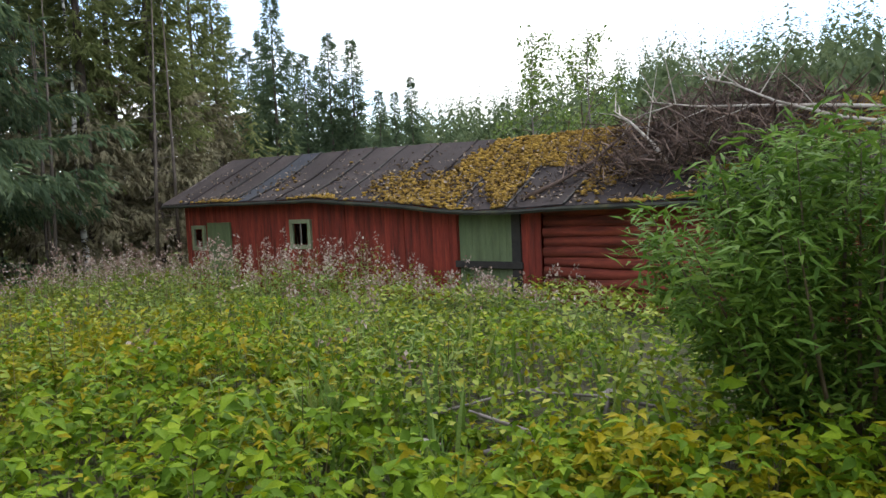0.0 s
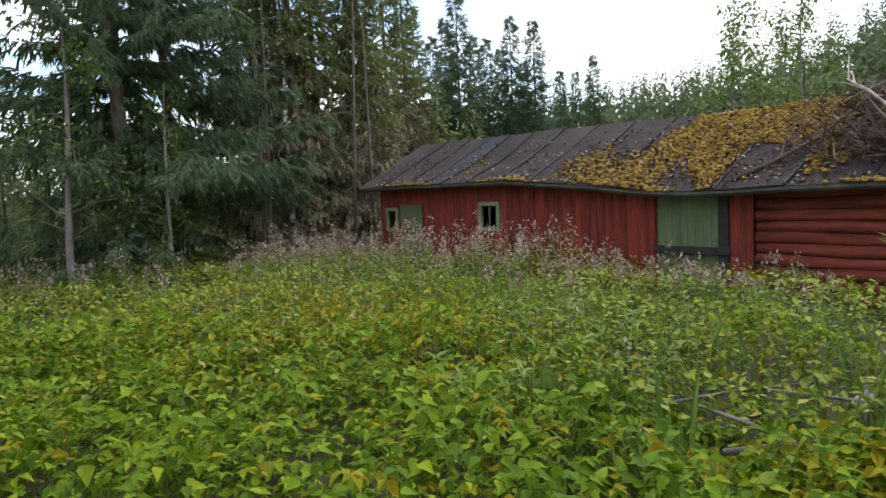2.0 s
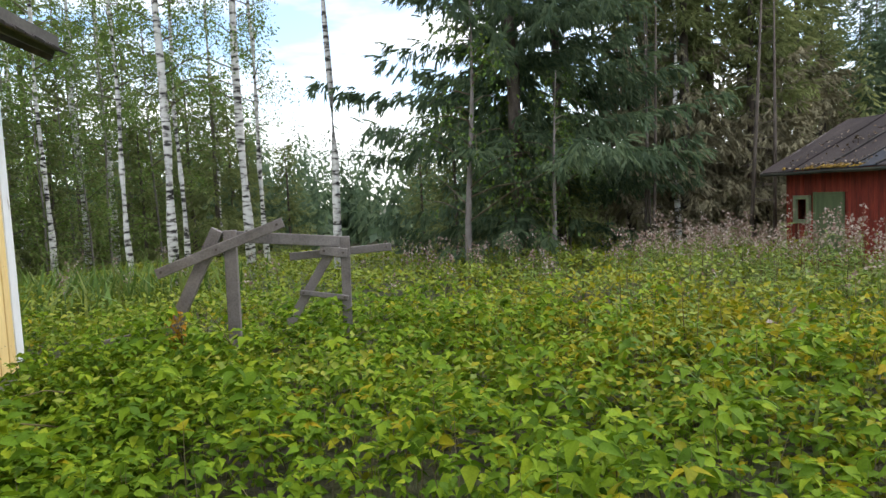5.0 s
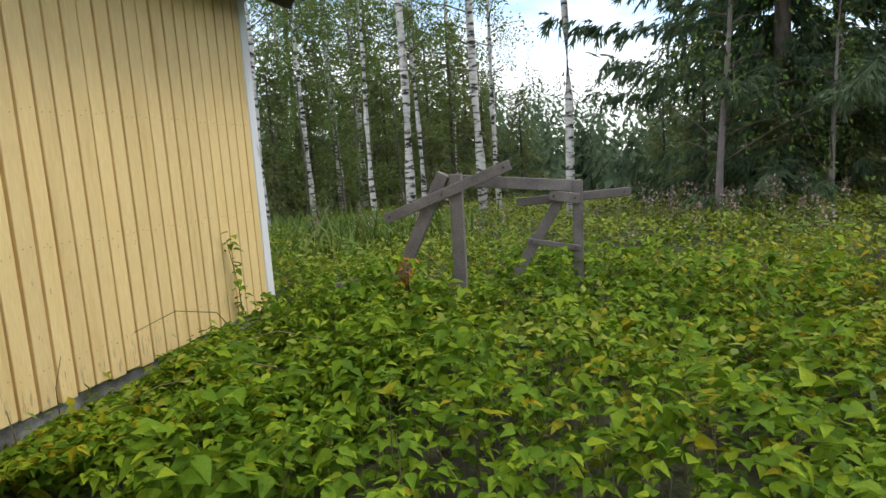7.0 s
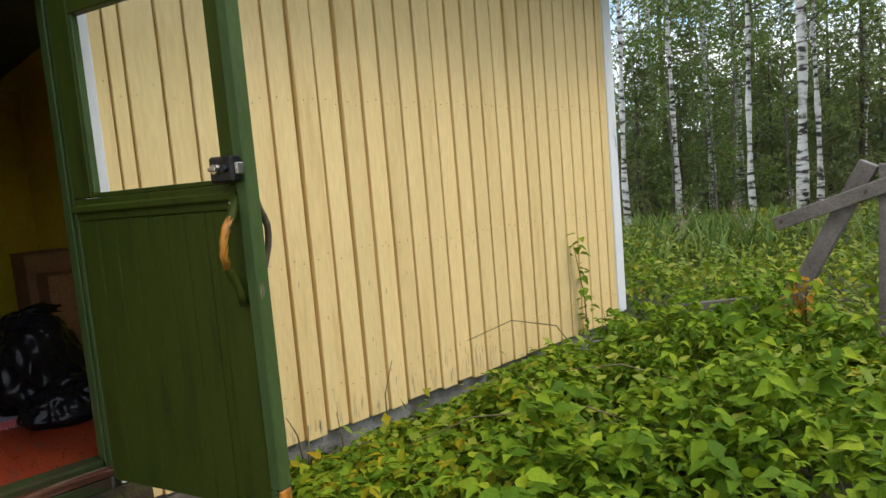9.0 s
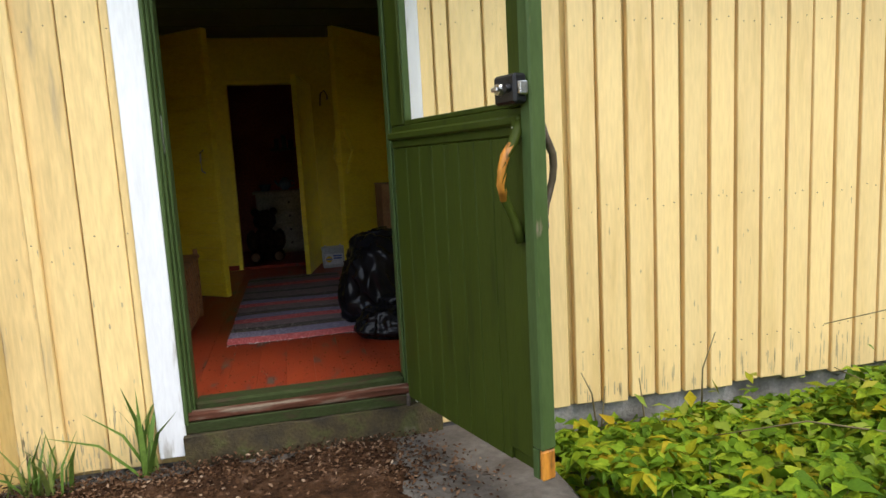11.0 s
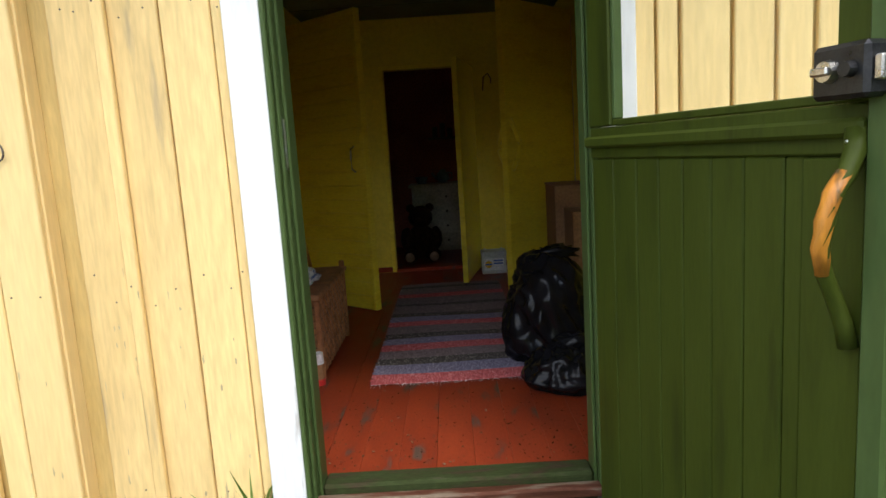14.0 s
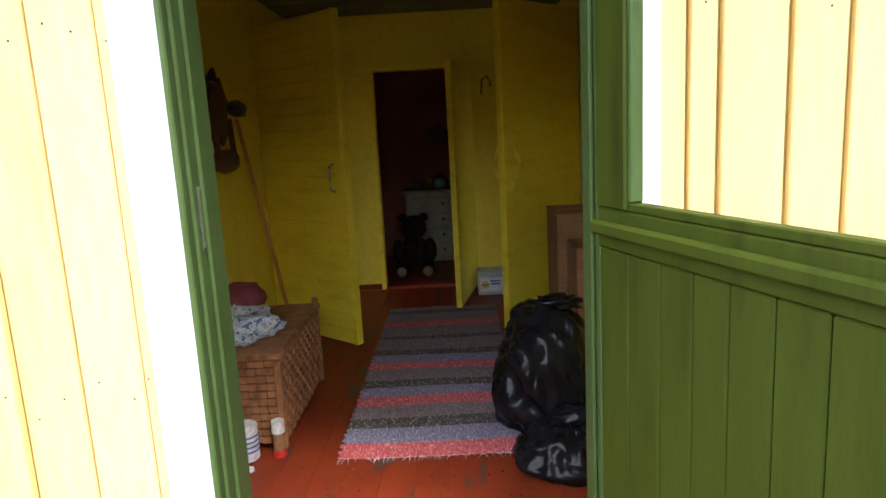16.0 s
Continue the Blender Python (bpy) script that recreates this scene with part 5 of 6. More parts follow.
def polar(bearing, dist, cx=-1.8, cy=-3.2):
    return cx + dist * math.cos(radians(bearing)), cy + dist * math.sin(radians(bearing))


rng = np.random.default_rng(44)
edge_a = spruce("spruce", 17.0, 1.95, 0.8, 1, M_SPRUCE2, dead_to=0.34, step=0.36, density=1.15, fat=1.35, label="tall forest-edge spruce with dry grey lower boughs")
edge_b = spruce("spruce", 15.5, 1.8, 0.7, 2, M_SPRUCE2, dead_to=0.44, step=0.36, density=1.15, fat=1.35, label="tall forest-edge spruce with dry grey lower boughs")
dense = spruce("spruce", 13.0, 2.3, 0.6, 3, M_SPRUCE, step=0.36, density=1.15, fat=1.40, hang=-0.6, label="dense dark green spruce")
big = spruce("spruce", 21.0, 5.2, 1.6, 4, M_SPRUCE, step=0.50, density=1.7, fat=0.98, hang=-0.8, label="large dark spruce with broad drooping boughs")
young = spruce("young_spruce", 6.0, 1.7, 0.2, 5, M_SPRUCE2, step=0.30, density=0.8, fat=1.1, hang=-0.5, label="young green spruce at the forest edge")
big.matrix_basis = place(*polar(-13.3, 18.5), 1.0)
dense.matrix_basis = place(*polar(-40.8, 36), 1.03)
edge_a.matrix_basis = place(*polar(-32.6, 25), 1.0)
edge_b.matrix_basis = place(*polar(-22.5, 22.5), 1.0)
young.matrix_basis = place(*polar(-8, 21), 0.9)
copy_thing(big, place(*polar(-16.8, 21.5), 0.8, 1.0))
for bdeg, dist, s in ((-24.5, 24.5, 1.0), (-26.8, 23.2, 0.98), (-28.5, 26.5, 1.1), (-34.6, 29, 0.95), (-36.3, 31, 0.90), (-31.5, 24.2, 0.85)):
    copy_thing(edge_a if rng.uniform() < 0.5 else edge_b, place(*polar(bdeg, dist), s * rng.uniform(0.93, 1.07), rng.uniform(0, 6.28), tilt=rng.normal(0, 0.012)))
for bdeg, dist, s in ((-38.6, 37, 0.85), (-43.2, 38, 0.78), (-45.3, 39, 0.90), (-47.2, 40, 0.93), (-44.3, 45, 0.85), (-49.3, 44, 0.75), (-52, 50, 0.80), (-36.9, 40, 1.0), (-42, 47, 0.95), (-46.2, 50, 0.85), (-50.5, 52, 0.8), (-39.6, 45, 1.0)):
    copy_thing(dense, place(*polar(bdeg, dist), s * rng.uniform(0.95, 1.05), rng.uniform(0, 6.28)))
# thin bare trunks along the edge of the wood
snag = thing("dead_spruce", (0, 0, 0), "thin bare grey trunk of a dead young spruce", "tree", "dead trunks")
part("trunk", tube(bmesh.new(), [(0, 0, -0.3), (0.03, 0.02, 3.0), (0.0, 0.05, 7.5)], [0.055, 0.042, 0.012], 7), M_BARK, snag, smooth=True)
for k in range(16):
    z_, az, l_ = 0.8 + k * 0.38, rng.uniform(0, 6.28), rng.uniform(0.25, 0.7)
    part("stub", tube(bmesh.new(), [(0.02, 0.02, z_), (0.02 + l_ * math.cos(az), 0.02 + l_ * math.sin(az), z_ - 0.15 * l_)], [0.010, 0.004], 4), M_BARK, snag)
snag.matrix_basis = place(*polar(-24, 20.0), 1.0)
for k in range(5):
    copy_thing(snag, place(*polar(rng.uniform(-35, -19), rng.uniform(19.2, 24)), rng.uniform(0.7, 1.25), rng.uniform(0, 6.28), tilt=rng.normal(0, 0.03)))
# young spruces in front of the wood
for bdeg, dist, s in ((-13.5, 19, 0.8), (-5, 24, 0.9), (-11, 22, 0.7), (-17.5, 19.5, 0.85), (12, 26, 1.3), (17.5, 25, 1.0), (23.5, 23, 0.9), (26.5, 22, 1.0), (14, 30, 1.6), (9.5, 29, 1.1), (22, 29, 1.7), (18.8, 32, 1.9), (25, 31, 2.0), (31, 23, 1.1), (34, 26, 2.0), (6.5, 31, 0.9), (15.8, 34, 1.8), (11, 36, 1.6)):
    copy_thing(young, place(*polar(bdeg, dist), s * rng.uniform(0.9, 1.1), rng.uniform(0, 6.28)))


def birch(name, H, seed, lean, label, nleaf=2600, r0=0.13, leaf_from=0.35, leafm=None, bark=None, spread=1.5, leafsize=0.11):
    rg = np.random.default_rng(seed)
    t = thing(name, (0, 0, 0), label, "tree", "birch trees" if bark is None else "")
    bark = bark or M_BIRCH
    zs = np.linspace(-0.3, H, 9)
    pts = [Vector((lean[0] * (z / H) ** 1.3 * H + 0.05 * math.sin(z * 0.9 + seed), lean[1] * (z / H) * H + 0.05 * math.sin(z * 0.7 + seed * 2), z)) for z in np.clip(zs, 0, H)]
    pts[0].z = -0.4
    part("trunk", tube(bmesh.new(), pts, [r0 * (1 - 0.85 * i / 8) for i in range(9)], 10), bark, t, smooth=True)
    P_ = []
    nb = 26
    for k in range(nb):
        u_ = leaf_from + (0.97 - leaf_from) * k / nb
        i = min(7, int(u_ * 8))
        a = pts[i].lerp(pts[i + 1], u_ * 8 - i)
        az, l = rg.uniform(0, 6.28), spread * (1.15 - u_) * rg.uniform(0.7, 1.3)
        tip = a + Vector((math.cos(az) * l, math.sin(az) * l, l * rg.uniform(0.1, 0.7)))
        droop = tip + Vector((math.cos(az) * 0.3, math.sin(az) * 0.3, -l * 0.45))
        part("limb", tube(bmesh.new(), [a, a.lerp(tip, 0.5) + Vector((0, 0, 0.08)), tip, droop], [0.022, 0.014, 0.008, 0.003], 4), M_DARKWOOD, t)
        for _ in range(nleaf // nb):
            q = a.lerp(tip, rg.uniform(0.25, 1)) if rg.uniform() < 0.5 else tip.lerp(droop, rg.uniform(0, 1.3))
            P_.append((q.x + rg.normal(0, 0.16), q.y + rg.normal(0, 0.16), q.z + rg.normal(0, 0.22)))
    P_ = np.array(P_)
    n_ = len(P_)
    ob = part("crown", bmesh.new(), leafm or M_BIRCHLEAF, t)
    ob.data = tri_mesh("crown", *leaves(P_, rg.uniform(0, 6.28, n_), rg.normal(-0.5, 0.5, n_), rg.normal(0, 0.5, n_), rg.uniform(0.6, 1.2, n_) * leafsize, DIAMOND), leafm or M_BIRCHLEAF)
    return t


bare = birch("birch", 14.0, 1, (0.0, 0.0), "slender birch with a bare white trunk", nleaf=300, r0=0.125, leaf_from=0.75)
leafy = birch("birch", 17.0, 2, (0.01, 0.0), "tall white birch with light green leaves", nleaf=3600, r0=0.15, leaf_from=0.30)
thin = birch("birch", 15.0, 3, (0.0, 0.015), "thin leaning birch with light green leaves", nleaf=3000, r0=0.10, leaf_from=0.35)
sapling = birch("young_birch", 12.0, 5, (0.0, 0.01), "young birch with a thin grey trunk and pale green leaves", nleaf=3900, r0=0.055, leaf_from=0.10, bark=M_GREYWOOD, spread=1.7, leafsize=0.115)
sapling.matrix_basis = place(*polar(15.2, 25, -1.35, -3.44), 0.9)
bare.matrix_basis = place(16.1, -2.55, 1.0)
leafy.matrix_basis = place(16.8, -0.1, 1.0)
thin.matrix_basis = place(*polar(8.9, 21, -1.35, -3.44), 1.0)
for bdeg, dist, s, src in ((16.2, 17, 0.9, leafy), (15.4, 18.5, 0.85, thin), (19.4, 18, 0.9, thin), (24.8, 21, 1.0, thin), (28.4, 19, 1.0, thin), (22.5, 26, 1.0, leafy), (12.6, 27, 0.9, leafy), (9.2, 26, 0.8, thin), (20.5, 27, 1.05, leafy),
                           (-26.0, 22.0, 0.85, bare), (31, 24, 1.0, leafy), (26.5, 29, 1.0, leafy), (17.3, 24, 1.0, sapling), (20.8, 23, 0.9, sapling), (23.4, 24, 1.0, sapling), (27.2, 23, 0.9, sapling), (29.6, 22, 1.0, sapling), (22.2, 22, 0.7, sapling), (25.2, 21.5, 0.8, sapling), (19.2, 26, 1.0, sapling)):
    x, y = polar(bdeg, dist, -1.35, -3.44)
    copy_thing(src, place(x, y, s, rng.uniform(0, 6.28)))
rowan = birch("rowan", 6.5, 7, (-0.09, 0.02), "small leaning rowan with bright green leaves at the forest edge", nleaf=1200, r0=0.09, leaf_from=0.25, leafm=M_ROWAN, bark=M_GREYWOOD, spread=1.8, leafsize=0.11)
rowan.matrix_basis = place(*polar(-9.3, 15.5), 1.0, 0.4)
copy_thing(rowan, place(*polar(-16.2, 16.0), 0.75, 2.6))
aspen = birch("aspen", 8.2, 9, (0.0, 0.0), "slim aspen with sparse leaves behind the barn", nleaf=1500, r0=0.07, leaf_from=0.50, spread=2.0, bark=M_GREYWOOD, leafsize=0.17)
aspen.matrix_basis = place(*polar(-61.6, 27, -2.49, -3.52), 1.08)
copy_thing(aspen, place(*polar(-66.3, 27, -2.49, -3.52), 1.0, 1.4))
bushy = birch("deciduous_tree", 5.2, 11, (0.0, 0.0), "round green deciduous tree behind the barn", nleaf=2600, r0=0.09, leaf_from=0.15, spread=2.0, bark=M_GREYWOOD, leafsize=0.17)
bushy.matrix_basis = place(*polar(-62.5, 30, -2.49, -3.52), 1.0)
for bdeg, dist, s in ((-56, 34, 0.95), (-52.5, 36, 0.95), (-69, 31, 0.9), (-75, 34, 1.1), (-80, 36, 1.2), (-85, 33, 1.2), (-90, 34, 1.2), (-72, 38, 1.2), (-48.8, 38, 0.9)):
    copy_thing(bushy, place(*polar(bdeg, dist, -2.49, -3.52), s, rng.uniform(0, 6.28)))

# ---- far wooded slope ----
rng = np.random.default_rng(55)
M_FARWOOD = mat("far_spruce_needles", [(0.1, (0.070, 0.105, 0.058)), (0.5, (0.120, 0.165, 0.080)), (0.9, (0.190, 0.230, 0.105))], scale=0.12, rough=0.8, bump=0.0, island=0.45, trans=0.38, spec=0.15)


def far_tree(x, y, H, levels, wide=0.15, fine=1.0):
    """A distant spruce: rings of hanging boughs that overlap one another."""
    g = float(ground_z(x, y))
    u_ = np.clip(np.repeat(np.linspace(0, 0.97, levels), 5) + rng.normal(0, 0.4 / levels, levels * 5), 0, 0.985)
    n_ = len(u_)
    L = H * wide * (1 - u_) ** 0.85 * rng.uniform(0.7, 1.3, n_) + 0.10
    az = rng.uniform(0, 6.28, n_)
    out = rng.uniform(0, 1.55 - fine, n_) * L
    P_ = np.stack([x - np.sin(az) * out, y + np.cos(az) * out, g + H * (0.08 + 0.92 * u_) - 0.35 * out], -1)
    return leaves(P_, az + rng.normal(0, 0.3, n_), rng.normal(-0.75 + 0.75 * u_ ** 3, 0.30), rng.uniform(-0.8, 0.8, n_), L * (1.25 - 0.5 * u_) * fine, FAR)


chunks = []
for k in range(480):
    bdeg, dist = rng.uniform(-100, -43), 58 + 52 * rng.uniform(0, 1) ** 0.8
    x, y = polar(bdeg, dist, -2.44, -3.55)
    H = rng.uniform(8.5, 11.0) + (2.2 if bdeg < -68 else 0.0) + (rng.uniform(0.5, 3.0) if rng.uniform() < 0.15 else 0)
    chunks.append(far_tree(x, y, H, 19))
stuff("far_spruce_wood", chunks, M_FARWOOD, "distant spruce wood on the slope behind the barn", "forest")
chunks = []
for k in range(80):
    bdeg, dist = rng.uniform(-42, -11), rng.uniform(30, 50)
    chunks.append(far_tree(*polar(bdeg, dist), rng.uniform(7, 10.5) if bdeg < -24 else rng.uniform(3.5, 5.5), 38, 0.16, 0.65))
for k in range(30):
    bdeg, dist = rng.uniform(-140, -100), rng.uniform(30, 60)
    chunks.append(far_tree(*polar(bdeg, dist), rng.uniform(8, 13), 18, 0.16))
stuff("inner_spruce_wood", chunks, M_SPRUCE2, "dim spruce wood behind the forest edge", "forest")
chunks = []
for k in range(150):
    bdeg, dist = rng.uniform(-16, 46), rng.uniform(34, 58)
    chunks.append(far_tree(*polar(bdeg, dist), (rng.uniform(0.13, 0.21) if bdeg < 8 else rng.uniform(0.18, 0.25)) * dist, 40, 0.17, 0.62))
stuff("dark_spruce_wood", chunks, M_SPRUCE, "dark green spruces beyond the meadow", "forest")


# ---- things in the hall ----
M_WICKER = mat("brown_wicker", [(0.25, (0.149, 0.061, 0.024)), (0.5, (0.351, 0.155, 0.061)), (0.8, (0.513, 0.257, 0.108))], scale=14, rough=0.6, bump=0.4, fine=90, grain=0.2, rnd=0.12)
M_BAG = mat("black_plastic_film", [(0.3, (0.006, 0.006, 0.007)), (0.7, (0.013, 0.013, 0.015))], scale=6, rough=0.2, bump=0.0, fine=9, spec=0.2)
M_CARD = mat("brown_cardboard", [(0.3, (0.22, 0.11, 0.045)), (0.7, (0.32, 0.17, 0.075))], scale=5, rough=0.85, fine=60)
M_BEAR = mat("dark_brown_plush", [(0.3, (0.018, 0.010, 0.006)), (0.7, (0.045, 0.025, 0.015))], scale=20, rough=1.0, bump=0.8, fine=150, spec=0.05)
M_PAW = mat("cream_plush", [(0.3, (0.26, 0.18, 0.12)), (0.7, (0.38, 0.28, 0.19))], scale=20, rough=1.0, bump=0.6, fine=150, spec=0.05)
M_CREAM = mat("cream_paint", [(0.3, (0.42, 0.37, 0.28)), (0.7, (0.60, 0.55, 0.44))], scale=5, rough=0.55, fine=40)
M_CHINA = mat("blue_grey_china", [(0.3, (0.20, 0.26, 0.30)), (0.7, (0.34, 0.42, 0.46))], scale=20, rough=0.25, bump=0.0)
M_PLASTICGREY = mat("pale_grey_plastic", [(0.3, (0.42, 0.44, 0.44)), (0.7, (0.54, 0.56, 0.56))], scale=20, rough=0.45, bump=0.05)
M_LABELWHITE = mat("label_paper", [(0.3, (0.62, 0.62, 0.64)), (0.7, (0.74, 0.74, 0.76))], scale=30, rough=0.6, bump=0.0)
M_LABELYEL = mat("label_yellow", [(0.3, (0.72, 0.45, 0.02)), (0.7, (0.80, 0.52, 0.03))], scale=30, rough=0.5, bump=0.0)
M_LABELBLUE = mat("label_blue", [(0.3, (0.05, 0.11, 0.38)), (0.7, (0.07, 0.15, 0.46))], scale=30, rough=0.5, bump=0.0)
M_REDPL = mat("red_plastic", [(0.3, (0.50, 0.02, 0.02)), (0.7, (0.62, 0.035, 0.03))], scale=30, rough=0.4, bump=0.0)
M_MAROON = mat("maroon_cloth", [(0.3, (0.17, 0.03, 0.035)), (0.7, (0.26, 0.055, 0.06))], scale=20, rough=0.85, fine=150)
M_LEATHER = mat("brown_leather", [(0.3, (0.055, 0.022, 0.016)), (0.7, (0.12, 0.05, 0.036))], scale=9, rough=0.6, fine=90, bump=0.4)
M_HANDLEWOOD = mat("orange_broom_wood", [(0.3, (0.40, 0.16, 0.035)), (0.7, (0.52, 0.24, 0.06))], scale=8, rough=0.5, fine=60)
M_CLOTH = mat("blue_flowered_cloth", [(0.40, (0.10, 0.17, 0.36)), (0.47, (0.62, 0.66, 0.70)), (0.55, (0.66, 0.69, 0.72)), (0.60, (0.18, 0.34, 0.30)), (0.68, (0.60, 0.42, 0.46))], scale=38, rough=0.9, bump=0.2, fine=120, grain=0.1)
RUG = {k: mat("rag_rug_" + k, [(0.25, a), (0.55, b_), (0.8, c_)], scale=60, rough=0.95, bump=0.8, fine=120, stretch=(2.5, 0.8, 1), grain=0.25, bumpdist=0.006) for k, a, b_, c_ in (
    ("red", (0.30, 0.04, 0.04), (0.62, 0.13, 0.13), (0.85, 0.50, 0.48)), ("blue", (0.10, 0.09, 0.15), (0.25, 0.225, 0.31), (0.52, 0.47, 0.55)),
    ("grey", (0.10, 0.075, 0.075), (0.23, 0.17, 0.17), (0.42, 0.33, 0.32)), ("dark", (0.02, 0.018, 0.015), (0.10, 0.085, 0.07), (0.55, 0.50, 0.42)))}


def lump(bm_, c, r, seed, amp=0.18, freq=3.0, sub=4, floor_z=None):
    """A soft uneven body round c."""
    ret = bmesh.ops.create_icosphere(bm_, subdivisions=sub, radius=1.0)
    off = Vector((seed * 3.7, seed * 1.3, 0))
    for v in ret["verts"]:
        p = v.co.copy()
        k = 1 + amp * noise.noise(p * freq + off) + 0.5 * amp * noise.noise(p * freq * 2.6 + off)
        v.co = Vector(c) + Vector((p.x * r[0], p.y * r[1], p.z * r[2])) * k
        if floor_z is not None and v.co.z < floor_z:
            v.co.z = floor_z + 0.002 * noise.noise(p * 9)
    return bm_


# rag rug in woven stripes
rug = thing("rag_rug", (0.45, 2.2, 0.402), "long striped rag rug in red, grey and blue", "rug")
stripes = [("red", 0.13), ("blue", 0.15), ("dark", 0.11), ("grey", 0.14), ("red", 0.12), ("blue", 0.12), ("dark", 0.10), ("grey", 0.17), ("red", 0.11), ("blue", 0.13), ("dark", 0.10), ("grey", 0.22), ("dark", 0.07), ("grey", 0.22), ("red", 0.12), ("grey", 0.20), ("dark", 0.08), ("grey", 0.10)]
y = 1.01
rows = 0
for kind_, w in stripes:
    b = bmesh.new()
    m_ = max(2, int(w / 0.0145))
    for i in range(m_):
        ya, yb = y + w * i / m_, y + w * (i + 1) / m_
        xs_ = np.linspace(0.045 + 0.010 * math.sin(rows * 1.7), 0.855 + 0.010 * math.sin(rows * 2.3), 30)
        prev = None
        for j, xx in enumerate(xs_):
            zc = 0.403 + 0.006 * math.sin(xx * 3 + y * 2) ** 2
            h_ = 0.0075 + 0.0035 * math.sin(j * 3.14 + rows * 3.14)
            cur = [b.verts.new((xx, ya, zc)), b.verts.new((xx, (ya + yb) / 2, zc + h_)), b.verts.new((xx, yb, zc))]
            if prev:
                b.faces.new((prev[0], cur[0], cur[1], prev[1]))
                b.faces.new((prev[1], cur[1], cur[2], prev[2]))
            prev = cur
        rows += 1
    part("stripe", b, RUG[kind_], rug, kind_ + " woven stripe", smooth=True)
    y += w
rng = np.random.default_rng(71)
n = 90
fx = rng.uniform(0.05, 0.85, n)
fr = part("fringe", bmesh.new(), RUG["grey"], rug, "frayed pale fringe")
fr.data = tri_mesh("fringe", *leaves(np.stack([fx, np.full(n, 1.015), np.full(n, 0.405)], -1), math.pi + rng.normal(0, 0.5, n), rng.normal(0.02, 0.05, n), rng.normal(0, 0.3, n), rng.uniform(0.02, 0.055, n), BLADE), M_LABELWHITE)

# wicker chest
chest = thing("wicker_chest", (-0.45, 1.55, 0.40), "brown woven wicker chest standing on the hall floor", "chest")
X0, X1, Y0, Y1, Z0, Z1 = -0.70, -0.20, 1.13, 1.97, 0.40, 0.84
slab("body", (X0 + 0.012, Y0 + 0.012, Z0 + 0.03), (X1 - 0.012, Y1 - 0.012, Z1 - 0.02), M_LEATHER, chest, "dark inside of the wicker")
slab("lid", (X0 - 0.005, Y0 - 0.01, Z1 - 0.02), (X1 + 0.01, Y1 + 0.01, Z1 + 0.012), M_WICKER, chest, "wicker lid", bevel=0.008)
for xx, yy in ((X0, Y0), (X1 - 0.03, Y0), (X0, Y1 - 0.03), (X1 - 0.03, Y1 - 0.03)):
    slab("corner_post", (xx, yy, Z0), (xx + 0.03, yy + 0.03, Z1 - 0.021 if yy < 1.5 else Z1 + 0.05), M_WICKER, chest, bevel=0.006)
for face in ("front", "side"):
    b = bmesh.new()
    lo_, hi_ = (X0 + 0.03, X1 - 0.03) if face == "front" else (Y0 + 0.03, Y1 - 0.03)
    cols, rws = (11, 11) if face == "front" else (20, 11)
    cw, rh = (hi_ - lo_) / cols, (Z1 - 0.02 - Z0 - 0.03) / rws
    for i in range(cols):
        for j in range(rws):
            o = 0.010 if (i + j) % 2 else 0.003
            a0, a1 = lo_ + i * cw + 0.001, lo_ + (i + 1) * cw - 0.001
            z0_, z1_ = Z0 + 0.03 + j * rh + 0.003, Z0 + 0.03 + (j + 1) * rh - 0.003
            if face == "front":
                box(b, (a0, Y0 + 0.010 - o, z0_), (a1, Y0 + 0.0125, z1_), 0.003)
            else:
                box(b, (X1 - 0.0125, a0, z0_), (X1 - 0.010 + o, a1, z1_), 0.003)
    tagged(part("weave", b, M_WICKER, chest, "checkered wicker weave"), kind="stuff")
cloth = lump(bmesh.new(), (-0.47, 1.40, 0.90), (0.20, 0.20, 0.085), 2, 0.28, 2.6, 4, 0.853)
tagged(part("folded_cloth", cloth, M_CLOTH, smooth=True), "crumpled blue flowered cloth on the wicker chest", "cloth")
pouch = lump(bmesh.new(), (-0.55, 1.72, 0.945), (0.14, 0.13, 0.10), 5, 0.2, 1.6, 3, 0.853)
tagged(part("maroon_bag", pouch, M_MAROON, smooth=True), "maroon cloth bag on the wicker chest", "bag")

# toilet roll pack and jar by the chest
roll = thing("paper_roll", (-0.36, 1.06, 0.40), "white paper roll in printed wrapping on the floor", "paper roll")
b = bmesh.new()
bmesh.ops.create_cone(b, segments=24, radius1=0.055, radius2=0.055, depth=0.16, cap_ends=True, matrix=Matrix.Translation((-0.36, 1.06, 0.482)))
bmesh.ops.bevel(b, geom=[e for e in b.edges if abs(e.verts[0].co.z - e.verts[1].co.z) < 1e-5], offset=0.006, segments=2, affect="EDGES")
part("roll", b, M_LABELWHITE, roll)
for k in range(4):
    b = bmesh.new()
    bmesh.ops.create_cone(b, segments=24, radius1=0.0562, radius2=0.0562, depth=0.008, cap_ends=False, matrix=Matrix.Translation((-0.36, 1.06, 0.45 + k * 0.022)))
    part("print_bar", b, M_LABELBLUE, roll, "pale blue print")
jar = thing("candle_jar", (-0.22, 1.08, 0.40), "small glass candle jar with a red foot on the floor", "candle")
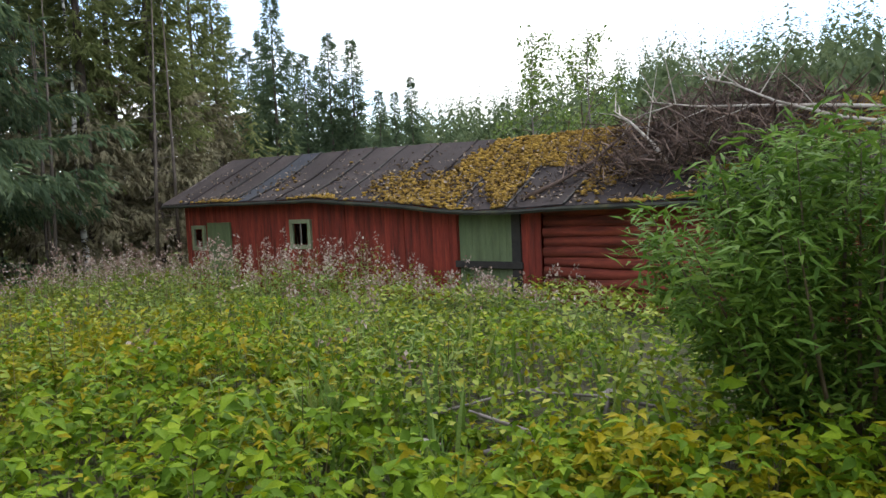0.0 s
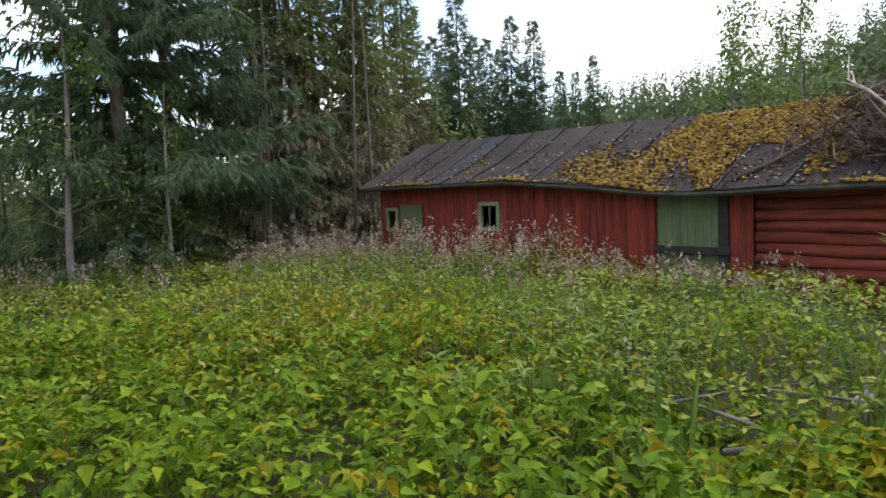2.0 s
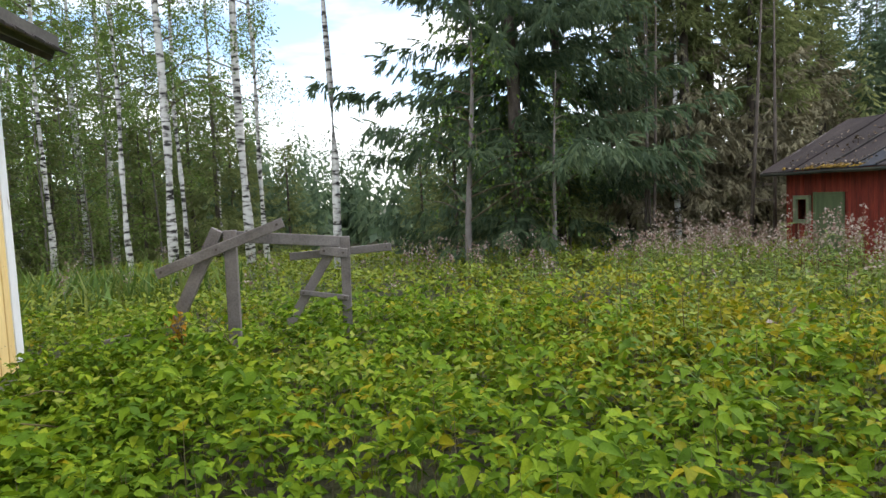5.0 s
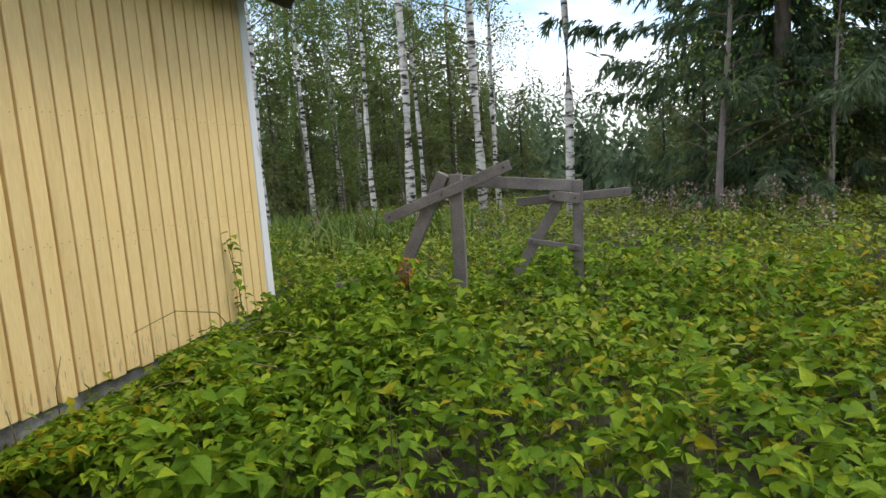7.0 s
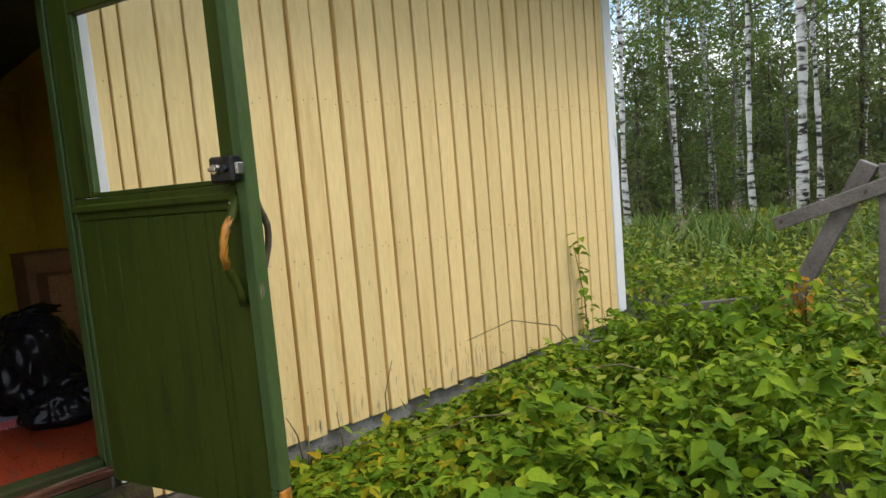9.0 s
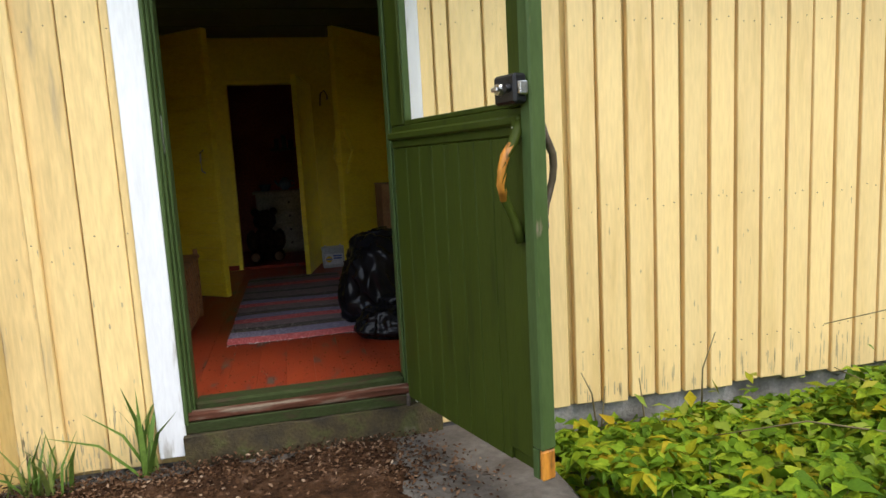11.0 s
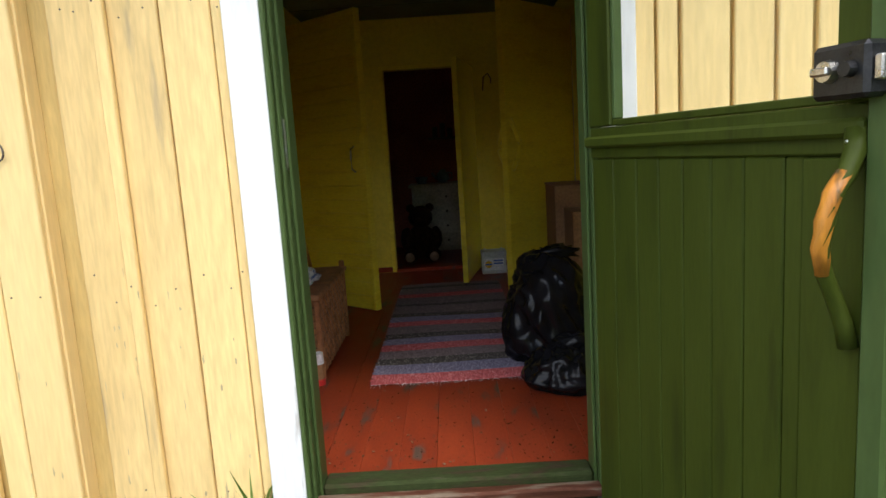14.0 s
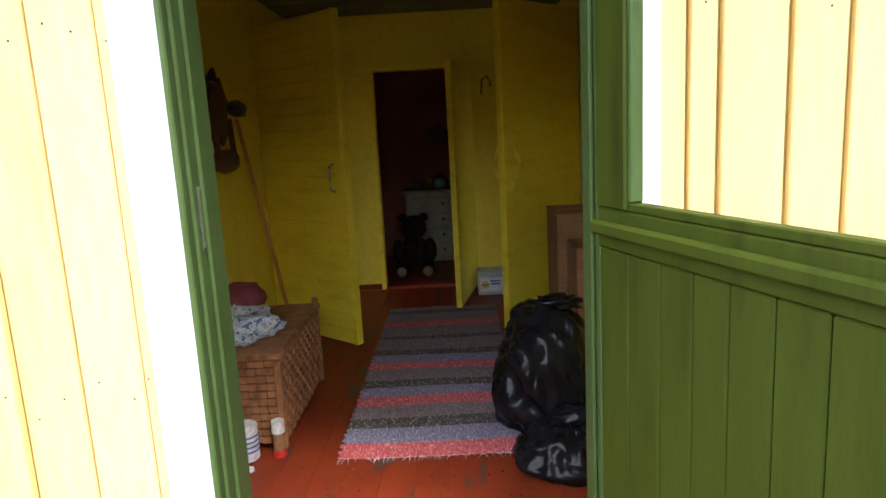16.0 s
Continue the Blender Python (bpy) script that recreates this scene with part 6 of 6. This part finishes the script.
for nm, r, z0_, z1_, mm, lb in (("foot", 0.030, 0.401, 0.432, M_REDPL, "red plastic foot"), ("wax", 0.027, 0.433, 0.51, M_CARD, "brown wax"), ("neck", 0.029, 0.511, 0.565, M_LABELWHITE, "milky rim")):
    b = bmesh.new()
    bmesh.ops.create_cone(b, segments=20, radius1=r, radius2=r * 0.95, depth=z1_ - z0_, cap_ends=True, matrix=Matrix.Translation((-0.22, 1.08, (z0_ + z1_) / 2)))
    part(nm, b, mm, jar, lb, smooth=False)
scrap = lump(bmesh.new(), (-0.34, 0.95, 0.407), (0.045, 0.03, 0.012), 8, 0.4, 3, 2, 0.401)
tagged(part("paper_scrap", scrap, M_LABELWHITE), "crumpled white paper scrap on the floor", "paper")

# rubbish bags: slumped film with sharp creases
for c, r, sd, lab in (((0.985, 1.30, 0.66), (0.25, 0.25, 0.33), 3, "large slumped black rubbish bag on the hall floor"), ((1.02, 0.90, 0.49), (0.21, 0.19, 0.13), 6, "small slack black rubbish bag on the hall floor")):
    b = lump(bmesh.new(), c, r, sd, 0.10, 1.8, 5, 0.402)
    for v in b.verts:
        d_ = (v.co - Vector(c)).normalized()
        sag = max(0.0, min(1.0, (c[2] + 0.05 - v.co.z) / (c[2] - 0.40)))
        v.co.x += (v.co.x - c[0]) * 0.26 * sag
        v.co.y += (v.co.y - c[1]) * 0.22 * sag
        w_ = Vector((d_.x + 0.25 * d_.z, d_.y, d_.z * 0.5 + 0.2 * d_.x))
        fold = -0.060 * abs(noise.noise(w_ * 3.0 + Vector((0, sd, 0)))) - 0.016 * abs(noise.noise(w_ * 5.5 + Vector((sd, sd, 0))))
        if v.co.z > 0.41:
            v.co += d_ * fold
    bag = thing("rubbish_bag", (c[0], c[1], 0.40), lab, "rubbish bag")
    top_z = max(v.co.z for v in b.verts) - 0.02
    part("sack", b, M_BAG, bag, smooth=True)
    neck = lump(bmesh.new(), (c[0] + 0.05, c[1] + 0.03, top_z), (0.11, 0.07, 0.035), sd + 1, 0.6, 2.6, 3)
    part("tied_neck", neck, M_BAG, bag, "gathered plastic neck", smooth=True)

# cardboard boxes against the wall
cb = thing("cardboard_box", (1.32, 2.35, 0.40), "brown cardboard box standing on another by the side door", "box")
slab("carton", (1.17, 2.15, 0.402), (1.50, 2.55, 1.255), M_CARD, cb, bevel=0.004)
slab("flap", (1.165, 2.14, 1.256), (1.50, 2.36, 1.262), M_CARD, cb, bevel=0.001)
slab("flap", (1.165, 2.365, 1.256), (1.50, 2.56, 1.264), M_CARD, cb, bevel=0.001)
cb2 = thing("cardboard_box", (1.36, 1.9, 0.40), "smaller brown cardboard box in front of the tall one", "box")
slab("carton", (1.22, 1.82, 0.402), (1.51, 2.12, 1.12), M_CARD, cb2, bevel=0.004)

# car battery
bat = thing("car_battery", (0.85, 3.80, 0.40), "pale grey car battery with a printed label on the floor", "battery")
slab("case", (0.745, 3.72, 0.402), (0.965, 3.89, 0.565), M_PLASTICGREY, bat, bevel=0.006)
slab("cover", (0.742, 3.717, 0.566), (0.968, 3.893, 0.605), M_PLASTICGREY, bat, bevel=0.005)
slab("label", (0.765, 3.7175, 0.435), (0.945, 3.7195, 0.545), M_LABELWHITE, bat, "white label", bevel=0)
b = bmesh.new()
bmesh.ops.create_cone(b, segments=20, radius1=0.032, radius2=0.032, depth=0.002, cap_ends=True, matrix=Matrix.Translation((0.805, 3.716, 0.49)) @ Matrix.Rotation(radians(90), 4, "X"))
part("yellow_disc", b, M_LABELYEL, bat, "yellow disc")
slab("blue_bar", (0.775, 3.7145, 0.483), (0.836, 3.7148, 0.497), M_LABELBLUE, bat, bevel=0)
for z_ in (0.515, 0.49):
    slab("print_bar", (0.85, 3.7165, z_), (0.935, 3.7172, z_ + 0.014), M_LABELBLUE, bat, bevel=0)
for xx in (0.78, 0.93):
    b = bmesh.new()
    bmesh.ops.create_cone(b, segments=12, radius1=0.010, radius2=0.009, depth=0.02, cap_ends=True, matrix=Matrix.Translation((xx, 3.80, 0.616)))
    part("terminal", b, M_STEEL, bat)

# broom, leather harness and hook on the walls
broom = thing("broom", (-0.50, 2.52, 0.40), "broom with an orange wooden handle leaning upside down on the wall", "broom")
part("handle", tube(bmesh.new(), [(-0.48, 2.52, 0.42), (-0.58, 2.45, 1.15), (-0.69, 2.40, 1.90)], [0.013, 0.013, 0.012], 8), M_HANDLEWOOD, broom, smooth=True)
head = lump(bmesh.new(), (-0.68, 2.40, 1.96), (0.045, 0.13, 0.05), 4, 0.2, 3, 3)
part("brush_head", head, M_BLACK, broom, "dark bristle head")
harness = thing("leather_harness", (-0.72, 2.2, 1.6), "brown leather straps hanging on the yellow hall wall", "harness")
part("pad", lump(bmesh.new(), (-0.715, 2.14, 1.95), (0.030, 0.17, 0.20), 7, 0.35, 2.2, 3), M_LEATHER, harness, smooth=True)
part("pad", lump(bmesh.new(), (-0.715, 2.22, 1.66), (0.028, 0.22, 0.07), 9, 0.3, 2.5, 3), M_LEATHER, harness, smooth=True)
for a_, c_ in (((-0.71, 2.05, 1.90), (-0.71, 2.10, 1.64)), ((-0.71, 2.32, 1.90), (-0.71, 2.36, 1.68)), ((-0.71, 2.10, 2.10), (-0.71, 2.42, 1.93))):
    plank("strap", a_, c_, 0.035, 0.008, M_LEATHER, harness, up=(1, 0, 0.01))
hook = tube(bmesh.new(), [(0.93, 4.115, 2.12), (0.93, 4.06, 2.15), (0.90, 4.03, 2.20), (0.86, 4.05, 2.17), (0.85, 4.06, 2.05)], [0.006] * 5, 6)
tagged(part("wall_hook", hook, M_RUST, smooth=True), "bent iron hook on the back wall of the hall", "hook")

# ---- back room ----
dresser = thing("dresser", (0.42, 5.5, 0.40), "cream painted chest of drawers in the dim back room", "dresser")
slab("carcass", (0.06, 5.30, 0.402), (0.85, 5.72, 1.13), M_CREAM, dresser)
slab("top", (0.03, 5.27, 1.131), (0.88, 5.74, 1.165), M_CREAM, dresser, bevel=0.006)
for k in range(4):
    dr = slab("drawer", (0.09, 5.278, 0.45 + k * 0.165), (0.82, 5.299, 0.595 + k * 0.165), M_CREAM, dresser, bevel=0.005)
    part("drawer_knob", bmesh_ball((0.45, 5.266, 0.525 + k * 0.165), 0.014, 2), M_DARKWOOD, dr)
pot = thing("teapot", (0.42, 5.42, 1.165), "blue-grey china teapot on the dresser", "teapot")
part("body", lump(bmesh.new(), (0.42, 5.42, 1.235), (0.075, 0.075, 0.068), 1, 0.0, 1, 3), M_CHINA, pot, smooth=True)
part("lid", lump(bmesh.new(), (0.42, 5.42, 1.305), (0.035, 0.035, 0.018), 1, 0.0, 1, 2), M_CHINA, pot, smooth=True)
part("spout", tube(bmesh.new(), [(0.36, 5.42, 1.22), (0.32, 5.42, 1.25), (0.30, 5.42, 1.29)], [0.018, 0.013, 0.010], 8), M_CHINA, pot, smooth=True)
part("handle", tube(bmesh.new(), [(0.48, 5.42, 1.20), (0.53, 5.42, 1.22), (0.53, 5.42, 1.27), (0.48, 5.42, 1.28)], [0.008] * 4, 6), M_CHINA, pot, smooth=True)
bowl = bmesh.new()
bmesh.ops.create_cone(bowl, segments=20, radius1=0.045, radius2=0.075, depth=0.08, cap_ends=True, matrix=Matrix.Translation((0.18, 5.42, 1.206)))
tagged(part("china_bowl", bowl, M_CHINA, smooth=False), "blue-grey china bowl on the dresser", "bowl")
shelf = thing("wall_shelf", (0.50, 5.68, 1.66), "dark wall shelf with small things in the back room", "shelf")
slab("board", (0.28, 5.60, 1.66), (0.85, 5.75, 1.685), M_DARKWOOD, shelf)
for xx, hh in ((0.33, 0.12), (0.42, 0.16), (0.50, 0.10), (0.62, 0.18)):
    slab("tin", (xx, 5.64, 1.686), (xx + 0.06, 5.70, 1.686 + hh), M_BLACK, shelf, bevel=0.008)
bear = bmesh.new()
for c, r in (((0.17, 4.72, 0.60), (0.15, 0.13, 0.19)), ((0.17, 4.70, 0.86), (0.125, 0.115, 0.12)), ((0.07, 4.72, 0.955), (0.045, 0.03, 0.045)), ((0.27, 4.72, 0.955), (0.045, 0.03, 0.045)), ((0.17, 4.60, 0.83), (0.055, 0.05, 0.045)),
             ((0.02, 4.66, 0.64), (0.065, 0.075, 0.12)), ((0.32, 4.66, 0.64), (0.065, 0.075, 0.12)), ((0.06, 4.58, 0.475), (0.075, 0.13, 0.072)), ((0.29, 4.58, 0.475), (0.075, 0.13, 0.072))):
    lump(bear, c, r, 1, 0.06, 3, 3)
k0 = len(bear.faces)
for c in ((0.05, 4.455, 0.475), (0.30, 4.455, 0.475)):
    lump(bear, c, (0.048, 0.022, 0.048), 1, 0.03, 3, 3)
bear.faces.ensure_lookup_table()
for f in bear.faces[k0:]:
    f.material_index = 1
bear_ob = tagged(part("plush_bear", bear, M_BEAR, smooth=True), "dark brown plush bear sitting on the floor behind the doorway", "plush toy")
bear_ob.data.materials.append(M_PAW)

# ---- small things outdoors ----
chain = thing("hook_and_chain", (-0.88, -0.09, 2.08), "iron hook with a chain hanging on the yellow wall", "hook")
part("hook", tube(bmesh.new(), [(-0.895, -0.092, 2.10), (-0.905, -0.12, 2.08), (-0.89, -0.125, 2.02), (-0.875, -0.11, 1.99)], [0.006] * 4, 6), M_RUST, chain, smooth=True)
for k in range(14):
    b = bmesh.new()
    z_ = 1.975 - k * 0.024
    x_ = -0.878 + 0.0035 * k * 0.4
    ring = [(x_ + 0.007 * math.cos(a) * (1 if k % 2 else 0.2), -0.10 + 0.006 * math.cos(a) * (0.2 if k % 2 else 1), z_ + 0.016 * math.sin(a)) for a in np.linspace(0, 2 * math.pi, 9)]
    part("chain_link", tube(b, ring, [0.0028] * 9, 5), M_RUST, chain)
ring = [(-0.862 + 0.018 * math.cos(a), -0.10, 1.61 + 0.026 * math.sin(a)) for a in np.linspace(0, 2 * math.pi, 15)]
part("end_ring", tube(bmesh.new(), ring, [0.003] * 15, 5), M_RUST, chain)
rng = np.random.default_rng(90)


def cane(pts, r, label):
    tagged(part("dry_cane", tube(bmesh.new(), pts, [r * (1 - 0.6 * i / (len(pts) - 1)) for i in range(len(pts))], 5), M_STALK, smooth=True), label, "cane", "dry canes")


for pts in ([(2.42, -0.12, 0.05), (2.44, -0.10, 0.30), (2.52, -0.09, 0.48)], [(4.05, -0.45, 0.10), (3.9, -0.3, 0.42), (3.55, -0.18, 0.52), (3.15, -0.12, 0.46)], [(3.35, -1.3, 0.0), (2.95, -0.9, 0.30), (2.75, -0.6, 0.42)], [(2.9, -2.0, 0.2), (2.6, -1.4, 0.42), (2.25, -1.0, 0.40), (2.0, -0.8, 0.30)],
            [(3.6, -1.9, 0.2), (3.1, -1.3, 0.48), (2.9, -1.0, 0.45)], [(1.85, -0.12, 0.02), (1.83, -0.10, 0.25), (1.78, -0.09, 0.36)], [(1.86, -0.12, 0.02), (1.90, -0.10, 0.28)], [(2.10, -0.14, 0.0), (2.08, -0.11, 0.30)], [(5.0, -2.2, 0.1), (4.85, -2.0, 0.55), (4.7, -1.9, 0.75)]):
    cane(pts, 0.006, "thin dry raspberry cane bending over the weeds")
climb = thing("nettle", (4.6, -0.08, 0.0), "tall thin nettle growing against the yellow wall", "nettle")
part("stem", tube(bmesh.new(), [(4.62, -0.10, 0.0), (4.60, -0.09, 0.5), (4.50, -0.08, 0.95)], [0.006, 0.005, 0.003], 5), M_STALK, climb)
P = np.array([(4.62 - 0.12 * t_, -0.10, 0.2 + 0.78 * t_) for t_ in np.repeat(np.linspace(0, 1, 11), 3)]) + rng.normal(0, 0.03, (33, 3))
lv = part("leaf", bmesh.new(), M_RASP, climb)
lv.data = tri_mesh("leaf", *leaves(P, rng.uniform(0, 6.28, 33), rng.normal(-0.2, 0.3, 33), rng.normal(0, 0.3, 33), rng.uniform(0.05, 0.10, 33), BROAD), M_RASP)
tagged(lv, kind="stuff")
shrub = thing("yellow_shrub", (4.85, -1.68, 0.0), "small withering shrub with orange-yellow leaves by the trestle", "shrub")
SP = []
for k in range(5):
    tip = Vector((4.85 + rng.normal(0, 0.10), -1.68 + rng.normal(0, 0.12), 0.66 + rng.normal(0, 0.08)))
    root = Vector((4.85 + rng.normal(0, 0.03), -1.68 + rng.normal(0, 0.03), -0.02))
    part("stem", tube(bmesh.new(), [root, root.lerp(tip, 0.6), tip], [0.007, 0.005, 0.003], 5), M_STALK, shrub)
    SP += [tuple(root.lerp(tip, q)) for q in rng.uniform(0.55, 1.05, 16)]
SP = np.array(SP) + rng.normal(0, 0.03, (len(SP), 3))
n = len(SP)
lv = part("leaf", bmesh.new(), M_RASPYEL, shrub, "orange-yellow leaves")
M_WITHER = mat("withering_leaves", [(0.1, (0.28, 0.24, 0.02)), (0.5, (0.48, 0.30, 0.03)), (0.9, (0.52, 0.20, 0.03))], scale=3, rough=0.6, bump=0.2, fine=90, island=0.7, trans=0.3, spec=0.15)
lv.data = tri_mesh("leaf", *leaves(SP, rng.uniform(0, 6.28, n), rng.normal(-0.2, 0.4, n), rng.normal(0, 0.4, n), rng.uniform(0.05, 0.09, n), BROAD), M_WITHER)
tagged(lv, kind="stuff")
for pts, r in (([(-0.9, -7.0, 0.08), (-0.4, -7.25, 0.14), (0.25, -7.4, 0.15)], 0.024), ([(-1.2, -8.3, 0.08), (-0.5, -8.1, 0.18), (0.1, -8.0, 0.16)], 0.018), ([(-0.6, -7.9, 0.1), (-0.5, -8.2, 0.26)], 0.024), ([(0.6, -7.3, 0.08), (0.2, -7.8, 0.17), (-0.1, -8.3, 0.18)], 0.014), ([(-0.2, -6.9, 0.10), (-0.7, -7.5, 0.16)], 0.018)):
    tagged(part("dead_branch", tube(bmesh.new(), pts, [r * (1 - 0.5 * i / (len(pts) - 1)) for i in range(len(pts))], 7), M_GREYWOOD, smooth=True), "grey dead branch lying in the weeds", "branch", "dead branches")
for c, r in (((0.2, -6.75, 0.12), (0.12, 0.08, 0.035)), ((-0.52, -8.15, 0.16), (0.07, 0.10, 0.05))):
    tagged(part("stone", lump(bmesh.new(), c, r, c[0], 0.55, 2.2, 3), M_CONCRETE), "pale grey stone lying among the weeds", "stone")

# crumbs of dirt on the hall floor
n = 420
x, y = rng.uniform(-0.1, 1.0, n), 0.15 + np.abs(rng.normal(0, 0.45, n))
ok = y < 2.2
x, y = x[ok], y[ok]
n = len(x)
stuff("floor_crumbs", [leaves(np.stack([x, y, np.full(n, 0.405)], -1), rng.uniform(0, 6.28, n), rng.normal(0, 0.3, n), rng.normal(0, 0.4, n), rng.uniform(0.005, 0.016, n), DIAMOND)], M_DARKLITTER, "dark crumbs of dirt and leaf bits on the red floor", "dirt")


# ---- boards of the house and barn walls ----
def board_mesh(w, t, h):
    b = box(bmesh.new(), (0, -t, 0), (w, 0, h), 0.004)
    me = bpy.data.meshes.new("board")
    b.to_mesh(me)
    b.free()
    return me


rng = np.random.default_rng(12)
facade_meshes = []
for w in (0.128, 0.130, 0.132):
    for mm in (M_YELLOW, M_YELLOW):
        me = board_mesh(w, 0.036, 3.15)
        me.materials.append(mm)
        facade_meshes.append((w, me))
x = 1.779
while x < 5.13:
    w, me = facade_meshes[rng.integers(0, len(facade_meshes))]
    piece("board", me, Matrix.Translation((x, -0.001, 0.165 + rng.uniform(-0.012, 0.015))) @ Matrix.Rotation(rng.normal(0, 0.0015), 4, "Y"), wall_front)
    x += 0.1505 + rng.normal(0, 0.0015)


def wide_board(x0, x1, y, z0, material=M_YELLOW, t=0.024):
    me = board_mesh(x1 - x0, t, 3.3 - z0)
    me.materials.append(material)
    piece("board", me, Matrix.Translation((x0, y, z0)), wall_front)


for x0, x1, y, z0 in ((-0.196, -0.159, -0.001, 0.18), (-0.354, -0.200, -0.001, 0.18), (-0.516, -0.360, -0.001, 0.19), (-0.553, -0.512, -0.026, 0.17), (-0.700, -0.557, -0.001, 0.20),
                      (1.083, 1.143, -0.001, 0.18), (1.153, 1.214, -0.001, 0.17), (1.226, 1.372, -0.001, 0.18), (1.386, 1.506, -0.001, 0.17), (1.520, 1.622, -0.001, 0.18), (1.640, 1.748, -0.001, 0.17)):
    wide_board(x0, x1, y, z0, M_YELLOW_WORN if x0 < 0 else M_YELLOW)
for x0, x1, y, z0 in ((-0.925, -0.772, -0.066, 0.12), (-1.012, -0.929, -0.066, 0.14)):
    wide_board(x0, x1, y, z0)
slab("corner_boxing", (-1.012, -0.066, 0.14), (-0.766, -0.001, 3.3), M_YELLOW, wall_front)
x = -1.145
k = 0
while x > -3.95:
    w = 0.112 if k % 2 else 0.06
    wide_board(x, x + w, -0.001 if k % 2 else -0.012, 0.21 + rng.uniform(-0.02, 0.01))
    x -= 0.125 if k % 2 else 0.075
    x = round(x, 3)
    k += 1

nail_p = []
for z_ in (0.42, 1.16, 2.02):
    for x_ in np.arange(1.844, 5.18, 0.1505):
        nail_p += [(x_ - 0.03 + rng.normal(0, 0.006), -0.0385, z_ + rng.normal(0, 0.012)), (x_ + 0.03 + rng.normal(0, 0.006), -0.0385, z_ + rng.normal(0, 0.012))]
    for x_, y_ in ((-0.18, -0.026), (-0.24, -0.026), (-0.32, -0.026), (-0.40, -0.026), (-0.48, -0.026), (-0.533, -0.051), (-0.60, -0.026), (-0.66, -0.026), (-0.82, -0.091), (-0.89, -0.091), (-0.97, -0.091), (1.12, -0.026), (1.18, -0.026), (1.26, -0.026), (1.34, -0.026), (1.42, -0.026), (1.47, -0.026)):
        nail_p.append((x_ + rng.normal(0, 0.01), y_, z_ + rng.normal(0, 0.03)))
nb = bmesh.new()
for p_ in nail_p:
    bmesh.ops.create_cone(nb, segments=6, radius1=0.0030, radius2=0.0026, depth=0.003, cap_ends=True, matrix=Matrix.Translation(p_) @ Matrix.Rotation(radians(90), 4, "X"))
tagged(part("nail_heads", nb, M_RUST, wall_front, "small dark nail heads"), kind="stuff")

# paint worn to grey wood in short streaks along the board ends
rg_ = np.random.default_rng(77)
wb = bmesh.new()
for k in range(300):
    left_side = k < 190
    x_ = rg_.uniform(-0.93, -0.21) if left_side else rg_.uniform(1.80, 3.6)
    z_ = 0.19 + abs(rg_.normal(0, 0.085)) if k % 5 else rg_.uniform(0.3, 1.2)
    y_ = -0.0915 if x_ < -0.772 else -0.0517 if -0.553 < x_ < -0.512 else -0.0257 if left_side else -0.0377
    if left_side and (-0.772 < x_ < -0.70 or abs(x_ + 0.3575) < 0.012 or abs(x_ + 0.555) < 0.008 or abs(x_ + 0.198) < 0.01):
        continue
    if not left_side:
        q_ = (x_ - 1.779) % 0.1505
        x_ += 0.06 - q_ + rg_.uniform(-0.04, 0.04)
    w_, h_ = rg_.uniform(0.0012, 0.005), rg_.uniform(0.012, 0.06) * (1 if k % 5 else 0.4)
    ring = []
    for i in range(10):
        a_ = 2 * math.pi * i / 10
        j_ = rg_.uniform(0.55, 1.2)
        ring.append(wb.verts.new((x_ + w_ * math.cos(a_) * j_, y_, z_ + h_ * (math.sin(a_) * j_ + 0.3))))
    wb.faces.new(ring)
M_GREYBARE = mat("weathered_bare_board", [(0.3, (0.36, 0.28, 0.16)), (0.5, (0.50, 0.39, 0.21)), (0.7, (0.62, 0.48, 0.24))], scale=14, rough=0.85, bump=0.3, fine=60, stretch=(3, 3, 0.6), grain=0.2)
tagged(part("worn_streaks", wb, M_GREYBARE, wall_front, "grey streaks of bare wood where the paint has worn off"), kind="stuff")

barn_boards = []
for w in (0.105, 0.118, 0.13):
    me = board_mesh(w, 0.025, 2.9)
    me.materials.append(M_REDWALL)
    barn_boards.append((w, me))
x = 4.83
OPEN = ((13.10, 13.68, 0.62, 1.29), (11.97, 12.94, -1.0, 1.36), (8.94, 9.65, 0.70, 1.39))
while x < 13.9:
    w, me = barn_boards[rng.integers(0, 3)]
    top = float(np.interp(x, EX, EZ)) + 0.12
    y = Y_WALL - 0.012 + rng.uniform(-0.004, 0.006)
    hole = [o for o in OPEN if x + w > o[0] and x < o[1]]
    spans = [(-1.1, top)] if not hole else [s for s in ((-1.1, hole[0][2]), (hole[0][3], top)) if s[1] - s[0] > 0.05]
    for za, zb in spans:
        m = Matrix.Translation((x, y + 0.013 * (int(x * 50) % 2), za)) @ Matrix.Rotation(rng.normal(0, 0.004), 4, "Y") @ Matrix.Diagonal((1, 1, (zb - za) / 2.9, 1))
        piece("board", me, m, barn)
    x += w - 0.012
for k in range(3):
    me = board_mesh(0.13, 0.025, 2.2)
    me.materials.append(M_REDWALL)
    piece("board", me, Matrix.Translation((3.0 + k * 0.133, Y_WALL + 0.035, -0.6)), barn)
